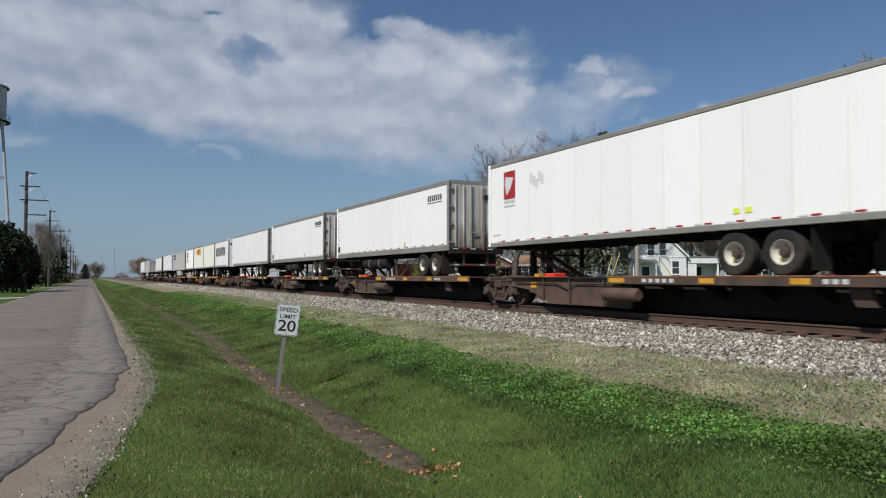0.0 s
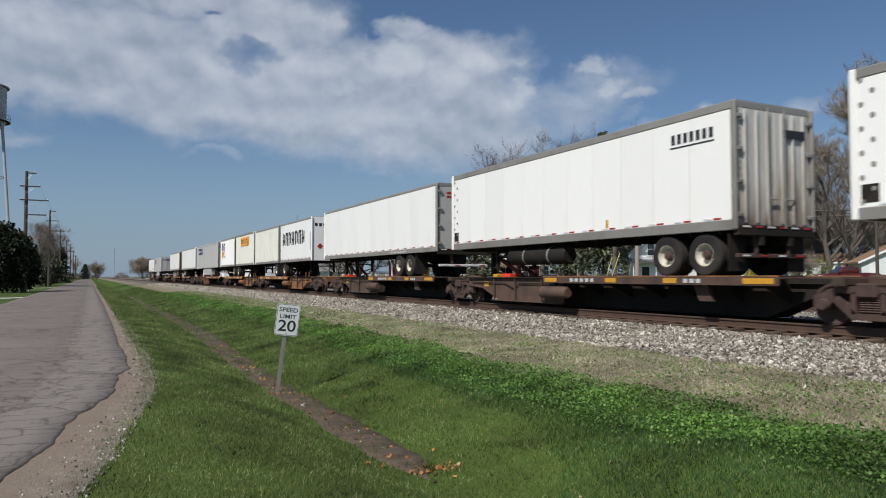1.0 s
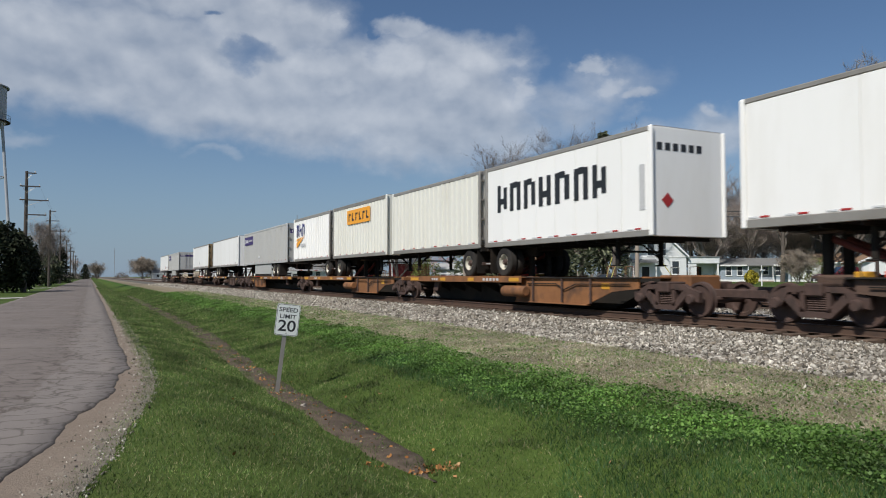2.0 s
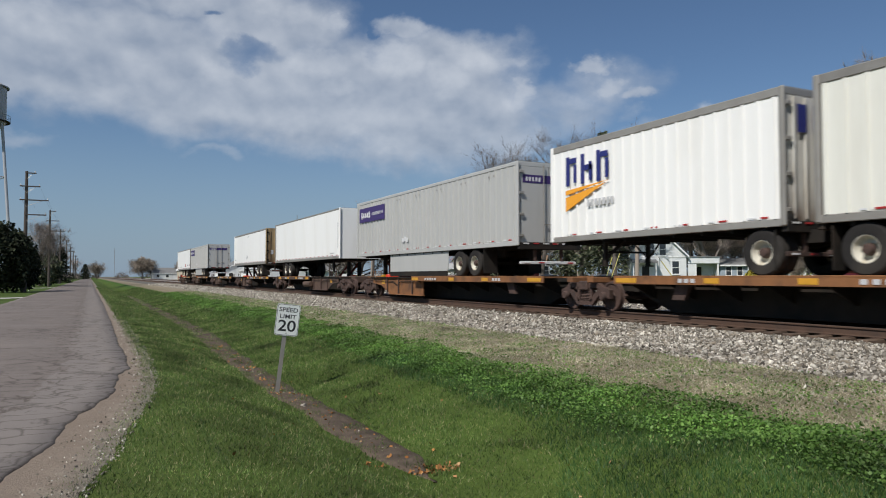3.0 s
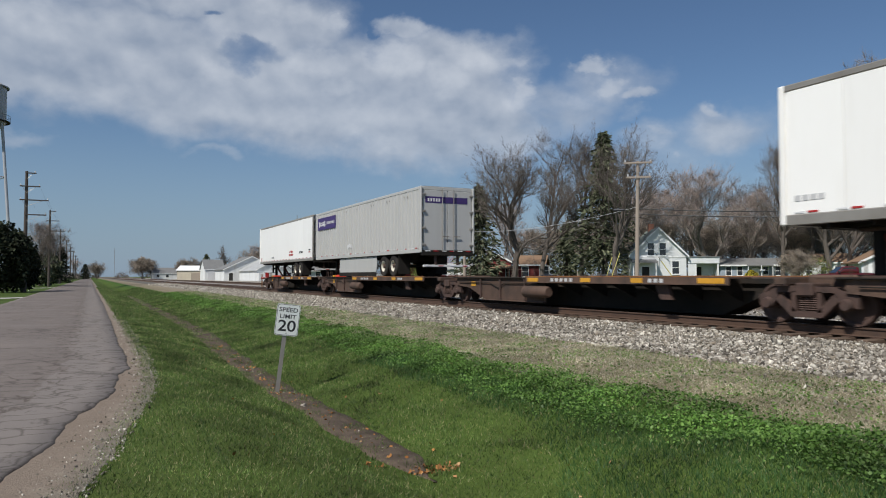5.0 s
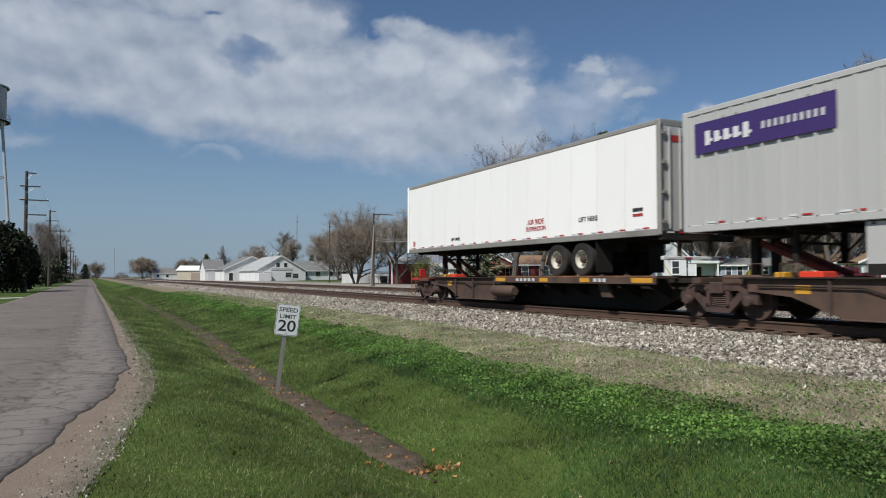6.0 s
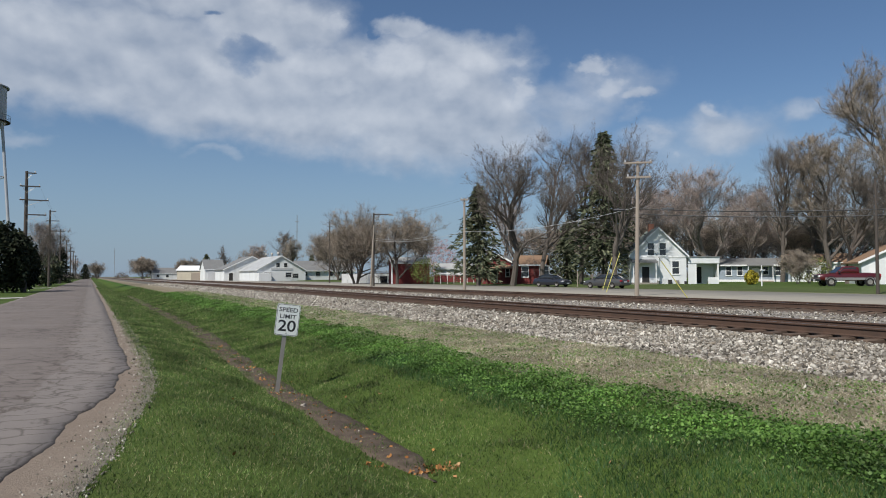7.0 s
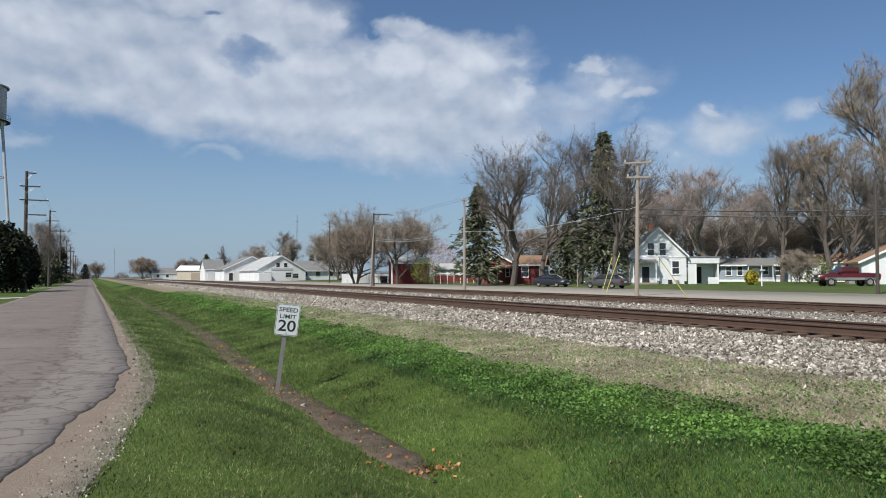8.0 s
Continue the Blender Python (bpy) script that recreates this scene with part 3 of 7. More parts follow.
def verge_edge(y):
    """Where the gravel shoulder gives way to grass."""
    return np.interp(y, [2.0, 5.9, 7.0, 8.4, 9.8, 11.9, 16.6, 24, 41], [-0.95, -0.10, 0.14, 0.36, 0.62, 0.90, 1.08, 1.14, 1.18]) + 0.03 * ripple(y, y * 0.37, 1.7, 1.0) + 0.02 * ripple(y, y * 0.7, 6.1, 3.0)


def strip(name, left, right, ys, lift, n, mat, label, category):
    """A sheet along y between two edges, with a thin rim down into the ground."""
    V, F, off = [], [], []
    for y in ys:
        a, b = float(left(y)), float(right(y))
        for k in range(n + 1):
            x = a + (b - a) * (0 if k == 0 else 1 if k == n else (k - 1) / (n - 2))
            x += 0.02 if k == 1 else -0.02 if k == n - 1 else 0.0
            edge = -0.03 if k in (0, n) else 0.0
            V.append((x, y, float(ground_z(x, y)) + lift + edge))
            off.append(b - x)
    for j in range(len(ys) - 1):
        for k in range(n):
            i = j * (n + 1) + k
            F.append((i, i + 1, i + n + 2, i + n + 1))
    me = bpy.data.meshes.new(name)
    me.from_pydata(V, [], F)
    me.materials.append(mat)
    me.attributes.new("from_edge", "FLOAT", "POINT").data.foreach_set("value", off)
    me.polygons.foreach_set("use_smooth", [True] * len(me.polygons))
    return tagged(new(name, me), label, category, kind="structure")


road_y = list(np.concatenate([np.arange(-30, 2, 2), np.arange(2, 30, 0.06), np.arange(30, 90, 0.8), np.arange(90, 1600, 20)]))
M_ASPHALT = asphalt_material()
M_GRAVEL = material("shoulder_gravel", (0.235, 0.188, 0.148), 0.95, vary=0.35, scale=30, stain=(0.20, 0.155, 0.12), stain_scale=1.2, stain_amount=0.7, bump=0.9, bump_scale=70, spec=0.1)
def two_tone_gravel():
    N, L = M_GRAVEL.node_tree.nodes, M_GRAVEL.node_tree.links
    b = N["Principled BSDF"]
    base = b.inputs["Base Color"].links[0].from_socket
    at = N.new("ShaderNodeAttribute")
    at.attribute_name = "from_edge"
    co = N.new("ShaderNodeTexCoord")
    nz = N.new("ShaderNodeTexNoise")
    nz.inputs["Scale"].default_value, nz.inputs["Detail"].default_value = 5.0, 8
    L.new(co.outputs["Object"], nz.inputs["Vector"])
    ad = N.new("ShaderNodeMath")
    ad.operation = "MULTIPLY_ADD"
    L.new(nz.outputs[0], ad.inputs[0])
    ad.inputs[1].default_value = 0.7
    L.new(at.outputs["Fac"], ad.inputs[2])
    mr = N.new("ShaderNodeMapRange")
    mr.inputs["From Min"].default_value, mr.inputs["From Max"].default_value = 0.35, 0.75
    mr.inputs["To Min"].default_value, mr.inputs["To Max"].default_value = 0.75, 0.0
    L.new(ad.outputs[0], mr.inputs["Value"])
    mx = N.new("ShaderNodeMix")
    mx.data_type = "RGBA"
    L.new(mr.outputs[0], mx.inputs["Factor"])
    L.new(base, mx.inputs["A"])
    mx.inputs["B"].default_value = (0.36, 0.315, 0.25, 1)
    L.new(mx.outputs["Result"], b.inputs["Base Color"])


two_tone_gravel()
strip("gravel_shoulder", lambda y: -1.6 - 1.4 * (1 - smooth(3, 14, y)), lambda y: verge_edge(y) + 0.06, road_y, 0.012, 10, M_GRAVEL, "tan gravel shoulder beside the old road", "shoulder")
strip("road", lambda y: -4.55 + 0.05 * ripple(y, y, 0.7, 4), road_edge, road_y, 0.03, 16, M_ASPHALT, "cracked grey asphalt country road", "road")
M_CONCRETE = material("street_concrete", (0.26, 0.24, 0.20), 0.9, vary=0.12, scale=1.5, stain=(0.20, 0.185, 0.155), stain_scale=0.3, stain_amount=0.6)
strip("street", lambda y: 34.0 + 0.3 * ripple(y, y, 0.2, 2), lambda y: 47.5, list(np.arange(-120, 700, 6)), 0.02, 4, M_CONCRETE, "pale concrete street beyond the railway", "street")

# ---- tracks ----
RAIL_TOP = 0.615
TRACKS = (14.25, 24.4)


def rail_profile(x):
    return [(x - 0.07, 0), (x + 0.07, 0), (x + 0.07, 0.012), (x + 0.012, 0.03), (x + 0.009, 0.135), (x + 0.036, 0.145), (x + 0.036, 0.172),
            (x + 0.028, 0.18), (x - 0.028, 0.18), (x - 0.036, 0.172), (x - 0.036, 0.145), (x - 0.009, 0.135), (x - 0.012, 0.03), (x - 0.07, 0.012)]


def railway_track(xc, label):
    t = thing("railway_track", label, "railway track", kind="structure", at=pose(xc, 0, RAIL_TOP - 0.18))
    for s in (-1, 1):
        sh = Shape().prism(rail_profile(s * 0.753), "y", -150, 1500)
        sh.mi = [1 if i - 2 == 7 else 0 for i in range(len(sh.f))]
        part("rail", sh, [M_RAIL, M_RAILTOP], t, "rusty steel rail with a polished head")
    return t


near_track = railway_track(TRACKS[0], "rusty railway track on pale limestone ballast")
far_track = railway_track(TRACKS[1], "second railway track with dark rusty rails")
rng = np.random.default_rng(5)
tie_mesh = Shape().slab(-1.3, 1.3, -0.115, 0.115, -0.18, 0.0, 0.015).mesh("tie", M_TIE)
plate_mesh = Shape().slab(-0.19, 0.19, -0.09, 0.09, 0.0, 0.014, 0.004).mesh("tie_plate", M_RAIL)
rest = {0: Shape(), 1: Shape()}
for k, tr in enumerate((near_track, far_track)):
    for i in range(-12, 700):
        y = i * 0.53 + rng.normal(0, 0.02)
        dx, tilt = rng.normal(0, 0.035), rng.normal(0, 1.0)
        if 6.5 < y < (105 if k == 0 else 80):
            tie = part("tie", tie_mesh, None, tr, at=pose(dx, y, -0.012 + rng.normal(0, 0.006), 0, 0, tilt))
            if y < 40 and k == 0:
                part("tie_plate", plate_mesh, None, tie, at=pose(-0.753 - dx, 0, 0.0))
        else:
            rest[k].slab(-1.3 + dx, 1.3 + dx, y - 0.115, y + 0.115, -0.19, -0.012, 0.015)
    tagged(part("ties", rest[k], M_TIE, tr), kind="stuff")


def stones(name, n, xr, yr, size, seed, label, dens=None):
    r = np.random.default_rng(seed)
    x = r.uniform(*xr, n)
    y = yr[0] + (yr[1] - yr[0]) * r.uniform(0, 1, n) ** (dens or 1.0)
    s = size * r.lognormal(0, 0.32, n) * (1 + 0.007 * np.maximum(y - 10, 0))
    z = ground_z(x, y) + s * r.uniform(-0.1, 0.55, n)
    d = r.normal(0, 1, (n, 6, 3)) * 0.22
    octa = np.array([(1, 0, 0), (-1, 0, 0), (0, 1, 0), (0, -1, 0), (0, 0, 1), (0, 0, -1)], float)
    p = octa[None] + d
    a = r.uniform(0, 6.28, n)
    q = r.normal(0, 1, (n, 4))
    q /= np.linalg.norm(q, axis=1)[:, None]
    w, i, j, k = q.T
    R = np.stack([1 - 2 * (j * j + k * k), 2 * (i * j - k * w), 2 * (i * k + j * w), 2 * (i * j + k * w), 1 - 2 * (i * i + k * k), 2 * (j * k - i * w),
                  2 * (i * k - j * w), 2 * (j * k + i * w), 1 - 2 * (i * i + j * j)], -1).reshape(n, 3, 3)
    p = np.einsum("nij,nkj->nki", R, p * np.array([1.25, 1.0, 0.75])) * s[:, None, None]
    p += np.stack([x, y, z], -1)[:, None, :]
    tri = np.array([(0, 2, 4), (2, 1, 4), (1, 3, 4), (3, 0, 4), (2, 0, 5), (1, 2, 5), (3, 1, 5), (0, 3, 5)])
    me = bpy.data.meshes.new(name)
    me.vertices.add(n * 6)
    me.vertices.foreach_set("co", p.astype(np.float32).ravel())
    f = (tri[None] + (np.arange(n) * 6)[:, None, None]).reshape(-1)
    me.loops.add(len(f))
    me.loops.foreach_set("vertex_index", f.astype(np.int32))
    me.polygons.add(n * 8)
    me.polygons.foreach_set("loop_start", np.arange(0, n * 24, 3, dtype=np.int32))
    me.update(calc_edges=True)
    me.materials.append(M_STONE)
    return tagged(new(name, me), label, "ballast", kind="stuff")


stones("ballast", 125000, (10.05, 12.98), (5.0, 150.0), 0.026, 1, "pale grey crushed limestone ballast shoulder", 2.1)
stones("ballast", 15000, (16.0, 22.2), (5.0, 90.0), 0.030, 3, "crushed stone between the two tracks", 1.5)
def pebbles():
    """Loose gravel along the road's edge."""
    ob = stones("shoulder_pebbles", 30000, (-1.4, 1.3), (3.5, 32.0), 0.009, 6, "small loose pebbles on the road shoulder", 1.5)
    v = np.empty(len(ob.data.vertices) * 3, dtype=np.float32)
    ob.data.vertices.foreach_get("co", v)
    v = v.reshape(-1, 6, 3)
    c = v.mean(1)
    gap = np.random.default_rng(8).uniform(0, 1, len(c)) ** 2.2
    off = (c[:, 0] < road_edge(c[:, 1]) + 0.03) | (c[:, 0] > verge_edge(c[:, 1]) + 0.12) | (c[:, 0] < verge_edge(c[:, 1]) - 0.55 * gap)
    v[off, :, 2] -= 0.6
    v[~off, :, 2] += 0.012
    ob.data.vertices.foreach_set("co", v.ravel())


pebbles()
stones("scattered_stones", 3500, (8.2, 10.4), (4.0, 45.0), 0.016, 4, "stray ballast stones in dry grass", 1.3)


# ---- train ----
SPEED = 31.3
XC = TRACKS[0]
DECK = 1.60
MOVING = []


def runs(ob, y0, z, turn=0.0):
    """The train rolls towards the camera's side at an even speed; y0: its place at the start."""
    ob.matrix_basis = pose(XC, y0, z, 0, 0, turn)
    MOVING.append((ob, y0, z, turn))


def wheel_meshes():
    tyre = Shape().lathe([(-0.13, 0.275), (-0.14, 0.34), (-0.13, 0.47), (-0.09, 0.51), (0, 0.515), (0.09, 0.51), (0.13, 0.47), (0.14, 0.34), (0.13, 0.275)], "x", sides=28).mesh("tyre", M_RUBBER, smooth=True)
    rim = Shape().lathe([(-0.125, 0.28), (-0.125, 0.262), (-0.03, 0.24), (0.03, 0.18), (0.03, 0.12)], "x", sides=24)
    rim.lathe([(0.03, 0.125), (-0.06, 0.11), (-0.11, 0.09), (-0.12, 0.0)], "x", sides=14, mi=1)
    for k in range(8):
        a = k * math.pi / 4
        rim.lathe([(-0.005, 0.0), (-0.005, 0.018), (0.03, 0.018)], "x", (0, 0.165 * math.cos(a), 0.165 * math.sin(a)), 6)
    return tyre, rim.mesh("rim", M_RIM, M_TRUCK, smooth=True)


TYRE, RIM = wheel_meshes()
REFLECT_RED = Shape().slab(-0.006, 0.006, -0.12, 0.12, -0.021, 0.021, 0.004).mesh("reflector", M_RED)
REFLECT_PALE = Shape().slab(-0.006, 0.006, -0.12, 0.12, -0.021, 0.021, 0.004).mesh("reflector", M_PALE)
FLAT = {}


def block(parent, name, x, y, z, w, h, mat, label="", thick=0.012):
    """A thin flat plate on a trailer's side: y along it, z up."""
    key = (round(w, 3), round(h, 3), mat.name, thick)
    if key not in FLAT:
        FLAT[key] = Shape().slab(-thick / 2, thick / 2, -w / 2, w / 2, -h / 2, h / 2, 0.003).mesh(name, mat)
    return part(name, FLAT[key], None, parent, label, at=pose(x, y, z))


def lettering(parent, text, size, mat, x, y, z, face="side", name="lettering", deep=0.004, bold=0.008, wide=1.0):
    cu = bpy.data.curves.new(name, "FONT")
    cu.body, cu.size, cu.align_x, cu.align_y, cu.extrude, cu.offset = text, size, "CENTER", "CENTER", deep, size * bold
    tmp = bpy.data.objects.new(name, cu)
    scene.collection.objects.link(tmp)
    me = bpy.data.meshes.new_from_object(tmp.evaluated_get(bpy.context.evaluated_depsgraph_get()))
    bpy.data.objects.remove(tmp)
    me.transform(Matrix.Diagonal((wide, 1, 1, 1)))
    me.materials.clear()
    me.materials.append(mat)
    turn = pose(0, 0, 0, 90, 0, -90) if face == "side" else pose(0, 0, 0, 90, 0, 0)
    return part(name, me, None, parent, at=pose(x, y, z) @ turn)


def trailer(near, far, label, wall=M_WHITE, door=M_DOOR, rear_near=True, seams=1.22, corrugated=0.0, top_rail=0.14, bottom_rail=0.17,
            tandem=True, skirt=False, nose_rivets=False, door_ribs=True, rail_mat=M_ALU, marks=None, top=3.93, axle_at=None):
    """A highway semi-trailer. Local y runs along it (near end negative), z from the deck that it stands on."""
    L = far - near
    t = thing("semi_trailer", label, "semi-trailer", "trailers on the train")
    h, z0, z1 = L / 2, 1.05, top
    s = -1 if rear_near else 1          # where the rear is
    W = 1.295
    # walls: a thin box of four sides
    for side in (-1, 1):
        sh = Shape()
        if corrugated:
            ys = np.arange(-h + 0.1, h - 0.1, corrugated)
            o = [(-h + 0.1, side * (W - 0.02))]
            for y in ys:
                e = min(y + corrugated, h - 0.1)
                a, b2 = y + corrugated * 0.12, y + corrugated * 0.34
                o += [(y, side * (W + 0.004)), (a, side * (W + 0.004)), (a + 0.025, side * (W + 0.052)), (b2 - 0.025, side * (W + 0.052)), (b2, side * (W + 0.004)), (e - 0.002, side * (W + 0.004))]
            zz = (z0 + bottom_rail, z1 - top_rail)
            k = len(o)
            sh.add([(x, y, z) for z in zz for y, x in o], [(i, i + 1, k + i + 1, k + i) for i in range(k - 1)])
            sh.box(side * W - 0.05 if side > 0 else side * W + 0.02, side * W - 0.02 if side > 0 else side * W + 0.05, -h + 0.1, h - 0.1, z0 + bottom_rail, z1 - top_rail)
        else:
            sh.box(side * W - (0.04 if side > 0 else -0.012), side * W + (-0.012 if side > 0 else 0.04), -h + 0.04, h - 0.04, z0 + 0.05, z1 - 0.02)
        part("side_wall", sh, wall, t)
    if not corrugated:
        n = max(4, round((L - 0.2) / seams))
        w = (L - 0.2) / n
        pm = Shape().slab(-0.011, 0.011, -w / 2 + 0.007, w / 2 - 0.007, z0 + bottom_rail, z1 - top_rail, 0.005).mesh("side_panel", wall)
        for side in (-1, 1):
            for i in range(n):
                part("side_panel", pm, None, t, at=pose(side * (W + 0.002), -h + 0.1 + w * (i + 0.5), 0))
    for side in (-1, 1):
        part("top_rail", Shape().slab(side * W - 0.03, side * W + 0.03, -h, h, z1 - top_rail, z1, 0.02), rail_mat, t, "grey aluminium top rail")
        part("bottom_rail", Shape().slab(side * W - 0.03, side * W + 0.035, -h, h, z0, z0 + bottom_rail, 0.015), rail_mat, t, "grey aluminium bottom rail")
        for end in (-1, 1):
            part("corner_post", Shape().slab(side * W - 0.06, side * W + 0.036, end * h - 0.07, end * h + 0.07, z0, z1 + 0.004, 0.03), wall if end != s else (door if door is M_DOOR_RUST else rail_mat), t)
    part("roof", Shape().prism([(-W, z1 - 0.02), (W, z1 - 0.02), (W * 0.9, z1 + 0.015), (-W * 0.9, z1 + 0.015)], "y", -h + 0.01, h - 0.01), M_ALU, t)
    part("floor", Shape().box(-W + 0.03, W - 0.03, -h + 0.03, h - 0.03, z0 + 0.02, z0 + 0.12), M_BLACK, t)
    for i, y in enumerate(np.arange(-h + 0.5, h - 0.3, 0.9)):
        part("cross_member", Shape().box(-W + 0.05, W - 0.05, y - 0.03, y + 0.03, z0 - 0.08, z0 + 0.02), M_BLACK, t)
    # nose wall
    n_end = -s * h
    part("front_wall", Shape().slab(-W + 0.06, W - 0.06, min(n_end, n_end + s * 0.05), max(n_end, n_end + s * 0.05), z0, z1, 0.02), wall, t)
    if nose_rivets:
        rv = Shape().lathe([(0, 0), (0, 0.045), (0.014, 0.045), (0.02, 0.03), (0.02, 0)], "x", sides=10).mesh("rivet_plate", M_ALU)
        for k in range(11):
            part("rivet_plate", rv, None, t, at=pose(-W - 0.035, n_end + s * (0.16 + 0.22 * (k % 2)), z0 + 0.35 + k * 0.23))
        # flat black plate on the wall in place of the shade inside the hatch
        block(t, "access_hatch", -W - 0.02, n_end + s * 0.30, z0 + 0.5, 0.34, 0.34, M_BLACK, "access hatch with its shaded inside as a black plate")
    # rear doors
    y = s * h
    for side in (-1, 1):
        a, b2 = (0.012, W - 0.09) if side > 0 else (-W + 0.09, -0.012)
        d = part("rear_door", Shape().slab(a, b2, min(y, y - s * 0.05), max(y, y - s * 0.05), z0 + 0.12, z1 - 0.16, 0.012), door, t, "weathered rear door")
        if door_ribs:
            for k in range(3):
                x = a + (b2 - a) * (k + 0.6) / 3.2
                part("door_rib", Shape().slab(x - 0.035, x + 0.035, min(y + s * 0.004, y + s * 0.05), max(y + s * 0.004, y + s * 0.05), z0 + 0.16, z1 - 0.2, 0.015), door, d)
        xr = side * 0.28
        part("lock_rod", Shape().tube([(xr, y + s * 0.07, z0 + 0.06), (xr, y + s * 0.07, z1 - 0.1)], 0.02, 8), door if door is M_DOOR_RUST else M_ALU, d, "steel lock rod")
        part("door_handle", Shape().slab(xr, xr + side * 0.0 + 0.32, min(y + s * 0.05, y + s * 0.09), max(y + s * 0.05, y + s * 0.09), z0 + 0.72, z0 + 0.76, 0.01), M_ALU, d, "steel handle")
        for k in range(4):
            zz = z0 + 0.35 + k * (z1 - z0 - 0.7) / 3
            part("hinge", Shape().slab(side * (W - 0.12) - 0.09, side * (W - 0.12) + 0.09, min(y + s * 0.02, y + s * 0.075), max(y + s * 0.02, y + s * 0.075), zz - 0.045, zz + 0.045, 0.012), M_BLACK if door is M_DOOR_RUST else M_ALU, d)
    part("rear_header", Shape().slab(-W + 0.06, W - 0.06, min(y, y - s * 0.08), max(y, y - s * 0.08), z1 - 0.16, z1, 0.015), door if door is M_DOOR_RUST else rail_mat, t)
    part("rear_sill", Shape().slab(-W + 0.02, W - 0.02, min(y + s * 0.06, y - s * 0.08), max(y + s * 0.06, y - s * 0.08), z0 - 0.12, z0 + 0.12, 0.015), M_BLACK, t)
    for k in range(6):
        part("reflector", REFLECT_RED if k % 2 else REFLECT_PALE, None, t, at=pose(-1.0 + k * 0.4, y + s * 0.068, z0 + 0.08, 0, 0, 90))
    # bumper guard
    part("bumper_bar", Shape().slab(-1.15, 1.15, y - s * 0.1 - 0.05, y - s * 0.1 + 0.05, z0 - 0.62, z0 - 0.52, 0.012), M_PALE if door is M_GREY else M_TRUCK, t)
    for k in range(4):
        part("reflector", REFLECT_RED if k % 2 else REFLECT_PALE, None, t, at=pose(-0.9 + k * 0.6, y - s * 0.1 + s * 0.058, z0 - 0.57, 0, 0, 90))
    for side in (-1, 1):
        part("bumper_leg", Shape().slab(side * 0.55 - 0.05, side * 0.55 + 0.05, y - s * 0.1 - 0.05, y - s * 0.1 + 0.05, z0 - 0.53, z0, 0.012), M_TRUCK, t)
    # reflective strips along the side
    for yy in np.arange(-h + 0.5, h - 0.3, 0.92 if not corrugated else 1.1):
        part("reflector", REFLECT_RED, None, t, at=pose(-W - 0.018, yy, z0 + bottom_rail + 0.04))
        part("reflector", REFLECT_PALE, None, t, at=pose(-W - 0.018, yy + 0.29, z0 + bottom_rail + 0.04))
    # wheels
    a0 = axle_at if axle_at else (3.3 if tandem else 0.95)
    axles = [y - s * a0, y - s * (a0 + 1.24)] if tandem else [y - s * a0]
    part("bogie_frame", Shape().box(-0.55, -0.42, min(axles) - 1.0, max(axles) + 1.0, 0.72, 1.0).box(0.42, 0.55, min(axles) - 1.0, max(axles) + 1.0, 0.72, 1.0).box(-0.55, 0.55, min(axles) - 0.3, min(axles) - 0.2, 0.75, 0.95), M_BLACK, t)
    for ya in axles:
        part("axle", Shape().tube([(-1.1, ya, 0.515), (1.1, ya, 0.515)], 0.065, 8), M_BLACK, t)
        for x in (-1.13, -0.82, 0.82, 1.13):
            wh = part("tyre", TYRE, None, t, "black truck tyre", at=pose(x, ya, 0.515, 0, 0, 0 if x < 0 else 180))
            if abs(x) > 1:
                part("rim", RIM, None, wh, "cream-coloured wheel rim")
        for x in (-0.95, 0.95):
            part("leaf_spring", Shape().tube([(x * 0.5, ya - 0.5, 0.78), (x * 0.5, ya, 0.66), (x * 0.5, ya + 0.5, 0.78)], 0.05, 6), M_BLACK, t)
    for x in (-0.98, 0.98):
        yf = y - s * (a0 - 0.72) if tandem else y - s * 0.25
        part("mud_flap", Shape().slab(x - 0.3, x + 0.3, yf - 0.01, yf + 0.01, 0.12, 1.0, 0.006), M_BLACK, t, "black rubber mud flap")
    # landing gear behind the nose
    yl = -s * (h - (2.6 if L > 10 else 1.9))
    for x in (-0.8, 0.8):
        part("landing_leg", Shape().slab(x - 0.06, x + 0.06, yl - 0.06, yl + 0.06, 0.34, z0, 0.01).slab(x - 0.13, x + 0.13, yl - 0.13, yl + 0.13, 0.30, 0.34, 0.01), M_BLACK, t)
        part("leg_brace", Shape().tube([(x, yl, 0.5), (x * 0.8, yl + s * 0.75, z0)], 0.03, 6).tube([(x, yl, 0.55), (x * 0.2, yl, z0)], 0.025, 6), M_BLACK, t)
    part("leg_cross_bar", Shape().tube([(-0.8, yl, 0.72), (0.8, yl, 0.72)], 0.03, 8), M_BLACK, t)
    part("kingpin_plate", Shape().slab(-0.6, 0.6, -s * (h - 1.6) if s > 0 else h - 1.6, (-s * (h - 0.3)) if s < 0 else -h + 1.6 + 1.3, z0 - 0.06, z0 + 0.02, 0.01), M_BLACK, t)
    if skirt:
        a, b2 = sorted((-s * (h - 4.4), axles[1] - s * 1.0))
        part("side_skirt", Shape().prism([(a, z0 - 0.02), (b2, z0 - 0.02), (b2, 0.2), (a + 0.1, 0.2), (a, 0.5)], "x", -W + 0.07, -W + 0.09), wall, t, "pale aerodynamic side skirt")
        part("skirt_edge", Shape().box(-W + 0.062, -W + 0.098, a + 0.1, b2, 0.03, 0.24), M_BLACK, t, "black rubber skirt edge")
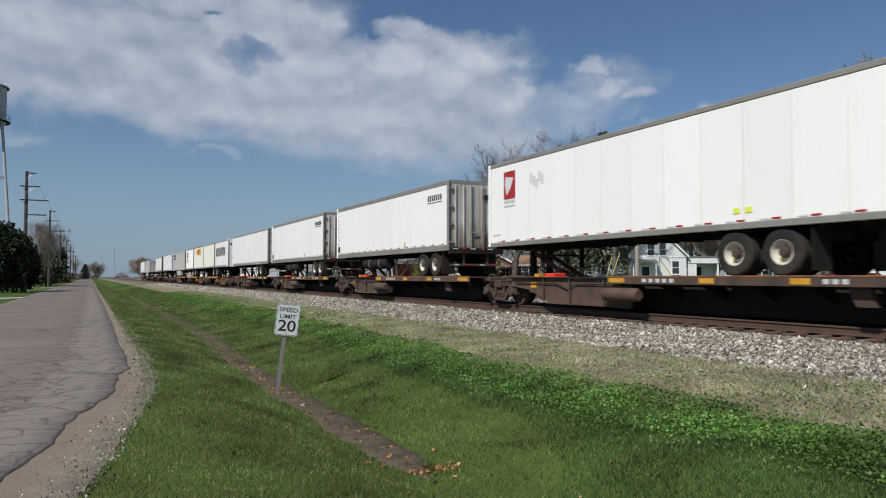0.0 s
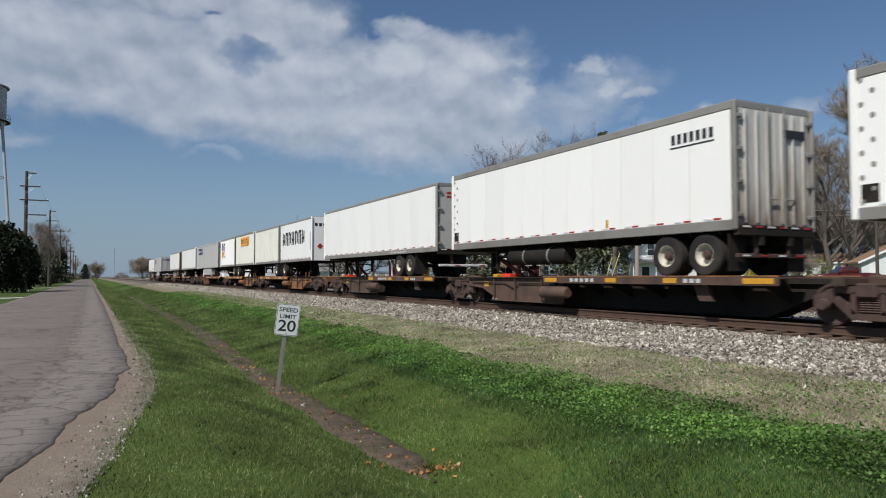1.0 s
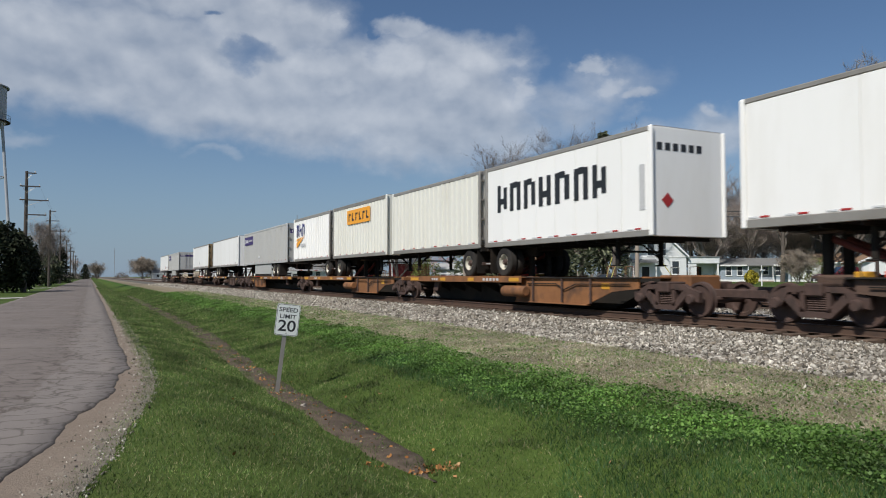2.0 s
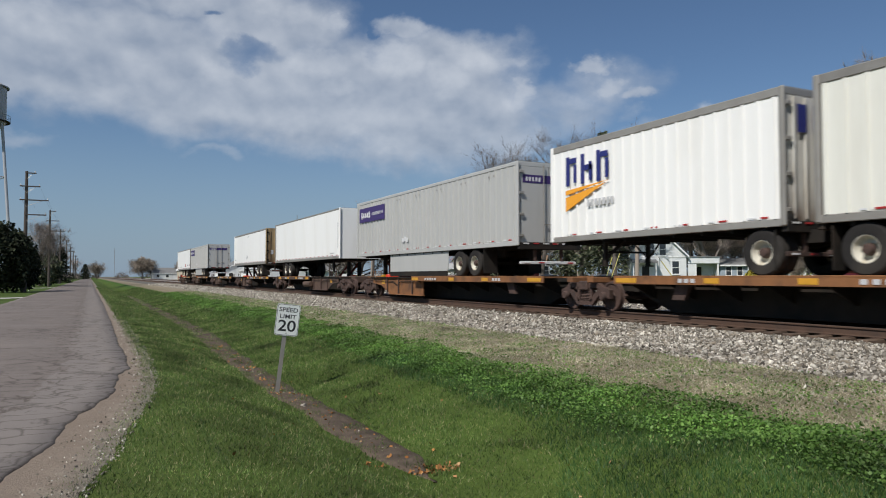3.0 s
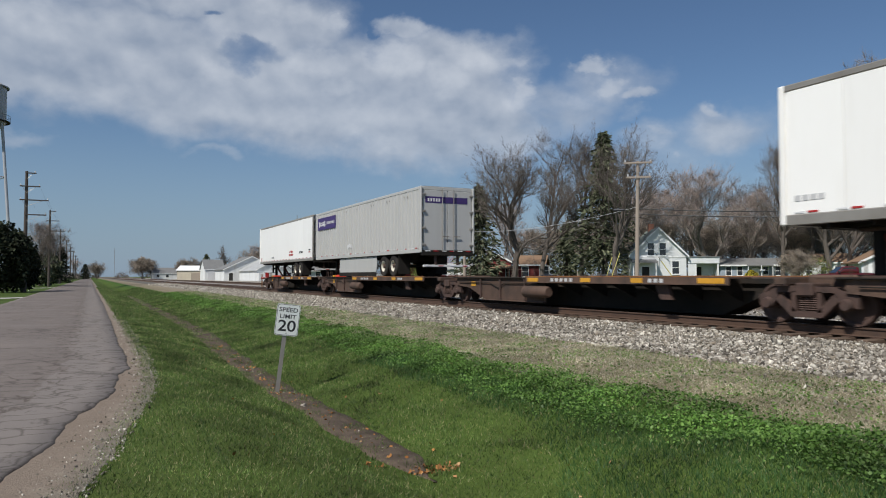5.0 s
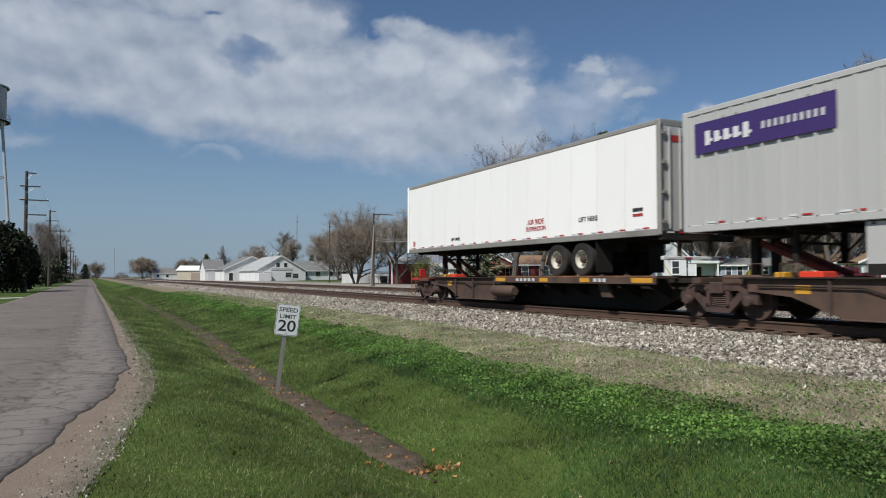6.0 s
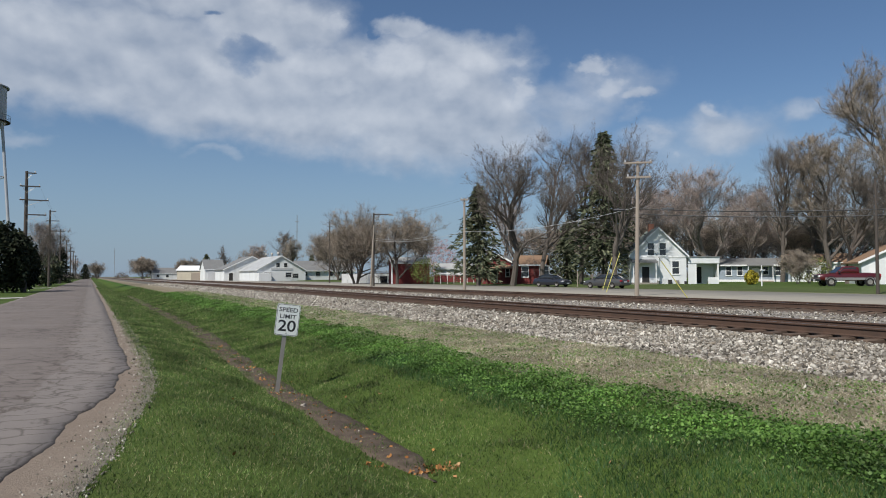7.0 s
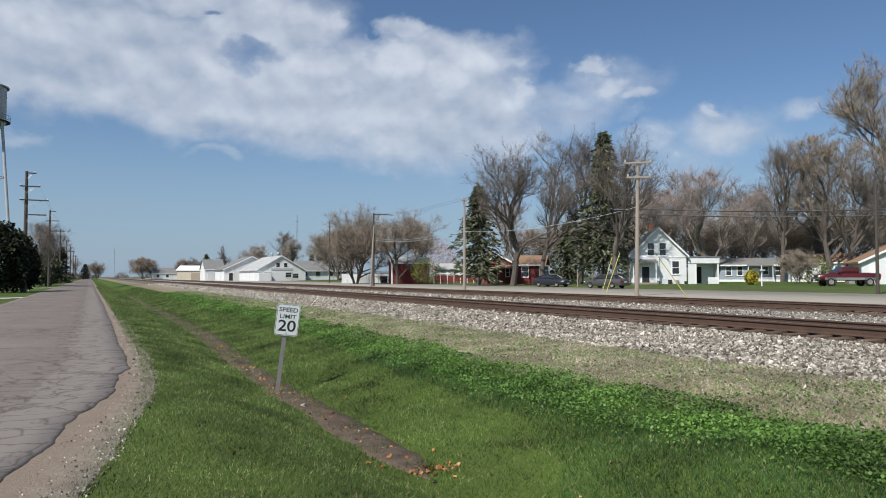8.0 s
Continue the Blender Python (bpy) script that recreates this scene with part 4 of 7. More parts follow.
    if nose_rivets:
        tk = part("fuel_tank", Shape().lathe([(h - 7.2, 0.0), (h - 7.2, 0.24), (h - 7.12, 0.29), (h - 3.98, 0.29), (h - 3.9, 0.24), (h - 3.9, 0.0)], "y", (-0.95, 0, 0.68), 18), M_BLACK, t, "dark cylindrical tank under the floor", smooth=True)
        part("tank_end", Shape().lathe([(h - 3.895, 0.0), (h - 3.895, 0.23), (h - 3.87, 0.22), (h - 3.86, 0.0)], "y", (-0.95, 0, 0.68), 18), M_PALE, tk, "pale tank end")
        part("tank_strap", Shape().lathe([(h - 5.0, 0.30), (h - 4.92, 0.30)], "y", (-0.95, 0, 0.68), 18).lathe([(h - 6.4, 0.30), (h - 6.32, 0.30)], "y", (-0.95, 0, 0.68), 18), M_ALU, tk)
    if marks:
        marks(t, h, z0, z1, W, s)
    runs(t, (near + far) / 2, DECK)
    return t


def bars(t, x, y0, y1, zc, height, mat, count, name="logo_bar", gap=0.3):
    """A line of writing as plain upright bars, from y0 to y1."""
    w = (y1 - y0) / count
    for i in range(count):
        block(t, name, x, y0 + w * (i + 0.5), zc, abs(w) * (1 - gap), height, mat)


# y grows away from the camera, so writing on this side starts at the far end
def marks_red_logo(t, h, z0, z1, W, s):
    x = -W - 0.022
    block(t, "logo_panel", x, h - 1.35, z1 - 0.85, 0.72, 0.95, M_RED, "red square logo panel")
    t2 = Shape().prism([(h - 1.62, z1 - 0.62), (h - 1.12, z1 - 0.55), (h - 1.08, z1 - 0.85), (h - 1.2, z1 - 1.2), (h - 1.45, z1 - 0.95)], "x", x - 0.014, x - 0.007)
    part("logo_shape", t2, M_PALE, t, "white shape on the logo")
    bars(t, x, h - 1.0, h - 1.7, z1 - 1.42, 0.10, M_FADED, 8)
    bars(t, x, h - 1.0, h - 1.7, z1 - 1.57, 0.07, M_FADED, 9)
    for k in range(5):
        block(t, "worn_patch", x + 0.004, h - 2.7 - 0.16 * k, z1 - 0.75 - 0.12 * (k % 3), 0.15, 0.3, M_PALE, "worn grey remains of a sign")
    for k in range(2):
        block(t, "sticker", x, -h + 5.2 - 0.33 * k, z0 + 0.42, 0.18, 0.13, M_LIME, "lime sticker")
    bars(t, x, h - 0.25, h - 0.75, z0 + 0.42, 0.05, M_FADED, 7)


def marks_grey_name(t, h, z0, z1, W, s):
    x = -W - 0.022
    bars(t, x, -h + 1.95, -h + 0.55, z1 - 0.62, 0.24, M_INK, 7, gap=0.42)
    block(t, "underline", x, -h + 1.25, z1 - 0.82, 1.4, 0.03, M_INK)
    for k in range(12):
        block(t, "marking_bar", -W + 0.18, -h - 0.004, z1 - 0.35 - k * 0.15, 0.012, 0.1, M_INK)
    part("marking_bar", Shape().box(0.25, 1.0, -h - 0.056, -h - 0.052, z1 - 0.75, z1 - 0.55), M_INK, t)
    block(t, "orange_tag", x, -h + 4.4, z0 + 0.42, 0.1, 0.22, M_YELLOW, "small amber tag")


def marks_red_tail(t, h, z0, z1, W, s):
    for k in range(2):
        part("tail_marking", Shape().box(-0.85, -0.15, -h - 0.006, -h - 0.001, z1 - 0.62 + 0.16 * k, z1 - 0.52 + 0.16 * k), M_RED, t, "red bar on the rear door")
    for k in range(7):
        block(t, "vent_slot", -W - 0.04, -h + 4.9 - k * 0.28, z0 + 0.09, 0.16, 0.07, M_PALE)


def marks_black_name(t, h, z0, z1, W, s):
    x = -W - 0.024
    y = h - 0.75
    for k, w in enumerate((0.62, 0.66, 0.66, 0.66, 0.74, 0.66, 0.6)):
        w *= 1.33
        block(t, "logo_bar", x, y - w * 0.2, z1 - 1.2, w * 0.25, 0.95, M_INK)
        block(t, "logo_bar", x, y - w * 0.7, z1 - 1.2, w * 0.25, 0.95 if k % 2 else 0.75, M_INK)
        block(t, "logo_bar", x, y - w * 0.45, z1 - (0.8 if k % 3 else 1.3), w * 0.3, 0.2, M_INK)
        y -= w
    for k in range(6):
        part("tail_bar", Shape().box(-1.1 + k * 0.28, -0.92 + k * 0.28, -h - 0.008, -h - 0.001, z1 - 0.62, z1 - 0.42), M_INK, t)
    part("warning_diamond", Shape().prism([(-0.75, z0 + 0.75), (-0.55, z0 + 0.95), (-0.75, z0 + 1.15), (-0.95, z0 + 0.95)], "y", -h - 0.012, -h - 0.002), M_RED, t, "red diamond placard")
    block(t, "door_slot", x, -h + 0.32, z0 + 1.3, 0.2, 1.2, M_FADED)


def marks_amber(t, h, z0, z1, W, s):
    x = -W - 0.062
    block(t, "sign_panel", x, -h + 4.0, z1 - 0.75, 3.6, 0.78, M_ORANGE_SIGN, "amber sign panel")
    for k in range(6):
        yy = -h + 5.45 - 0.56 * k
        block(t, "logo_bar", x - 0.012, yy, z1 - 0.75, 0.11, 0.42, M_INK)
        block(t, "logo_bar", x - 0.012, yy - 0.16, z1 - (0.92 if k % 2 else 0.60), 0.22, 0.09, M_INK)


def marks_blue_orange(t, h, z0, z1, W, s):
    x = -W - 0.062
    for k in range(3):
        yy = h - 0.85 - k * 0.72
        block(t, "logo_bar", x, yy, z1 - 0.85, 0.17, 0.88, M_NAVY)
        block(t, "logo_bar", x, yy - 0.26, z1 - 0.55 - 0.28 * (k % 2), 0.32, 0.16, M_NAVY)
        block(t, "logo_bar", x, yy - 0.36, z1 - 0.95, 0.14, 0.55, M_NAVY)
    part("logo_stripe", Shape().prism([(h - 0.75, z1 - 1.42), (h - 2.75, z1 - 1.30), (h - 0.75, z1 - 1.56)], "x", x - 0.005, x + 0.005), M_ORANGE_SIGN, t, "orange swoosh")
    part("logo_stripe", Shape().prism([(h - 0.75, z1 - 1.64), (h - 2.6, z1 - 1.36), (h - 0.75, z1 - 2.05)], "x", x - 0.005, x + 0.005), M_ORANGE_SIGN, t, "orange swoosh")
    bars(t, x, h - 1.75, h - 2.95, z1 - 1.88, 0.2, M_FADED, 7)
    for k in range(3):
        part("tail_bar", Shape().box(-0.9 + k * 0.5, -0.62 + k * 0.5, -h - 0.06, -h - 0.052, z1 - 0.95, z1 - 0.35), M_NAVY, t)


def marks_purple(t, h, z0, z1, W, s):
    x = -W - 0.062
    block(t, "sign_panel", x, h - 2.15, z1 - 0.72, 3.6, 0.74, M_PURPLE, "purple sign panel")
    for k in range(5):
        block(t, "logo_bar", x - 0.012, h - 0.75 - 0.27 * k, z1 - 0.74, 0.15, 0.34 if k % 4 == 0 else 0.25, M_PALE)
        block(t, "logo_bar", x - 0.012, h - 0.86 - 0.27 * k, z1 - 0.80, 0.08, 0.07, M_PALE)
    bars(t, x - 0.012, h - 2.2, h - 3.75, z1 - 0.72, 0.16, M_FADED, 10, gap=0.5)
    part("tail_panel", Shape().box(-1.1, 1.0, -h - 0.009, -h - 0.001, z1 - 0.72, z1 - 0.44), M_PURPLE, t, "purple panel on the rear doors")
    for k in range(5):
        part("tail_bar", Shape().box(-0.98 + k * 0.13, -0.90 + k * 0.13, -h - 0.014, -h - 0.006, z1 - 0.66, z1 - 0.52), M_PALE, t)
    yy = h - 1.2
    for k in range(7):
        for j in (0, 0.36):
            block(t, "vent_cap", x, yy - j, z1 - 0.34, 0.07, 0.07, M_ALU)
        yy -= 2.15
    for k in range(3):
        block(t, "worn_patch", x + 0.01, h - 6.2 - 0.24 * k, z0 + 0.62 + 0.05 * (k % 2), 0.2, 0.2, M_PALE, "pale round worn patch")


def marks_numbers(t, h, z0, z1, W, s):
    for k in range(10):
        block(t, "marking_bar", -W - 0.022, -h + 0.35, z1 - 0.9 - k * 0.15, 0.10, 0.10, M_FADED)
    for k in range(2):
        part("tail_marking", Shape().box(0.1, 0.62, -h - 0.012, -h - 0.002, z1 - 0.95 + 0.08 * k, z1 - 0.90 + 0.08 * k), M_RED if k else M_INK, t)
    part("tail_box", Shape().slab(-0.1, 0.12, -h - 0.06, -h + 0.01, z0 + 0.4, z0 + 0.72, 0.02), M_INK, t)
    bars(t, -W - 0.022, -h + 1.9, -h + 1.0, z0 + 0.34, 0.08, M_FADED, 6)


def marks_worn(t, h, z0, z1, W, s):
    x = -W - 0.02
    bars(t, x, h - 0.25, h - 0.95, z0 + 0.55, 0.12, M_FADED, 4, gap=0.2)
    for k in range(6):
        block(t, "worn_patch", x + 0.004, 1.2 - 0.13 * k, z0 + 0.6 + 0.1 * (k % 3), 0.1, 0.22, M_FADED, "worn remains of a marking")
    bars(t, x, 0.7, 0.1, z1 - 0.35, 0.08, M_FADED, 4)
    part("door_marking", Shape().box(-1.0, -0.72, -h - 0.012, -h - 0.002, z0 + 0.8, z0 + 1.15), M_FADED, t)
    part("door_marking", Shape().box(0.5, 0.85, -h - 0.062, -h - 0.052, z0 + 0.7, z0 + 1.2), M_FADED, t)


def marks_lift(t, h, z0, z1, W, s):
    x = -W - 0.022
    lettering(t, "AIR RIDE", 0.24, M_RED, x, -h + 5.6, z0 + 0.72)
    lettering(t, "SUSPENSION", 0.20, M_RED, x, -h + 5.6, z0 + 0.50)
    lettering(t, "LIFT HERE", 0.20, M_INK, x, -h + 2.9, z0 + 0.62)
    lettering(t, "LIFT HERE", 0.17, M_INK, x, h - 4.6, z0 + 0.42)
    bars(t, x, -h + 1.0, -h + 0.6, z0 + 0.72, 0.09, M_INK, 3, gap=0.1)
    bars(t, x, -h + 1.0, -h + 0.6, z0 + 0.58, 0.07, M_RED, 3, gap=0.1)
    bars(t, x, h - 0.5, h - 0.75, z0 + 0.4, 0.22, M_RED, 2, gap=0.4)
    part("tail_marking", Shape().box(-0.95, -0.3, -h - 0.012, -h - 0.002, z1 - 0.55, z1 - 0.38), M_RED, t, "red bar on the rear door")


trailer(6.1, 22.25, "long white semi-trailer with a red logo panel", marks=marks_red_logo, bottom_rail=0.15, axle_at=4.1, top=4.01)
trailer(25.6, 39.85, "white semi-trailer with dirty ribbed grey rear doors", marks=marks_grey_name, nose_rivets=True, top_rail=0.2, bottom_rail=0.24, axle_at=1.35)
trailer(42.65, 56.45, "white semi-trailer with dirty grey rear doors", marks=marks_grey_name, nose_rivets=True, top_rail=0.2, bottom_rail=0.24, axle_at=0.95, top=4.0)
trailer(57.95, 73.7, "long white semi-trailer with pale grey rear doors", door=M_GREY, door_ribs=False, marks=marks_red_tail, top_rail=0.12, seams=2.4, bottom_rail=0.2, axle_at=2.95)
trailer(76.6, 85.1, "short white trailer with heavy black writing", wall=M_WHITE, door=M_WHITE, rear_near=False, tandem=False, marks=marks_black_name, seams=1.0, axle_at=1.1)
trailer(85.6, 94.0, "short cream trailer with ribbed sides", wall=M_CREAM, corrugated=0.42, tandem=False)
trailer(94.85, 103.2, "short cream ribbed trailer with an amber sign", wall=M_CREAM, corrugated=0.42, rear_near=False, tandem=False, marks=marks_amber, top_rail=0.2, axle_at=0.9, top=4.02)
trailer(104.0, 112.25, "short white ribbed trailer with a blue and orange logo", wall=M_WHITE, corrugated=0.40, door=M_DOOR, tandem=False, marks=marks_blue_orange, top_rail=0.2, axle_at=0.6, top=4.01)
trailer(114.3, 130.25, "long grey corrugated trailer with a purple sign and side skirt", wall=M_GREY, door=M_GREY, corrugated=0.42, door_ribs=False, skirt=True, marks=marks_purple, rail_mat=M_GREY, axle_at=3.1)
trailer(133.4, 149.2, "long plain white trailer with a plain nose wall", wall=M_WHITE, door=M_WHITE, rear_near=False, door_ribs=False, marks=marks_numbers, seams=2.4, top_rail=0.1, axle_at=3.0, top=4.0)
trailer(152.55, 166.6, "white panelled trailer with rusty brown rear doors", door=M_DOOR_RUST, marks=marks_worn, seams=1.22, top_rail=0.14, bottom_rail=0.22, axle_at=2.1, top=3.98)
trailer(184.75, 200.6, "long grey corrugated trailer with a purple sign on its doors", wall=M_GREY, door=M_GREY, corrugated=0.42, door_ribs=False, skirt=True, marks=marks_purple, rail_mat=M_GREY, axle_at=3.3, top=3.98)
trailer(201.5, 217.35, "long white panelled trailer at the end of the train", door=M_GREY, marks=marks_lift, seams=1.22, top_rail=0.13, axle_at=3.3, top=4.03)

WHEEL = Shape().lathe([(-0.07, 0.0), (-0.07, 0.1), (-0.03, 0.14), (-0.03, 0.33), (-0.065, 0.37), (-0.065, 0.42), (0.05, 0.425), (0.07, 0.445), (0.07, 0.37), (0.0, 0.33), (0.0, 0.14), (0.04, 0.1), (0.04, 0.0)], "x", sides=28).mesh("wheel", M_TRUCK, smooth=True)
FRAME = Shape()
for x0, x1 in ((-0.07, 0.07),):
    # arched side frame: a top bar, two sloping legs and a lower sill round two windows
    FRAME.prism([(-1.12, 0.36), (-0.75, 0.44), (-0.62, 0.66), (0.62, 0.66), (0.75, 0.44), (1.12, 0.36), (1.14, 0.60), (0.80, 0.70), (0.62, 0.80), (-0.62, 0.80), (-0.80, 0.70), (-1.14, 0.60)], "x", x0, x1)
    FRAME.prism([(-0.72, 0.50), (-0.60, 0.62), (-0.24, 0.28), (0.24, 0.28), (0.60, 0.62), (0.72, 0.50), (0.34, 0.15), (-0.34, 0.15)], "x", x0, x1)
    FRAME.prism([(-0.34, 0.26), (-0.24, 0.26), (-0.24, 0.68), (-0.34, 0.68)], "x", x0, x1).prism([(0.24, 0.26), (0.34, 0.26), (0.34, 0.68), (0.24, 0.68)], "x", x0, x1)
FRAME = FRAME.mesh("side_frame", M_TRUCK)
SPRING = Shape()
SPRING.lathe([(0.29 + k * 0.0225, 0.085 if k % 2 else 0.06) for k in range(15)], "z", (0, 0, 0), 10)
SPRING = SPRING.mesh("spring", M_TRUCK, smooth=True)
CAP = Shape().lathe([(0.0, 0.0), (0.0, 0.10), (0.05, 0.13), (0.10, 0.13)], "x", sides=12).mesh("bearing_cap", M_TRUCK, smooth=True)


def bogie(y0):
    t = thing("railcar_bogie", "grimy brown two-axle freight bogie", "bogie", "bogies of the train")
    for x in (-1, 1):
        part("side_frame", FRAME, None, t, at=pose(x, 0, 0))
    part("bolster", Shape().slab(-1.15, 1.15, -0.2, 0.2, 0.58, 0.86, 0.03), M_TRUCK, t)
    for ya in (-0.89, 0.89):
        part("axle", Shape().tube([(-0.95, ya, 0.42), (0.95, ya, 0.42)], 0.08, 8), M_TRUCK, t)
        for x in (-1, 1):
            w = part("wheel", WHEEL, None, t, "steel rail wheel", at=pose(x * 0.75, ya, 0.424, 0, 0, 0 if x < 0 else 180))
            part("bearing_cap", CAP, None, w, at=pose(-0.42, 0, 0))
    for x in (-1, 1):
        for dy in (-0.13, 0.0, 0.13):
            part("spring", SPRING, None, t, at=pose(x * 1.0, dy, 0))
    runs(t, y0, RAIL_TOP)


def platform(b0, b1, kind, hitch, last=False):
    """One platform of an articulated spine car between two bogies, standing over them; z from the rail head."""
    mat = M_ORANGE if kind == "orange" else M_BROWN
    flip = hitch is not None and hitch < (b0 + b1) / 2
    mid, h = (b0 + b1) / 2, (b1 - b0) / 2
    t = thing("spine_car_platform", ("rusty orange" if kind == "orange" else "dull brown") + " articulated spine car platform", "flat wagon", "platforms of the train")
    d = DECK - RAIL_TOP
    part("centre_sill", Shape().prism([(-h + 0.2, 0.62), (-h + 1.6, 0.55), (-h + 2.8, 0.05), (h - 2.8, 0.05), (h - 1.6, 0.55), (h - 0.2, 0.62), (h - 0.2, d - 0.16), (-h + 0.2, d - 0.16)], "x", -0.36, 0.36), M_BLACK, t, "dark deep steel centre sill")
    for side in (-1, 1):
        # wheel runway over the plain end, with an upright edge and a rubbed rusty lip
        ya, yb = -h + 1.7, h - 6.3
        part("runway", Shape().slab(side * 0.98 - 0.36, side * 0.98 + 0.36, ya, yb, d - 0.05, d, 0.01), mat, t)
        part("runway_edge", Shape().slab(side * 1.36 - 0.03, side * 1.36 + 0.03, ya, yb, d - 0.20, d - 0.012, 0.008), mat, t, "painted side sill")
        part("runway_lip", Shape().slab(side * 1.36 - 0.035, side * 1.36 + 0.035, ya, yb, d - 0.010, d + 0.025, 0.008), M_ORANGE, t, "rubbed rusty lip")
        for y, w in ((ya + 0.5, 0.8), (ya + (yb - ya) * 0.36, 0.45), (ya + (yb - ya) * 0.62, 0.45), (yb - 0.42, 0.62)):
            part("reflector_strip", Shape().slab(side * 1.395 - 0.006, side * 1.395 + 0.006, y - w / 2, y + w / 2, d - 0.16, d - 0.035, 0.003), M_YELLOW, t, "amber reflector")
        for k in range(5):
            block(t, "marking_bar", side * 1.397, yb - 1.5 - 0.24 * k, d - 0.10, 0.14, 0.10, M_FADED)
        for k in range(3):
            block(t, "marking_bar", side * 1.397, ya + (yb - ya) * 0.30 - 0.2 * k, d - 0.10, 0.13, 0.10, M_FADED)
        for k in range(7):
            y = ya + 0.5 + k * (yb - ya - 0.9) / 6
            part("gusset", Shape().prism([(side * 0.36, d - 0.05), (side * 1.33, d - 0.05), (side * 1.33, d - 0.17), (side * 0.36, d - 0.60)], "y", y - 0.02, y + 0.02), M_BLACK, t)
        part("support_bracket", Shape().prism([(ya + 2.1, d - 0.20), (ya + 2.55, d - 0.20), (ya + 2.35, d - 0.58), (ya + 1.95, d - 0.58)], "x", side * 1.12 - 0.06, side * 1.12 + 0.06), M_TRUCK, t)
        # deep painted side plate of the hitch end, tapering up to the bogie
        part("side_plate", Shape().prism([(h - 7.0, 0.17), (h - 3.1, 0.17), (h - 2.0, 0.56), (h - 0.9, 0.66), (h - 0.9, d - 0.06), (h - 7.0, d - 0.06)], "x", side * 1.10 - 0.02, side * 1.10 + 0.02), mat, t, "deep painted side plate")
        part("top_flange", Shape().slab(side * 1.10 - 0.12, side * 1.10 + 0.10, h - 6.3, h - 0.75, d - 0.055, d - 0.015, 0.01), M_BLACK, t)
        part("bottom_flange", Shape().slab(side * 1.10 - 0.10, side * 1.10 + 0.07, h - 7.0, h - 3.1, 0.13, 0.168, 0.01), mat, t)
        for y in (h - 5.9, h - 4.3, h - 2.9):
            part("stiffener", Shape().slab(side * 1.16 - 0.035, side * 1.16 + 0.035, y - 0.03, y + 0.03, 0.20, d - 0.07, 0.01), M_TRUCK, t)
        part("brake_pipe", Shape().tube([(side * 1.17, h - 6.2, d - 0.22), (side * 1.17, h - 4.6, d - 0.22), (side * 1.17, h - 4.2, d - 0.40), (side * 1.17, h - 3.6, d - 0.22), (side * 1.17, h - 1.2, d - 0.20)], 0.018, 6), M_BLACK, t, "dark brake pipe")
        part("plate_reflector", Shape().slab(side * 1.125 - 0.004, side * 1.125 + 0.004, h - 2.45, h - 2.1, d - 0.36, d - 0.18, 0.003), M_YELLOW, t, "amber reflector")
        for k in range(2):
            y = h - 2.1 + k * 0.75
            part("grab_iron", Shape().tube([(side * 1.18, y, d - 0.05), (side * 1.18, y, d + 0.28), (side * 1.18, y + 0.3, d + 0.28), (side * 1.18, y + 0.3, d - 0.05)], 0.016, 6), mat, t)
        if side > 0 or kind == "brown":
            part("air_tank", Shape().lathe([(h - 7.5, 0.0), (h - 7.5, 0.14), (h - 7.42, 0.19), (h - 6.18, 0.19), (h - 6.1, 0.14), (h - 6.1, 0.0)], "y", (side * 1.30, 0, 0.50), 14), mat, t, "painted air tank", smooth=True)
    part("deck_beam", Shape().slab(-0.45, 0.45, -h + 0.3, h - 0.3, d - 0.17, d - 0.04, 0.012), M_BLACK, t)
    part("bolster_box", Shape().slab(-0.55, 0.55, h - 0.75, h + 0.35, 0.62, d + 0.04, 0.04), mat, t)
    part("end_beam", Shape().slab(-1.25, 1.25, -h + 0.35, -h + 0.62, d - 0.17, d - 0.02, 0.015), mat, t)
    part("walkway", Shape().slab(-1.2, 1.2, h - 0.72, h - 0.3, d - 0.05, d, 0.01), mat, t, "steel tread over the coupling")
    if hitch is not None:
        y = abs(hitch - mid)
        for x in (-0.34, 0.34):
            part("hitch_post", Shape().slab(x - 0.09, x + 0.09, y - 0.10, y + 0.10, d - 0.05, d + 0.92, 0.02), M_BLACK, t, "trailer hitch post")
        part("hitch_head", Shape().slab(-0.5, 0.5, y - 0.45, y + 0.35, d + 0.9, d + 0.985, 0.03), M_TRUCK, t)
        part("hitch_strut", Shape().tube([(-0.28, y - 0.05, d + 0.80), (-0.28, y - 1.9, d + 0.04)], 0.075, 8).tube([(0.28, y - 0.05, d + 0.80), (0.28, y - 1.9, d + 0.04)], 0.075, 8), M_HITCH, t, "dull red diagonal strut")
        part("hitch_base", Shape().slab(-0.5, 0.5, y - 2.2, y + 0.3, d - 0.035, d + 0.02, 0.01), M_TRUCK, t)
        part("hitch_pad", Shape().slab(-0.95, -0.45, y - 2.1, y - 1.55, d - 0.03, d + 0.11, 0.02), M_SCARLET, t, "bright scarlet lock box")
        part("grease_pad", Shape().slab(-0.95, -0.55, y - 1.2, y - 0.95, d - 0.03, d + 0.10, 0.02), M_YELLOW, t)
    if last:
        part("end_marker", Shape().slab(-0.95, -0.65, h + 1.0, h + 1.14, d - 0.02, d + 0.34, 0.02).slab(-1.28, 1.28, h + 0.4, h + 1.2, d - 0.16, d - 0.05, 0.02), M_RED, t, "red-orange end of train device")
        part("end_platform", Shape().slab(-1.25, 1.25, h - 0.4, h + 1.3, d - 0.2, d - 0.08, 0.02), mat, t)
        part("coupler", Shape().slab(-0.13, 0.13, h + 0.9, h + 1.9, 0.2, 0.44, 0.05), M_TRUCK, t)
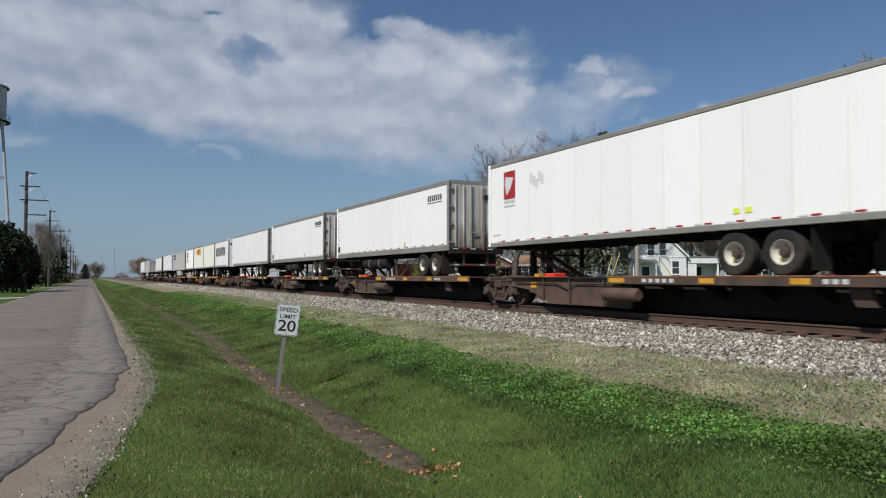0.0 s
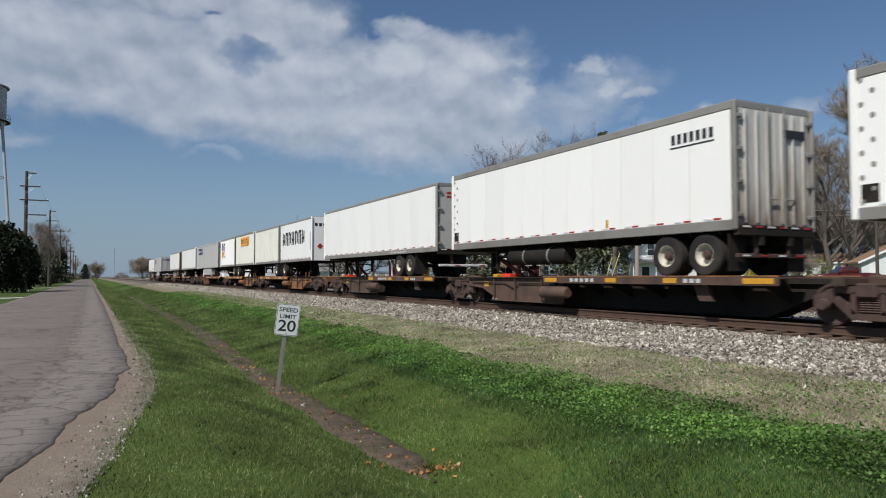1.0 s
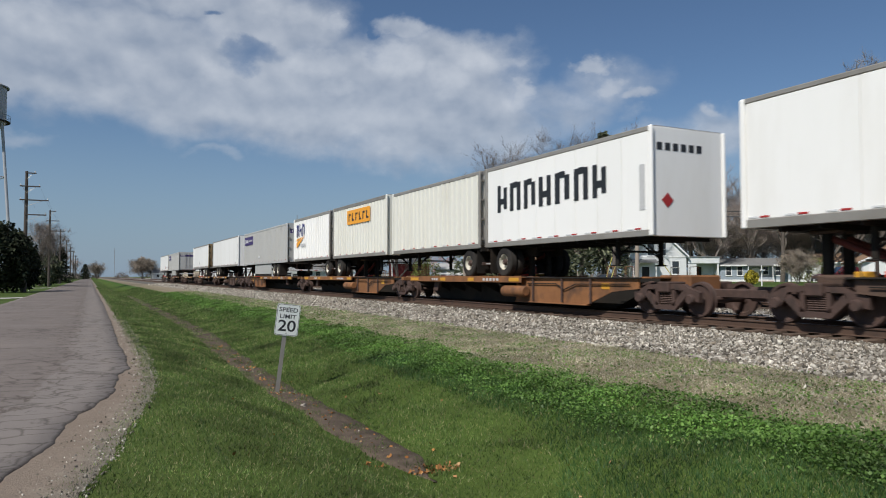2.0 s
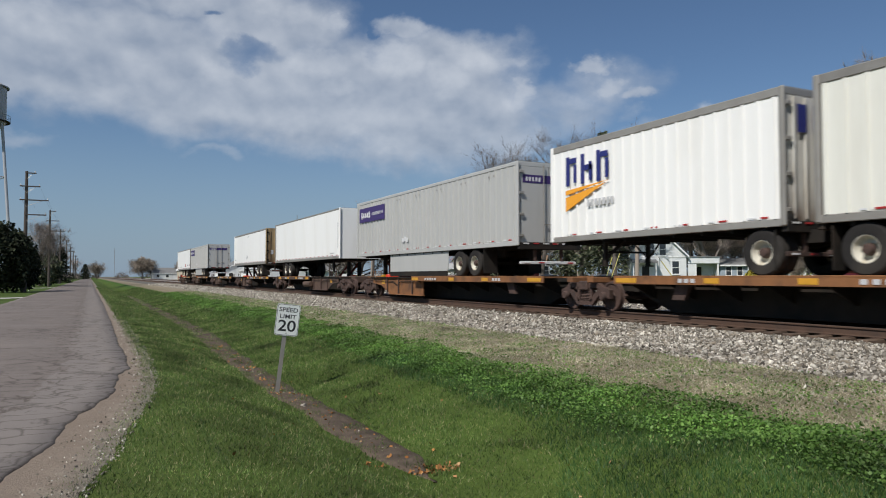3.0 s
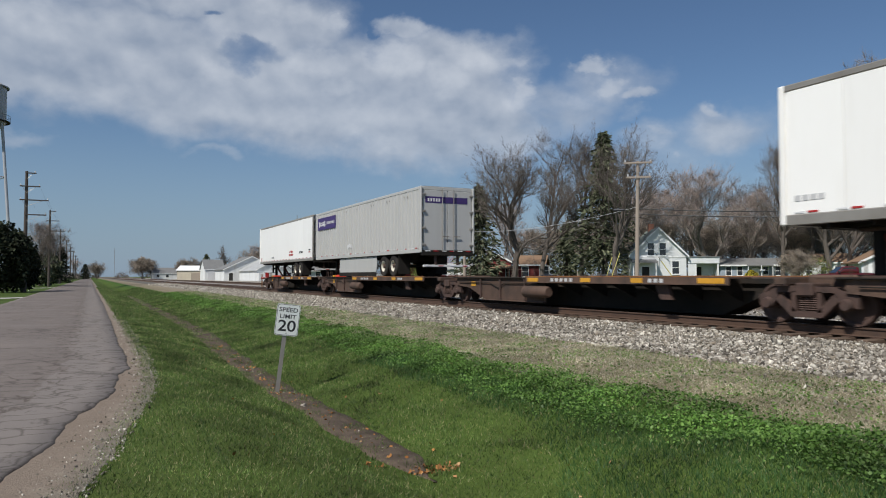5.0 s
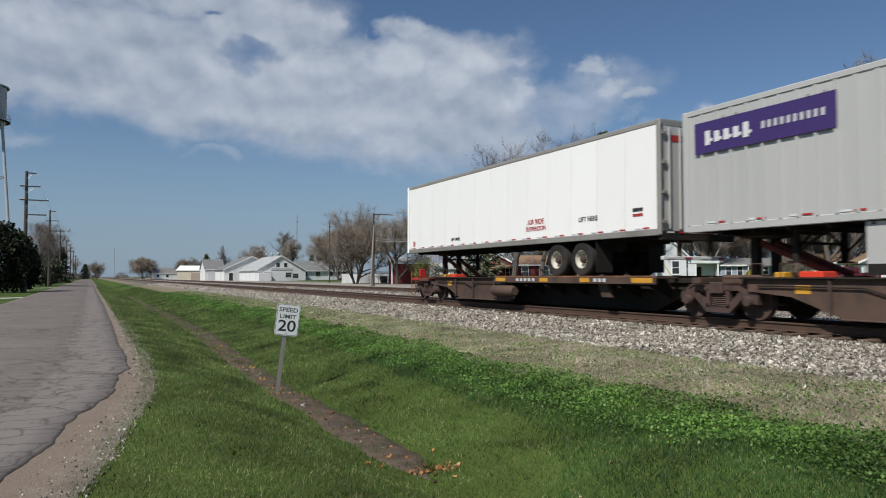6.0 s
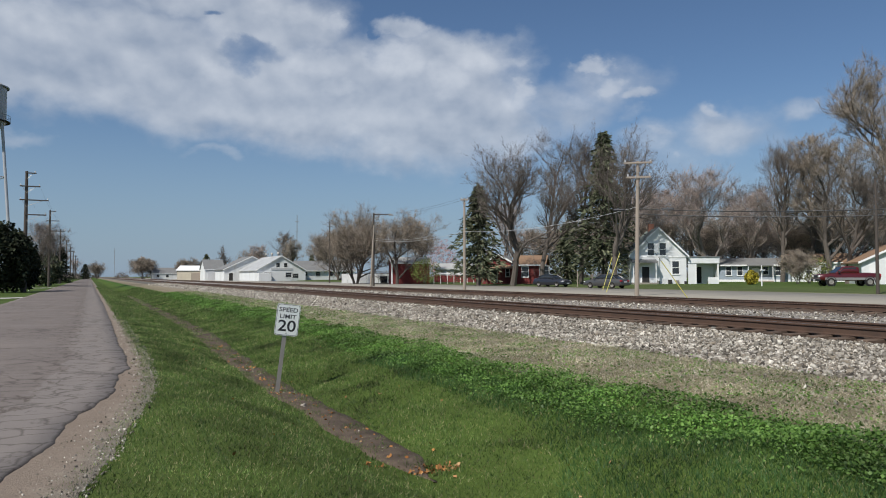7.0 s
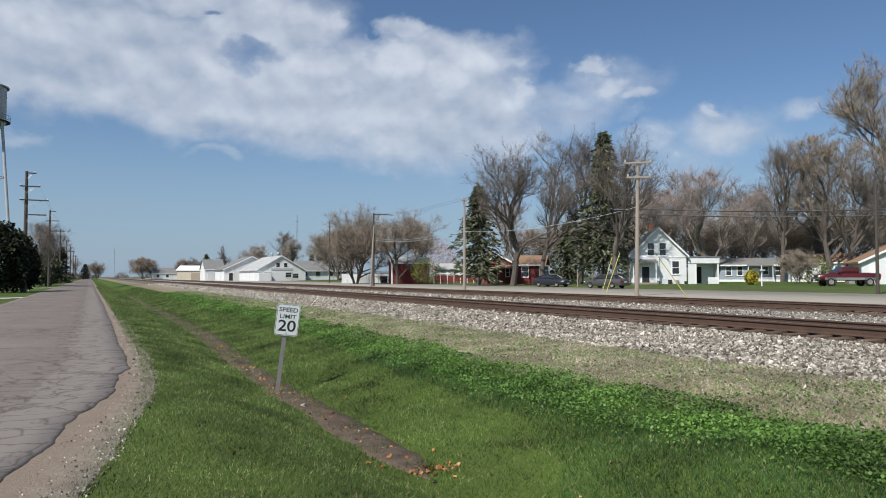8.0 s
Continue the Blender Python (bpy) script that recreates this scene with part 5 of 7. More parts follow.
        part("corner_ladder", Shape().tube([(-1.25, h + 1.25, 0.1), (-1.25, h + 1.25, d + 0.2)], 0.02, 6).tube([(-1.25, h + 0.85, 0.1), (-1.25, h + 0.85, d + 0.2)], 0.02, 6).tube([(-1.25, h + 1.25, 0.25), (-1.25, h + 0.85, 0.25)], 0.015, 6).tube([(-1.25, h + 1.25, 0.55), (-1.25, h + 0.85, 0.55)], 0.015, 6), M_ORANGE, t, "rusty corner ladder")
    runs(t, mid, RAIL_TOP, 180.0 if flip else 0.0)


CARS = [([4.6, 22.0, 39.8, 56.4, 72.2], "brown", [20.9, 38.2, 54.9, 72.4]),
        ([76.4, 93.5, 111.0, 129.3], "orange", [83.6, 100.4, 128.7]),
        ([133.3, 149.6, 166.3, 182.6, 199.9, 215.9], "brown", [134.6, 165.2, None, 199.4, 215.6])]
for stops, kind, hitches in CARS:
    for y0 in stops:
        bogie(y0)
    for a, b, hh in zip(stops[:-1], stops[1:], hitches):
        platform(a, b, kind, hh, last=(b == 215.9))
for a, b in ((72.2, 76.4), (129.3, 133.3)):
    c = thing("coupler", "rusty knuckle coupler between two wagons", "coupler", "couplers of the train")
    part("shank", Shape().slab(-0.12, 0.12, -(b - a) / 2 + 0.4, (b - a) / 2 - 0.4, 0.45, 0.68, 0.03), M_TRUCK, c)
    part("knuckle", Shape().slab(-0.22, 0.22, -0.3, 0.3, 0.40, 0.74, 0.08), M_TRUCK, c)
    part("air_hose", Shape().tube([(0.2, -0.6, 0.6), (0.2, -0.2, 0.28), (0.2, 0.2, 0.28), (0.2, 0.6, 0.6)], 0.03, 6), M_RUBBER, c)
    runs(c, (a + b) / 2, RAIL_TOP)


# ---- speed limit sign ----
def speed_sign():
    x, y = 3.26, 13.75
    z = float(ground_z(x, y))
    t = thing("speed_limit_sign", "white speed limit sign on a leaning steel post in grass", "road sign", at=pose(x, y, z, 0, 7.0, 0))
    part("post", Shape().prism([(-0.04, -0.012), (-0.03, 0.018), (-0.012, 0.018), (-0.012, 0.0), (0.012, 0.0), (0.012, 0.018), (0.03, 0.018), (0.04, -0.012)], "z", -0.3, 1.72), M_POST, t, "grey galvanised post")
    # rounded plate
    o = []
    for cx, cz, a0 in ((0.18, 0.255, 0), (-0.18, 0.255, 90), (-0.18, -0.255, 180), (0.18, -0.255, 270)):
        for k in range(5):
            a = radians(a0 + k * 22.5)
            o.append((cx + 0.05 * math.cos(a), cz + 0.05 * math.sin(a)))
    pan = part("panel", Shape().prism(o, "y", -0.0285, -0.0245), M_SIGN, t, "white rounded sign panel", at=pose(0.02, 0, 1.42))
    rim = Shape()
    n = len(o)
    inner = [(u * 0.93, v * 0.945) for u, v in o]
    outer = [(u * 0.965, v * 0.972) for u, v in o]
    rim.add([(u, -0.0298, v) for u, v in outer] + [(u, -0.0298, v) for u, v in inner], [(i, (i + 1) % n, n + (i + 1) % n, n + i) for i in range(n)])
    part("border", rim, M_INK, pan, "black border line")
    for word, s, zz in (("SPEED", 0.115, 0.19), ("LIMIT", 0.115, 0.06), ("20", 0.30, -0.125)):
        lettering(pan, word, s, M_INK, 0, -0.0295, zz, face="front", deep=0.0007, bold=0.012, wide=1.2)
    for zz in (0.24, -0.255):
        part("bolt", Shape().lathe([(-0.038, 0), (-0.038, 0.012), (-0.028, 0.012)], "y", (0, 0, zz), 8), M_POST, pan)


speed_sign()


# ---- grass, clover, leaves ----
def blades(name, n, xr, yr, tall, wide, seed, mat, label, category, keep=None, power=1.8, lean=0.5, grow=0.05):
    r = np.random.default_rng(seed)
    x = r.uniform(*xr, n)
    y = yr[0] + (yr[1] - yr[0]) * r.uniform(0, 1, n) ** power
    if keep is not None:
        k = keep(x, y, r.uniform(0, 1, n))
        x, y = x[k], y[k]
    n = len(x)
    far = 1 + grow * np.maximum(np.hypot(x, y) - 6, 0)
    h = tall * r.uniform(0.45, 1.2, n) * np.minimum(far, 1.5)
    w = wide * r.uniform(0.6, 1.3, n) * far
    a = r.uniform(0, 2 * np.pi, n)
    l = r.normal(0, lean, (n, 2)) * h[:, None]
    z = ground_z(x, y) - 0.008
    p = np.zeros((n, 3, 3))
    p[:, 0] = np.stack([x - np.cos(a) * w, y - np.sin(a) * w, z], -1)
    p[:, 1] = np.stack([x + np.cos(a) * w, y + np.sin(a) * w, z], -1)
    p[:, 2] = np.stack([x + l[:, 0], y + l[:, 1], z + h], -1)
    return soup(name, p, 3, mat, label, category)


def mud(x, y):
    """How near to the bare ditch bed: 1 in its middle."""
    xc = 3.4 + 0.55 * smooth(14, 32, y) + 0.07 * ripple(y, y, 0.9, 2) + 0.05 * ripple(y, y * 0.6, 4.3, 6)
    half = (0.19 + 0.10 * smooth(14, 30, y) + 0.11 * ripple(y, y * 0.3, 1.6, 5)) * smooth(6.9, 8.2, y)
    return np.abs(x - xc) < half


def lawn(x, y, u):
    edge = verge_edge(y) - 0.10 + 0.07 * ripple(x * 0.4, y, 3.3, 2) + 0.05 * ripple(x, y, 11.0, 4)
    thin = np.where(mud(x, y), u < 0.16 + 0.45 * (ripple(x, y, 3.0, 7) > 0.15), True)
    return (x > edge - 0.12 * (u < 0.25)) & thin & (x < 7.0 + 0.5 * ripple(x, y, 0.7, 3))


blades("mown_grass", 330000, (-1.0, 6.6), (2.6, 30.0), 0.040, 0.0048, 21, M_GRASS, "mown spring grass on the verge", "grass", lawn, 1.7)
blades("mown_grass", 70000, (0.8, 7.0), (30.0, 120.0), 0.07, 0.008, 22, M_GRASS, "mown spring grass on the verge", "grass", lawn, 1.5, grow=0.03)


def leaf_soup(name, n, xr, yr, size, seed, mat, label, category, keep, rise, power=1.6, flat=0.7):
    """Small roundish leaves as bent quads."""
    r = np.random.default_rng(seed)
    x = r.uniform(*xr, n)
    y = yr[0] + (yr[1] - yr[0]) * r.uniform(0, 1, n) ** power
    k = keep(x, y, r.uniform(0, 1, n))
    x, y = x[k], y[k]
    n = len(x)
    s = size * r.uniform(0.6, 1.4, n) * (1 + 0.02 * np.maximum(np.hypot(x, y) - 8, 0))
    z = ground_z(x, y) + rise * r.uniform(0, 1, n) ** 0.7 * (0.55 + 0.45 * ripple(x, y, 2.1, 4)) + 0.004
    a = r.uniform(0, 2 * np.pi, n)
    nrm = np.stack([r.normal(0, flat, n), r.normal(0, flat, n), np.ones(n)], -1)
    nrm /= np.linalg.norm(nrm, axis=1)[:, None]
    u = np.cross(nrm, np.stack([np.cos(a), np.sin(a), np.zeros(n)], -1))
    u /= np.linalg.norm(u, axis=1)[:, None]
    v = np.cross(nrm, u)
    c = np.stack([x, y, z], -1)
    p = np.stack([c - u * s[:, None], c + v * s[:, None] * 0.8, c + u * s[:, None], c - v * s[:, None] * 0.8], 1)
    p[:, 1, 2] += s * 0.25
    return soup(name, p, 4, mat, label, category)


def lush(x, y, u):
    lo = np.minimum(3.4 + 0.55 * np.maximum(y - 4.3, -1), 5.3) + 0.2 * ripple(x, y, 0.9, 4)
    return (x > lo + 0.4 * (u < 0.3)) & (x < 6.2)


blades("lush_grass", 70000, (2.6, 6.2), (1.8, 15.0), 0.062, 0.0055, 23, M_LUSH, "lush dark green grass beside the clover", "grass", lush, 1.2)


def clover_band(x, y, u):
    lo = 5.6 + 0.3 * ripple(x * 0, y, 0.45, 2) + 0.6 * smooth(14, 30, y)
    hi = 7.15 + 0.35 * ripple(x * 0, y, 0.5, 6) + 0.5 * smooth(14, 30, y)
    return (x > lo - 0.3 * (u < 0.12)) & (x < hi + 0.9 * (u < 0.10) + 1.8 * (u < 0.03)) & (ripple(x, y, 1.9, 8) > -0.62)


leaf_soup("clover", 260000, (5.0, 10.0), (1.8, 75.0), 0.018, 31, M_CLOVER, "bright green clover and weeds in a band", "weeds", clover_band, 0.17, 1.9)


def dry_band(x, y, u):
    return (x > 6.9 + 0.4 * ripple(x, y, 0.8, 3)) & (x < 10.2 + 0.3 * ripple(x, y, 1.1, 1))


blades("dry_grass", 300000, (6.6, 11.0), (3.0, 80.0), 0.034, 0.0055, 41, M_DRY, "dry tan grass with green tufts", "grass", dry_band, 1.8, lean=1.2)
leaf_soup("green_weeds", 46000, (7.0, 10.4), (3.0, 60.0), 0.013, 42, M_CLOVER, "scattered green weeds in dry grass", "weeds", lambda x, y, u: ripple(x, y, 1.4, 5) + 0.5 * ripple(x, y, 6.0, 2) > 0.12, 0.05, 1.6)
M_MUD = material("ditch_mud", (0.105, 0.080, 0.060), 0.85, vary=0.45, scale=5, stain=(0.045, 0.036, 0.030), stain_scale=3.0, stain_amount=0.85, bump=0.8, bump_scale=18, spec=0.08)
strip("ditch_bed", lambda y: 3.4 + 0.55 * smooth(14, 32, y) - (0.30 * smooth(6.9, 8.4, y) + 0.12 * smooth(14, 30, y)) + 0.06 * ripple(y, y, 1.2, 3), lambda y: 3.4 + 0.55 * smooth(14, 32, y) + (0.30 * smooth(6.9, 8.4, y) + 0.12 * smooth(14, 30, y)) + 0.06 * ripple(y, y, 1.5, 8), list(np.arange(7.0, 90, 0.15)), 0.02, 5, M_MUD, "bare dark mud in the ditch bottom", "mud")
blades("ditch_tufts", 60000, (2.9, 4.9), (7.0, 60.0), 0.055, 0.006, 24, M_GRASS, "grass tufts creeping over the ditch mud", "grass", lambda x, y, u: ripple(x * 1.3, y, 2.6, 7) + 0.6 * ripple(x, y, 7.0, 3) > 0.42, 1.5)


def leaf_pile(x, y, u):
    return (np.hypot((x - 3.55) / 0.35, (y - 7.4) / 0.16) < 1) | ((np.hypot((x - 2.95) / 0.16, (y - 7.7) / 0.1) < 1) & (u < 0.5)) | (mud(x, y) & (u < 0.09)) | ((np.hypot((x - 3.24) / 0.15, (y - 13.65) / 0.12) < 1)) | (u < 0.0016)


leaf_soup("dead_leaves", 40000, (1.2, 6.0), (5.0, 24.0), 0.023, 51, M_LEAF, "dry orange-brown oak leaves in the ditch", "leaves", leaf_pile, 0.06, 1.3, flat=0.9)
stones("ditch_stones", 260, (3.2, 3.6), (8.0, 20.0), 0.016, 55, "small pale stones in the ditch")


# ---- trees ----
M_BARK = material("bark", (0.105, 0.088, 0.074), 0.95, vary=0.3, scale=4, stain=(0.17, 0.15, 0.13), stain_scale=2, stain_amount=0.6, stretch=(1, 1, 0.3), bump=0.6, bump_scale=12)
# lighter copy of the bark: distance haze put into the colour of background trees
M_BARK_HAZE = material("haze_lightened_bark", (0.185, 0.158, 0.135), 0.95, vary=0.3, scale=4, stain=(0.26, 0.23, 0.20), stain_scale=2, stain_amount=0.6, stretch=(1, 1, 0.3), bump=0.6, bump_scale=12)
M_TWIG = island_material("twigs_grey", [(0.11, 0.092, 0.08), (0.17, 0.145, 0.125), (0.22, 0.19, 0.165)], 0.95)
M_TWIG_TAN = island_material("twigs_tan", [(0.20, 0.165, 0.13), (0.28, 0.235, 0.185), (0.36, 0.30, 0.24)], 0.95)
# reddish buds, lightened for haze and against the shade in dense crowns
M_TWIG_RED = island_material("twigs_budding", [(0.29, 0.23, 0.205), (0.38, 0.30, 0.265), (0.35, 0.31, 0.28)], 0.95)
M_NEEDLE = island_material("needles", [(0.040, 0.052, 0.028), (0.085, 0.098, 0.056), (0.150, 0.155, 0.095), (0.062, 0.074, 0.045)], 0.8)
M_CEDAR = island_material("cedar_foliage", [(0.012, 0.018, 0.010), (0.022, 0.028, 0.014), (0.030, 0.034, 0.018)], 0.8)
M_SPROUT = island_material("spring_leaf", [(0.11, 0.13, 0.03), (0.16, 0.18, 0.05), (0.09, 0.10, 0.03)], 0.7)
M_FORSYTHIA = island_material("forsythia_flower", [(0.40, 0.32, 0.03), (0.50, 0.41, 0.05), (0.26, 0.25, 0.05)], 0.7)
M_BLOSSOM = island_material("pink_blossom", [(0.42, 0.22, 0.22), (0.52, 0.31, 0.30), (0.30, 0.17, 0.16)], 0.8)


def bare_tree_meshes(seed, height, spread=0.42, trunk=0.30, fork=0.28, twig=M_TWIG, lift=0.25, stems=1, density=1.0, twig_len=0.95, rep=3, bark=None):
    """A leafless tree: trunk and limbs in one mesh, fine twigs in another."""
    r = random.Random(seed)
    limbs = Shape()
    tw_p, tw_d, tw_l = [], [], []

    def grow(p, d, length, rad, level):
        n = 5 if level == 0 else (4 if level < 3 else 2)
        pts, rads = [p.copy()], [rad]
        q, dd = p.copy(), d.copy()
        for i in range(n):
            wob = 0.10 if level == 0 else 0.24
            dd = (dd + Vector((r.gauss(0, wob), r.gauss(0, wob), r.gauss(0, wob * 0.6) + (lift * 0.35 if level else 0)))).normalized()
            q = q + dd * (length / n)
            pts.append(q.copy())
            rads.append(rad * (1 - 0.72 * (i + 1) / n))
        limbs.tube(pts, rads, (8, 6, 5, 3, 3)[level], caps=False)
        if level >= 2:
            for _ in range(int((5, 5, 3)[level - 2] * density)):
                k = r.uniform(0.15, 1.0) * n
                i = min(int(k), n - 1)
                tw_p.append(pts[i].lerp(pts[i + 1], k - i))
                tw_d.append(dd)
                tw_l.append(length)
        if level == 4:
            return
        kids = (11, 6, 5, 5)[level]
        for j in range(kids):
            f = (fork + (1 - fork) * (j + r.random()) / kids) if level == 0 else r.uniform(0.25, 1.0)
            k = f * n
            i = min(int(k), n - 1)
            at = pts[i].lerp(pts[i + 1], min(1, k - i))
            side = Vector((r.gauss(0, 1), r.gauss(0, 1), r.gauss(0, 0.5))).normalized()
            axis = (pts[i + 1] - pts[i]).normalized()
            side = (side - axis * side.dot(axis)).normalized()
            tilt = r.uniform(0.55, 1.0) if level == 0 else r.uniform(0.45, 1.1)
            nd = (axis * math.cos(tilt) + side * math.sin(tilt) + Vector((0, 0, lift))).normalized()
            if level == 0:
                nl = height * spread * r.uniform(0.75, 1.15) * (1.15 - 0.55 * f)
            else:
                nl = length * r.uniform(0.42, 0.66)
            rr = max(0.008, (rads[i] * 0.62) if level == 0 else rads[i] * 0.6)
            grow(at, nd, nl, rr, level + 1)

    for s in range(stems):
        a = s * 2 * math.pi / max(1, stems) + r.random()
        d = Vector((0.32 * math.cos(a), 0.32 * math.sin(a), 1)).normalized() if stems > 1 else Vector((r.gauss(0, 0.05), r.gauss(0, 0.05), 1)).normalized()
        grow(Vector((0.1 * math.cos(a), 0.1 * math.sin(a), -0.3)) if stems > 1 else Vector((0, 0, -0.3)), d, height * (0.82 if stems == 1 else 0.72), trunk / (stems ** 0.5), 0)
    g = np.random.default_rng(seed)
    P = np.array([tuple(v) for v in tw_p])
    Dd = np.array([tuple(v) for v in tw_d])
    n = len(P)
    P, Dd = np.repeat(P, rep, 0), np.repeat(Dd, rep, 0)
    d = Dd + g.normal(0, 0.6, P.shape) + np.array([0, 0, 0.25])
    d /= np.linalg.norm(d, axis=1)[:, None]
    l = twig_len * g.uniform(0.5, 1.3, len(P)) * (height / 14) ** 0.5
    side = np.cross(d, g.normal(0, 1, P.shape))
    side /= np.linalg.norm(side, axis=1)[:, None]
    w = 0.007 * g.uniform(0.7, 1.4, len(P)) * (height / 14) ** 0.5
    T = np.stack([P - side * w[:, None], P + side * w[:, None], P + d * l[:, None]], 1)
    return limbs.mesh("trunk", bark or M_BARK, smooth=True), T, twig


def plant(name, label, category, group, limbs, T, twig, at):
    t = thing(name, label, category, group, at)
    part("trunk", limbs, None, t)
    c = soup("crown", T, T.shape[1], twig, "", "", "")
    c.parent = t
    return t


TREES = {}
for key, args in {
    "oak": dict(seed=3, height=17, spread=0.54, trunk=0.50, fork=0.22, rep=3, density=1.0, lift=0.24, twig_len=0.75),
    "ash": dict(seed=8, height=19, spread=0.36, trunk=0.40, fork=0.26, lift=0.30, rep=2, density=0.8),
    "elm": dict(seed=12, height=20, spread=0.38, trunk=0.44, fork=0.26, lift=0.34, rep=2, density=0.8),
    "willow": dict(seed=15, height=8.6, spread=0.62, trunk=0.34, fork=0.12, stems=3, twig=M_TWIG_TAN, density=1.2, lift=0.15, twig_len=1.0),
    "round": dict(seed=19, height=9.2, spread=0.52, trunk=0.24, fork=0.08, twig=M_TWIG_TAN, density=1.2),
    "maple": dict(seed=23, height=14, spread=0.42, trunk=0.28, fork=0.1, twig=M_TWIG_RED, density=1.0, lift=0.4, rep=2, bark=M_BARK_HAZE),
    "giant": dict(seed=27, height=30, spread=0.46, trunk=0.75, fork=0.16, twig=M_TWIG_TAN, density=2.4, lift=0.22, twig_len=0.95, rep=4, bark=M_BARK),
    "bush": dict(seed=31, height=5.5, spread=0.62, trunk=0.16, fork=0.1, stems=4, twig=M_TWIG_TAN, density=1.3, bark=M_BARK_HAZE),
}.items():
    TREES[key] = bare_tree_meshes(**args)
FIRST = {}


def tree(key, x, y, height, turn, label, width=1.0):
    """Plants a tree of one of the built forms, scaled to its height."""
    base = {"oak": 17, "ash": 19, "elm": 20, "willow": 8.6, "round": 9.2, "maple": 14, "giant": 30, "bush": 5.5}[key]
    s = height / base
    z = float(ground_z(x, y))
    m = pose(x, y, z, 0, 0, turn)
    if key not in FIRST:
        FIRST[key] = plant("bare_tree", label, "tree", "bare spring trees", *TREES[key], m)
        FIRST[key].scale = (s * width, s * width, s)
        return FIRST[key]
    keep = FIRST[key].scale.copy()
    FIRST[key].scale = (s * width, s * width, s)
    t = copy_thing(FIRST[key], m)
    FIRST[key].scale = keep
    t["label"] = label
    return t


def conifer(x, y, height, radius, seed, label, mat=M_NEEDLE, bare=0.06, droop=0.35, sprays=11, name="conifer"):
    g = np.random.default_rng(seed)
    t = thing(name, label, "tree", "evergreen trees", pose(x, y, float(ground_z(x, y))))
    part("trunk", Shape().tube([(0, 0, -0.2), (0.05, 0, height * 0.5), (0, 0, height * 0.97)], [radius * 0.09, radius * 0.06, 0.02], 7), M_BARK, t)
    Q = []
    for k in range(int(height * 3.4)):
        f = (k + g.random()) / (height * 3.4)
        z = height * (bare + (1 - bare) * f)
        reach = radius * (1 - f) ** 0.72 * (1 if f > 0.08 else 0.75)
        for b in range(9):
            a = g.uniform(0, 2 * np.pi)
            R = reach * g.uniform(0.35, 1.30) * (1 + 0.22 * math.sin(9 * f + 2 * a + seed)) + 0.15
            for j in range(sprays):
                u = ((j + g.random()) / sprays) ** 0.7
                c = np.array([np.cos(a) * R * u, np.sin(a) * R * u, z - droop * R * u * u + 0.12 * R * max(0, u - 0.8) * 5 * 0.3])
                c += g.normal(0, 0.10 + 0.02 * radius, 3)
                s = g.uniform(0.20, 0.42) * (0.6 + radius * 0.12)
                out = np.array([np.cos(a), np.sin(a), -droop]) + g.normal(0, 0.35, 3)
                out /= np.linalg.norm(out)
                sd = np.cross(out, g.normal(0, 1, 3))
                sd /= np.linalg.norm(sd)
                Q.append([c - out * s, c + sd * s * 0.33, c + out * s * 1.2, c - sd * s * 0.33])
    c = soup("crown", np.array(Q), 4, mat, "", "", "")
    c.parent = t
    return t


def leafy_shrub(name, x, y, w, h, seed, mat, label, n=2600, size=0.10):
    g = np.random.default_rng(seed)
    t = thing(name, label, "shrub", "", pose(x, y, float(ground_z(x, y))))
    st = Shape()
    for k in range(9):
        a, l = g.uniform(0, 6.28), g.uniform(0.3, 0.9)
        st.tube([(0.05 * math.cos(a), 0.05 * math.sin(a), -0.1), (w * 0.22 * l * math.cos(a), w * 0.22 * l * math.sin(a), h * 0.5), (w * 0.42 * l * math.cos(a), w * 0.42 * l * math.sin(a), h * 0.9)], [0.03, 0.02, 0.008], 4, caps=False)
    part("stems", st, M_BARK, t)
    v = g.normal(0, 1, (n, 3))
    v /= np.linalg.norm(v, axis=1)[:, None]
    rad = g.uniform(0.35, 1.0, n) ** 0.5 * (1 + 0.22 * ripple(v[:, 0] * 3, v[:, 1] * 3 + v[:, 2] * 2, 1.0, seed))
    c = v * rad[:, None] * np.array([w / 2, w / 2, h / 2]) + np.array([0, 0, h * 0.52])
    a1, a2 = g.normal(0, 1, (n, 3)), g.normal(0, 1, (n, 3))
    a1 /= np.linalg.norm(a1, axis=1)[:, None]
    a2 = np.cross(a1, a2)
    a2 /= np.linalg.norm(a2, axis=1)[:, None]
    s = size * g.uniform(0.5, 1.4, n)[:, None]
    cr = soup("crown", np.stack([c - a1 * s, c + a2 * s * 0.6, c + a1 * s, c - a2 * s * 0.6], 1), 4, mat, "", "", "")
    cr.parent = t
    return t


tree("oak", 50.6, 81.0, 15.6, 75, "tall bare tree with crooked limbs beside the red house")
tree("ash", 53.0, 77.7, 19.0, 10, "tall slender bare tree behind parked car", 0.85)
tree("elm", 59.37, 77.79, 18.8, 120, "tall bare tree with upswept limbs beside a spruce", 0.9)
tree("oak", 56.86, 67.86, 15.5, 200, "leaning bare tree with a pale thick trunk", 0.8)
conifer(48.3, 86.2, 14.0, 4.2, 61, "dark green spruce behind a utility pole", bare=0.10)
conifer(60.29, 73.98, 19.9, 4.8, 62, "tall dark spruce among bare trees", bare=0.12)
conifer(67.28, 91.74, 9.5, 3.4, 63, "dark low evergreen behind parked cars", bare=0.02)
tree("willow", 41.39, 117.27, 10.6, 0, "wide bare willow with several stems", 1.05)
tree("round", 45.72, 109.15, 9.9, 30, "round-crowned bare tree before a red shed", 1.15)
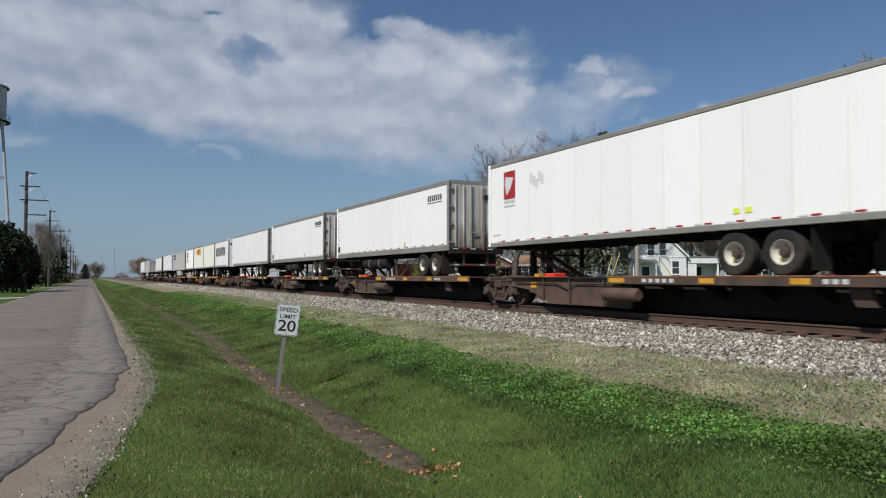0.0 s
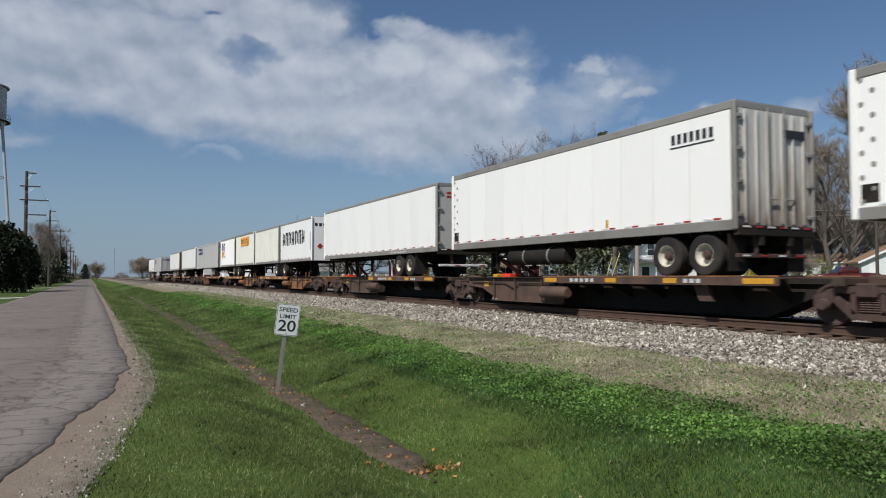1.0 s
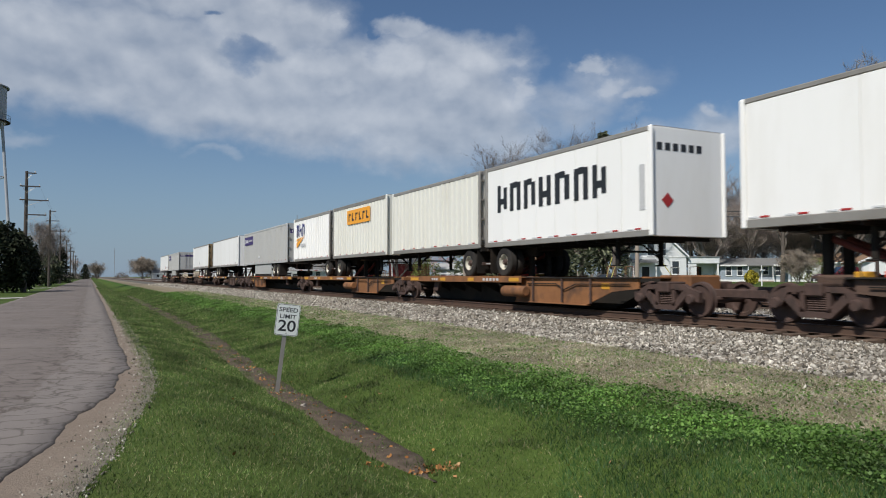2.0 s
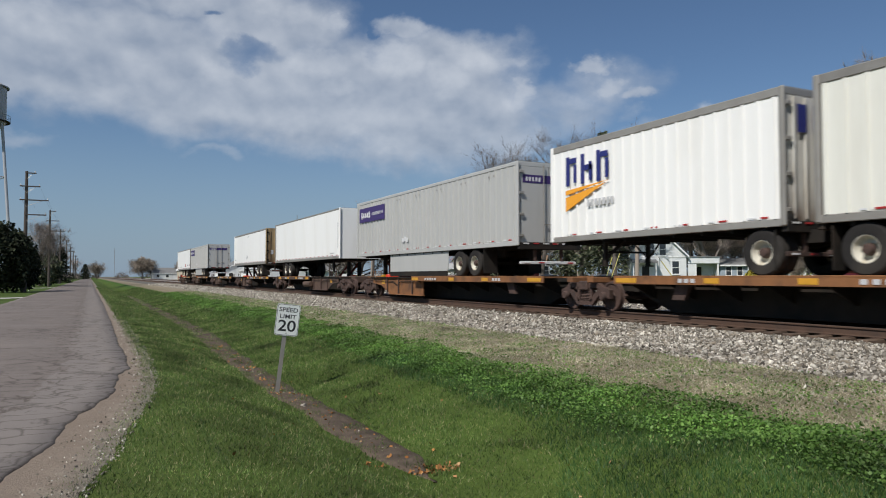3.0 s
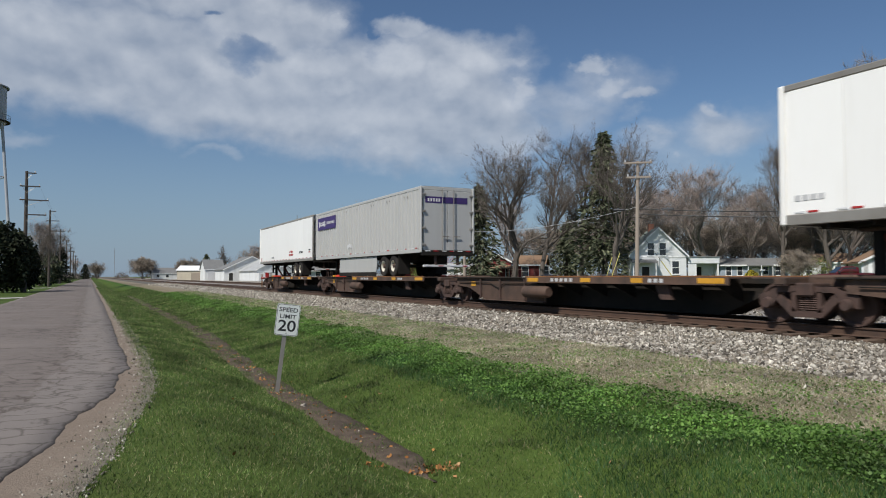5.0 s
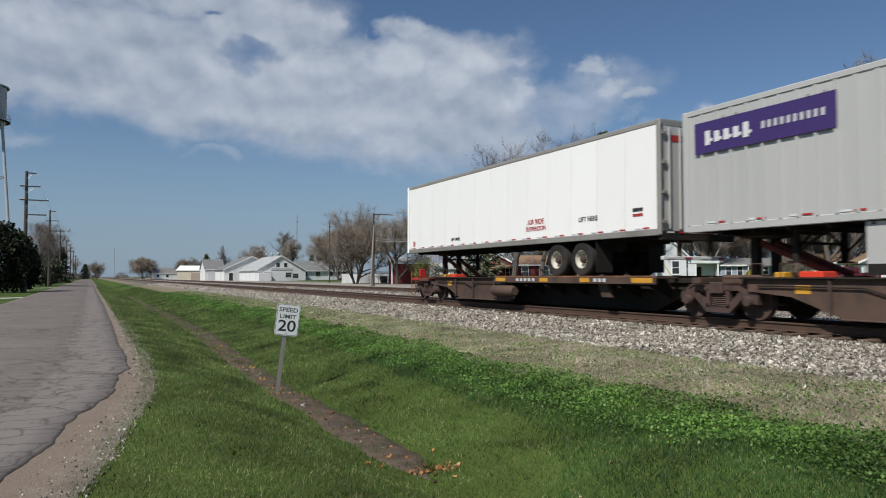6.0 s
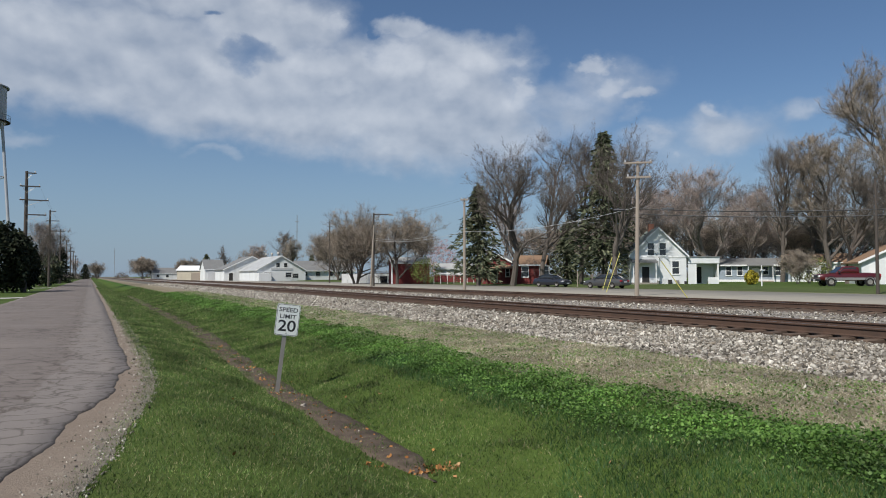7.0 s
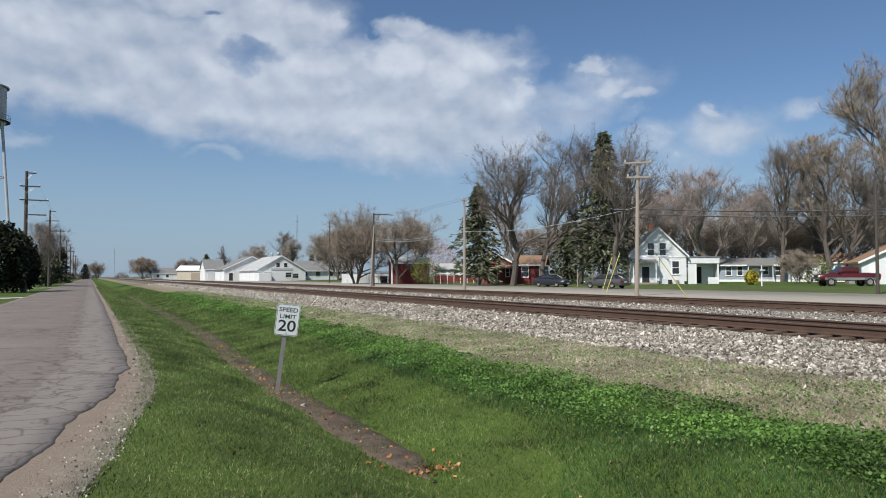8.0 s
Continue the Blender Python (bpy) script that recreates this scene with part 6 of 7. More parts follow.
tree("round", 52.77, 116.81, 10.2, 130, "round-crowned bare tree behind the red shed", 1.0)
tree("willow", 59.70, 182.65, 12.0, 80, "bare tree beside the white barns", 1.0)
tree("maple", 83.21, 90.53, 15.0, 15, "bare budding tree behind the white house")
tree("maple", 89.93, 91.66, 15.5, 75, "bare budding tree behind the white house")
tree("maple", 90.25, 83.68, 17.5, 140, "bare tree with reddish buds", 1.15)
tree("ash", 97.09, 94.81, 18.5, 60, "slender bare tree behind the white house")
tree("maple", 98.95, 84.95, 14.5, 250, "bare budding tree behind the blue house", 1.1)
tree("elm", 97.69, 76.64, 20.5, 30, "tall bare tree behind the blue house", 0.85)
tree("oak", 113.43, 94.52, 17.0, 300, "bare tree far behind the houses")
tree("giant", 95.81, 59.69, 26.5, 70, "huge bare cottonwood with fine tan twigs", 0.95)
tree("giant", 100.73, 70.66, 20.0, 200, "large bare tree with fine tan twigs", 0.9)
tree("elm", 109.36, 79.78, 21.5, 310, "bare tree behind the pickup", 1.0)
tree("oak", 83.95, 56.64, 12.5, 160, "bare tree behind the pickup", 1.0)
tree("maple", 84.59, 97.67, 14.5, 210, "bare tree behind the spruce")
tree("maple", 61.59, 103.50, 13.0, 310, "bare tree behind the red house")
tree("bush", 74.88, 56.68, 3.4, 0, "bare brown shrub beside the lawn", 0.9)
for i, (x, y, h, key) in enumerate(((68.88, 108.82, 9.0, "maple"), (76.61, 104.98, 9.5, "willow"), (77.36, 97.90, 9.0, "maple"),
                                    (87.51, 97.34, 10.0, "willow"), (96.81, 94.95, 9.5, "maple"), (100.05, 91.11, 10.0, "willow"),
                                    (106.39, 85.73, 10.0, "maple"), (113.92, 86.46, 10.0, "willow"), (118.29, 79.82, 11.0, "willow"), (118.32, 75.34, 10.0, "maple"))):
    tree(key, x, y, h, 73 * i, "bare tangled undergrowth behind the houses", 1.25)
FAR_TREES = [(22.29, 357.64, 8.6, "bush", 1.25), (39.18, 349.26, 8.0, "bush", 0.7), (45.28, 368.57, 8.5, "willow", 1.0), (57.94, 339.94, 14.0, "ash", 1.0), (64.83, 303.00, 13.5, "maple", 1.2),
             (76.03, 308.62, 19.0, "elm", 1.1), (77.20, 296.86, 14.5, "round", 1.0), (65.29, 325.12, 11.0, "willow", 0.9), (74.30, 253.61, 11.5, "maple", 1.2), (71.14, 232.83, 13.5, "round", 1.1),
             (-9.81, 340.06, 12.5, "maple", 1.2), (-5.97, 472.23, 11.0, "maple", 1.2), (5.57, 622.92, 11.0, "willow", 1.2), (-8.13, 149.29, 11.0, "maple", 1.3), (-8.51, 216.51, 12.0, "oak", 1.0), (-8.29, 127.02, 9.0, "ash", 1.2)]
for i, (x, y, h, key, wd) in enumerate(FAR_TREES):
    tree(key, x, y, h, 47 * i, "distant bare tree beyond the fields" if y > 250 else "bare tree beside the road", wd)
conifer(42.67, 302.83, 10.5, 3.6, 64, "dark distant spruce behind the barns")
conifer(67.22, 234.78, 8.5, 1.8, 65, "small dark spruce behind the long barn")
leafy_shrub("cedar_tree", -8.00, 86.65, 5.6, 7.0, 66, M_CEDAR, "dense dark cedar on the lawn beside the road", 7000, 0.22)
leafy_shrub("cedar_tree", -6.65, 90.45, 3.4, 5.2, 67, M_CEDAR, "dark cedar beside a utility pole", 3600, 0.2)
leafy_shrub("juniper", -7.40, 142.22, 6.4, 5.6, 68, M_NEEDLE, "dark green round juniper beside the road", 5000, 0.25)
conifer(-6.75, 215.64, 9.5, 3.0, 69, "dark juniper beside the road", M_CEDAR, bare=0.0, droop=0.1, name="cedar_tree")
conifer(-2.39, 470.45, 9.0, 4.0, 70, "dark distant evergreen beside the road", M_CEDAR, bare=0.0, droop=0.1, name="cedar_tree")
leafy_shrub("forsythia", 66.65, 56.29, 1.5, 1.6, 71, M_FORSYTHIA, "yellow flowering forsythia on the lawn")
leafy_shrub("budding_shrub", 48.98, 105.29, 5.2, 4.2, 72, M_SPROUT, "yellow-green budding shrub beside the red shed", 2200, 0.10)
leafy_shrub("budding_shrub", 83.32, 61.43, 5.5, 3.6, 73, M_SPROUT, "pale green budding shrub behind the pickup", 2000, 0.10)
leafy_shrub("blossom_tree", 62.10, 125.59, 6.5, 8.0, 74, M_BLOSSOM, "pink blossoming tree beside the spruce", 1900, 0.13)


def far_woods():
    """Leafless woods along the horizon, as fine upright strokes."""
    g = np.random.default_rng(77)
    T = []
    for k in range(260):
        az = radians(g.uniform(-8, 62))
        if 0.5 < math.degrees(az) < 4 and g.random() < 0.75:
            continue
        d = g.uniform(520, 900)
        cx, cy = d * math.sin(az), d * math.cos(az)
        h = g.uniform(5, 11) * (1.0 if az > radians(6) else 0.8)
        n = 260
        ang, rr = g.uniform(0, 6.28, n), g.uniform(0, 1, n) ** 0.5
        wd = h * g.uniform(0.5, 1.1)
        x, y = cx + wd * rr * np.cos(ang), cy + wd * rr * np.sin(ang)
        z0 = h * g.uniform(0.05, 0.75, n) * np.sqrt(np.maximum(0.05, 1 - rr ** 2))
        l = g.uniform(0.8, 2.2, n)
        dx = g.normal(0, 0.6, n)
        w = 0.12
        T.append(np.stack([np.stack([x - w, y, z0], -1), np.stack([x + w, y, z0], -1), np.stack([x + dx, y + dx, z0 + l], -1)], 1))
    soup("far_woods", np.concatenate(T), 3, M_TWIG, "hazy leafless woods along the horizon", "woods")


far_woods()


# ---- buildings ----
def clapboard(name, colour, pitch):
    m = material(name, colour, 0.6, vary=0.05, scale=1.5, stain=tuple(c * 0.8 for c in colour), stain_scale=0.7, stain_amount=0.5)
    N, L = m.node_tree.nodes, m.node_tree.links
    co = N.new("ShaderNodeTexCoord")
    wv = N.new("ShaderNodeTexWave")
    wv.bands_direction, wv.wave_profile = "Z", "SAW"
    wv.inputs["Scale"].default_value = 0.314 / pitch
    L.new(co.outputs["Object"], wv.inputs["Vector"])
    bp = N.new("ShaderNodeBump")
    bp.inputs["Strength"].default_value, bp.inputs["Distance"].default_value = 0.5, 0.03
    L.new(wv.outputs[0], bp.inputs["Height"])
    L.new(bp.outputs[0], N["Principled BSDF"].inputs["Normal"])
    return m


M_SIDING = clapboard("white_siding", (0.74, 0.75, 0.74), 0.14)
M_BARN = material("white_barn_boards", (0.70, 0.71, 0.70), 0.7, vary=0.08, scale=1.2, stain=(0.50, 0.49, 0.45), stain_scale=0.5, stain_amount=0.5, stretch=(1, 1, 0.3))
M_REDWALL = material("red_boards", (0.17, 0.030, 0.028), 0.75, vary=0.15, scale=2, stain=(0.11, 0.028, 0.026), stain_scale=0.8, stain_amount=0.6, stretch=(1, 1, 0.3))
M_BLUEWALL = clapboard("blue_grey_siding", (0.30, 0.35, 0.40), 0.14)
M_BEIGE = material("beige_metal_wall", (0.52, 0.46, 0.36), 0.6, vary=0.08, scale=1.5, stain=(0.40, 0.34, 0.26), stain_amount=0.4)
# darker than the beige wall: shade inside an open bay, put into the colour
M_TAN_SHADED = material("tan_shaded_wall", (0.30, 0.25, 0.20), 0.7, vary=0.1, scale=1.5)
M_ROOF_GREY = material("grey_shingles", (0.17, 0.17, 0.165), 0.9, vary=0.2, scale=5, stain=(0.24, 0.24, 0.23), stain_scale=0.6, stain_amount=0.5, bump=0.4, bump_scale=8)
M_ROOF_PALE = material("pale_metal_roof", (0.50, 0.50, 0.48), 0.45, 0.2, vary=0.12, scale=2, stain=(0.33, 0.31, 0.28), stain_scale=0.6, stain_amount=0.6, stretch=(1, 0.3, 1))
M_ROOF_BROWN = material("brown_shingles", (0.24, 0.15, 0.09), 0.9, vary=0.2, scale=5, stain=(0.15, 0.10, 0.07), stain_scale=0.8, stain_amount=0.5, bump=0.4, bump_scale=8)
M_ROOF_GREEN = material("green_grey_shingles", (0.19, 0.21, 0.18), 0.9, vary=0.2, scale=5, stain=(0.12, 0.13, 0.11), stain_scale=0.8, stain_amount=0.5)
M_TRIM = material("white_trim", (0.78, 0.78, 0.76), 0.5, vary=0.04, scale=4)
M_GLASS = material("window_glass", (0.035, 0.04, 0.045), 0.08, vary=0.2, scale=3, spec=0.8)
M_DARKDOOR = material("dark_doorway", (0.03, 0.028, 0.026), 0.8, vary=0.3, scale=3)
M_BRICK = material("chimney_brick", (0.26, 0.12, 0.08), 0.9, vary=0.25, scale=9)
M_WOOD = material("weathered_pole", (0.32, 0.27, 0.22), 0.9, vary=0.2, scale=6, stain=(0.20, 0.16, 0.13), stain_scale=1.0, stain_amount=0.6, stretch=(1, 1, 0.1))
M_WOOD_DARK = material("creosote_pole", (0.075, 0.062, 0.052), 0.9, vary=0.25, scale=6, stretch=(1, 1, 0.1))
M_PORCELAIN = material("insulator", (0.45, 0.46, 0.47), 0.3, vary=0.1)
M_WIRE = material("wire", (0.06, 0.06, 0.06), 0.6, vary=0.1)
M_GUARD = material("yellow_guy_guard", (0.56, 0.50, 0.14), 0.5, vary=0.1)


def window(parent, x, z, w, h, y=0.0, name="window"):
    """A sash window on a wall that faces local -y."""
    o = part(name, Shape().slab(x - w / 2 - 0.10, x - w / 2, y - 0.05, y + 0.02, z - h / 2 - 0.1, z + h / 2 + 0.12, 0.01).slab(x + w / 2, x + w / 2 + 0.10, y - 0.05, y + 0.02, z - h / 2 - 0.1, z + h / 2 + 0.12, 0.01).slab(x - w / 2, x + w / 2, y - 0.05, y + 0.02, z + h / 2, z + h / 2 + 0.12, 0.01).slab(x - w / 2 - 0.14, x + w / 2 + 0.14, y - 0.09, y + 0.02, z - h / 2 - 0.14, z - h / 2, 0.01), M_TRIM, parent, "white window frame")
    part("pane", Shape().box(x - w / 2, x + w / 2, y - 0.012, y - 0.004, z - h / 2, z + h / 2), M_GLASS, o)
    part("sash_bar", Shape().slab(x - w / 2, x + w / 2, y - 0.03, y - 0.013, z - 0.025, z + 0.025, 0.005), M_TRIM, o)
    return o


def door(parent, x, w, h, mat, y=0.0, z=0.1):
    o = part("door", Shape().slab(x - w / 2, x + w / 2, y - 0.04, y + 0.01, z, z + h, 0.015), mat, parent)
    part("door_frame", Shape().slab(x - w / 2 - 0.1, x - w / 2, y - 0.06, y + 0.01, z, z + h + 0.1, 0.01).slab(x + w / 2, x + w / 2 + 0.1, y - 0.06, y + 0.01, z, z + h + 0.1, 0.01).slab(x - w / 2, x + w / 2, y - 0.06, y + 0.01, z + h, z + h + 0.1, 0.01), M_TRIM, o)
    return o


def gabled(parent, w, d, eave, ridge, wall, roof, along="y", over=0.3, y0=0.0, x0=0.0):
    """Four walls with gables and a two-pitched roof with thickness. along: the way of the ridge; the front faces -y."""
    t = 0.14
    if along == "y":
        out = [(x0 - w / 2, -0.3), (x0 + w / 2, -0.3), (x0 + w / 2, eave), (x0, ridge), (x0 - w / 2, eave)]
        part("front_wall", Shape().prism(out, "y", y0, y0 + t), wall, parent)
        part("back_wall", Shape().prism(out, "y", y0 + d - t, y0 + d), wall, parent)
        for s in (-1, 1):
            part("side_wall", Shape().box(x0 + s * w / 2 - (t if s > 0 else 0), x0 + s * w / 2 + (0 if s > 0 else t), y0 + t, y0 + d - t, -0.3, eave), wall, parent)
            k = (ridge - eave) / (w / 2)
            part("roof", Shape().prism([(x0, ridge + 0.02), (x0, ridge + 0.2), (x0 + s * (w / 2 + over), eave - over * k + 0.2), (x0 + s * (w / 2 + over), eave - over * k + 0.02)], "y", y0 - over, y0 + d + over), roof, parent)
            part("bargeboard", Shape().prism([(x0, ridge - 0.06), (x0, ridge + 0.21), (x0 + s * (w / 2 + over), eave - over * k + 0.21), (x0 + s * (w / 2 + over), eave - over * k - 0.04)], "y", y0 - over - 0.03, y0 - over - 0.002), M_TRIM, parent, "white bargeboard")
    else:
        out = [(y0, -0.3), (y0 + d, -0.3), (y0 + d, eave), (y0 + d / 2, ridge), (y0, eave)]
        for s in (-1, 1):
            part("side_wall", Shape().prism(out, "x", x0 + s * w / 2 - (t if s > 0 else 0), x0 + s * w / 2 + (0 if s > 0 else t)), wall, parent)
        part("front_wall", Shape().box(x0 - w / 2 + t, x0 + w / 2 - t, y0, y0 + t, -0.3, eave), wall, parent)
        part("back_wall", Shape().box(x0 - w / 2 + t, x0 + w / 2 - t, y0 + d - t, y0 + d, -0.3, eave), wall, parent)
        k = (ridge - eave) / (d / 2)
        for a, b in ((y0 - over, y0 + d / 2), (y0 + d + over, y0 + d / 2)):
            part("roof", Shape().prism([(b, ridge + 0.02), (b, ridge + 0.2), (a, eave - over * k + 0.2), (a, eave - over * k + 0.02)], "x", x0 - w / 2 - over, x0 + w / 2 + over), roof, parent)
        part("eave_board", Shape().box(x0 - w / 2 - over, x0 + w / 2 + over, y0 - over - 0.03, y0 - over - 0.002, eave - over * k - 0.02, eave - over * k + 0.2), M_TRIM, parent, "white eave board")


def place(x, y, turn=0.0, dz=0.0):
    """Stands a building so that its front faces the camera's side of the line, turned by so many degrees."""
    return pose(x, y, float(ground_z(x, y)) + dz, 0, 0, -math.degrees(math.atan2(x, y)) + turn)


def white_house():
    h = thing("house", "white clapboard house with a steep gable and side porch", "house", at=place(63.77, 67.78, 10))
    gabled(h, 6.7, 9.5, 3.6, 6.95, M_SIDING, M_ROOF_GREEN)
    for x in (-0.95, 0.5):
        window(h, x, 4.35, 0.75, 1.5)
    window(h, 2.05, 2.05, 0.8, 1.55)
    part("belt_board", Shape().slab(-3.6, 3.6, -0.05, 0.02, 3.3, 3.48, 0.01), M_TRIM, h)
    part("porch_roof", Shape().prism([(-1.45, 2.62), (-1.45, 2.82), (0.0, 3.1), (0.0, 2.9)], "x", -3.4, -0.35), M_ROOF_GREY, h, "dark porch roof")
    for x in (-3.25, -0.55):
        part("porch_post", Shape().slab(x - 0.06, x + 0.06, -1.4, -1.28, 0.0, 2.65, 0.01), M_TRIM, h)
    part("porch_floor", Shape().slab(-3.4, -0.35, -1.45, 0.0, -0.2, 0.18, 0.02), M_CONCRETE, h)
    door(h, -1.6, 0.9, 2.05, M_DARKDOOR)
    window(h, -2.75, 1.6, 0.6, 1.4)
    part("downpipe", Shape().tube([(0.02, -0.07, 0.1), (0.02, -0.07, 6.4)], 0.05, 8), M_TRIM, h)
    ch = part("chimney", Shape().slab(-0.35, 0.35, 5.2, 5.9, 6.0, 7.9, 0.02), M_BRICK, h, "red brick chimney")
    part("flue", Shape().tube([(0.1, 5.5, 7.9), (0.1, 5.5, 8.7)], 0.07, 8), M_ALU, ch)
    # flat-roofed porch wing
    part("wing_wall", Shape().box(3.62, 4.6, 0.3, 0.45, -0.3, 3.1).box(4.6, 7.3, 2.2, 2.35, -0.3, 3.1).box(7.16, 7.3, 0.3, 2.2, 0.8, 3.1), M_SIDING, h)
    part("wing_fascia", Shape().slab(3.62, 7.4, 0.22, 3.6, 2.55, 3.35, 0.03), M_SIDING, h)
    part("wing_roof", Shape().slab(3.62, 7.5, 0.1, 3.8, 3.35, 3.46, 0.02), M_ROOF_GREY, h)
    for x in (4.55, 7.22):
        part("porch_post", Shape().slab(x - 0.08, x + 0.08, 0.28, 0.44, -0.2, 2.6, 0.01), M_TRIM, h)
    part("porch_rail", Shape().slab(6.0, 7.2, 0.3, 0.38, 0.0, 0.85, 0.01), M_SIDING, h)
    door(h, 5.2, 0.9, 2.05, M_DARKDOOR, y=2.2)
    for k, (x, s) in enumerate(((-0.1, 0.35), (1.3, 0.45), (2.2, 0.4), (3.2, 0.3), (-2.6, 0.4))):
        part("meter_box", Shape().slab(x - s / 2, x + s / 2, -0.42, -0.06, 0.0, s * 1.2, 0.03), M_DARKDOOR if k % 2 else M_ALU, h)


white_house()


def blue_house():
    h = thing("house", "low blue-grey house with white window frames", "house", at=place(95.6, 80.5, 6))
    gabled(h, 11.0, 7.0, 2.7, 3.7, M_BLUEWALL, M_ROOF_GREY, along="x", over=0.5)
    for x in (-3.6, -1.9, 3.7):
        window(h, x, 1.75, 0.75, 1.4)
    door(h, 0.4, 0.9, 2.05, M_TRIM)
    window(h, 1.9, 1.8, 0.7, 1.2)
    part("porch_roof", Shape().prism([(-1.5, 2.5), (-1.5, 2.68), (-0.1, 3.0), (-0.1, 2.8)], "x", -0.9, 2.9), M_ROOF_GREY, h)
    for x in (-0.8, 2.8):
        part("porch_post", Shape().slab(x - 0.06, x + 0.06, -1.45, -1.33, 0, 2.55, 0.01), M_TRIM, h)
    part("skirting", Shape().slab(-5.5, 5.5, -0.06, -0.005, -0.2, 0.35, 0.01), M_TRIM, h)
    part("deck", Shape().slab(-0.9, 2.9, -1.5, -0.02, -0.2, 0.2, 0.02), M_WOOD, h)


blue_house()


def white_shed_house():
    h = thing("house", "pale house hidden behind shrubs", "house", at=place(102.47, 74.27, 0))
    gabled(h, 9.0, 6, 3.0, 4.3, M_SIDING, M_ROOF_BROWN, along="x")
    for x in (-3, -1, 1, 3):
        window(h, x, 1.8, 0.8, 1.2)
    g = thing("house", "pale blue-white outbuilding beside the white house", "house", at=place(96.5, 88.0, 0))
    gabled(g, 3.6, 5, 2.9, 4.0, M_SIDING, M_ROOF_GREY)
    window(g, 0.6, 1.7, 0.7, 1.3)


white_shed_house()


def garage():
    h = thing("garage", "white gabled garage with a brown roof", "garage", at=place(82.01, 48.67, 14))
    gabled(h, 8.4, 9, 2.55, 4.6, M_SIDING, M_ROOF_BROWN, over=0.4)
    d = part("garage_door", Shape().slab(-1.4, 1.4, -0.04, 0.01, 0.0, 2.2, 0.015), M_TRIM, h)
    for k in range(4):
        part("door_panel", Shape().slab(-1.35, 1.35, -0.07, -0.042, 0.06 + k * 0.54, 0.52 + k * 0.54, 0.02), M_TRIM, d)
    part("lamp", Shape().slab(-2.6, -2.45, -0.15, 0.0, 1.9, 2.15, 0.03), M_INK, h)
    door(h, -2.9, 0.85, 2.0, M_TRIM)


garage()


def red_house():
    h = thing("house", "dark red house with a brown shingle roof", "house", at=place(57.2, 88.8, -6))
    gabled(h, 4.4, 8, 2.75, 4.1, M_REDWALL, M_ROOF_BROWN, along="x", over=0.35, x0=0.9)
    window(h, 0.35, 1.75, 0.9, 1.4)
    window(h, 3.15, 1.9, 1.3, 1.3)
    gabled(h, 5.0, 8, 2.9, 4.3, M_REDWALL, M_ROOF_GREY, over=0.3, x0=-3.9, y0=2.2)
    window(h, -2.5, 1.7, 0.5, 1.2, y=2.2)
    door(h, -4.6, 0.9, 2.0, M_DARKDOOR, y=2.2)
    part("awning", Shape().prism([(0.4, 2.2), (0.4, 2.35), (2.2, 2.8), (2.2, 2.65)], "x", -6.4, -1.5), M_ROOF_BROWN, h)
    for x in (-6.3, -4.9, -3.5):
        part("porch_post", Shape().slab(x - 0.06, x + 0.06, 0.45, 0.57, 0, 2.25, 0.01), M_REDWALL, h)
    part("vent_pipe", Shape().tube([(-2.0, 3, 4.0), (-2.0, 3, 5.3)], 0.08, 8), M_ALU, h)


red_house()


def red_shed():
    h = thing("shed", "red board shed with a pale metal roof", "shed", at=place(48.54, 109.98, 8))
    gabled(h, 6.4, 5, 3.5, 4.4, M_REDWALL, M_ROOF_PALE, along="x", over=0.25)
    part("corner_board", Shape().slab(-3.32, -3.08, -0.08, 0.05, -0.2, 3.5, 0.01), M_TRIM, h)
    part("sliding_door", Shape().slab(-2.3, 0.4, -0.07, -0.005, 0, 2.7, 0.02), M_REDWALL, h)
    f = thing("fence", "long white and red board fence beside the red shed", "fence", at=place(55.11, 104.48, 4))
    for k in range(9):
        part("post", Shape().slab(-4.4 + k * 1.1 - 0.05, -4.4 + k * 1.1 + 0.05, -0.05, 0.05, -0.2, 1.9, 0.01), M_TRIM, f)
    for k in range(8):
        part("board", Shape().slab(-4.35 + k * 1.1, -3.35 + k * 1.1, -0.02, 0.02, 0.2, 1.3, 0.01), M_REDWALL, f)
    part("rail", Shape().slab(-4.45, 4.45, -0.08, -0.055, 1.5, 1.68, 0.01), M_TRIM, f)
    w = thing("shed", "white shed behind spruces", "shed", at=place(63.05, 119.53, 0))
    gabled(w, 9.5, 5, 2.4, 3.3, M_BARN, M_ROOF_PALE, along="x")
    t = thing("wall_panel_fence", "pale board fence with a dark bin", "fence", at=place(47.02, 127.49, 2))
    for k in range(8):
        part("panel", Shape().slab(-4.6 + k * 1.16, -3.48 + k * 1.16, -0.03, 0.03, -0.1, 1.75, 0.015), M_BARN, t)
    b = thing("rubbish_bin", "black wheeled rubbish bin beside a fence", "bin", at=place(47.41, 119.48, 0))
    part("bin_body", Shape().prism([(-0.55, 0.1), (0.55, 0.1), (0.65, 1.2), (-0.65, 1.2)], "y", -0.4, 0.4), M_INK, b)
    part("lid", Shape().slab(-0.7, 0.7, -0.45, 0.45, 1.2, 1.32, 0.04), M_INK, b)


red_shed()


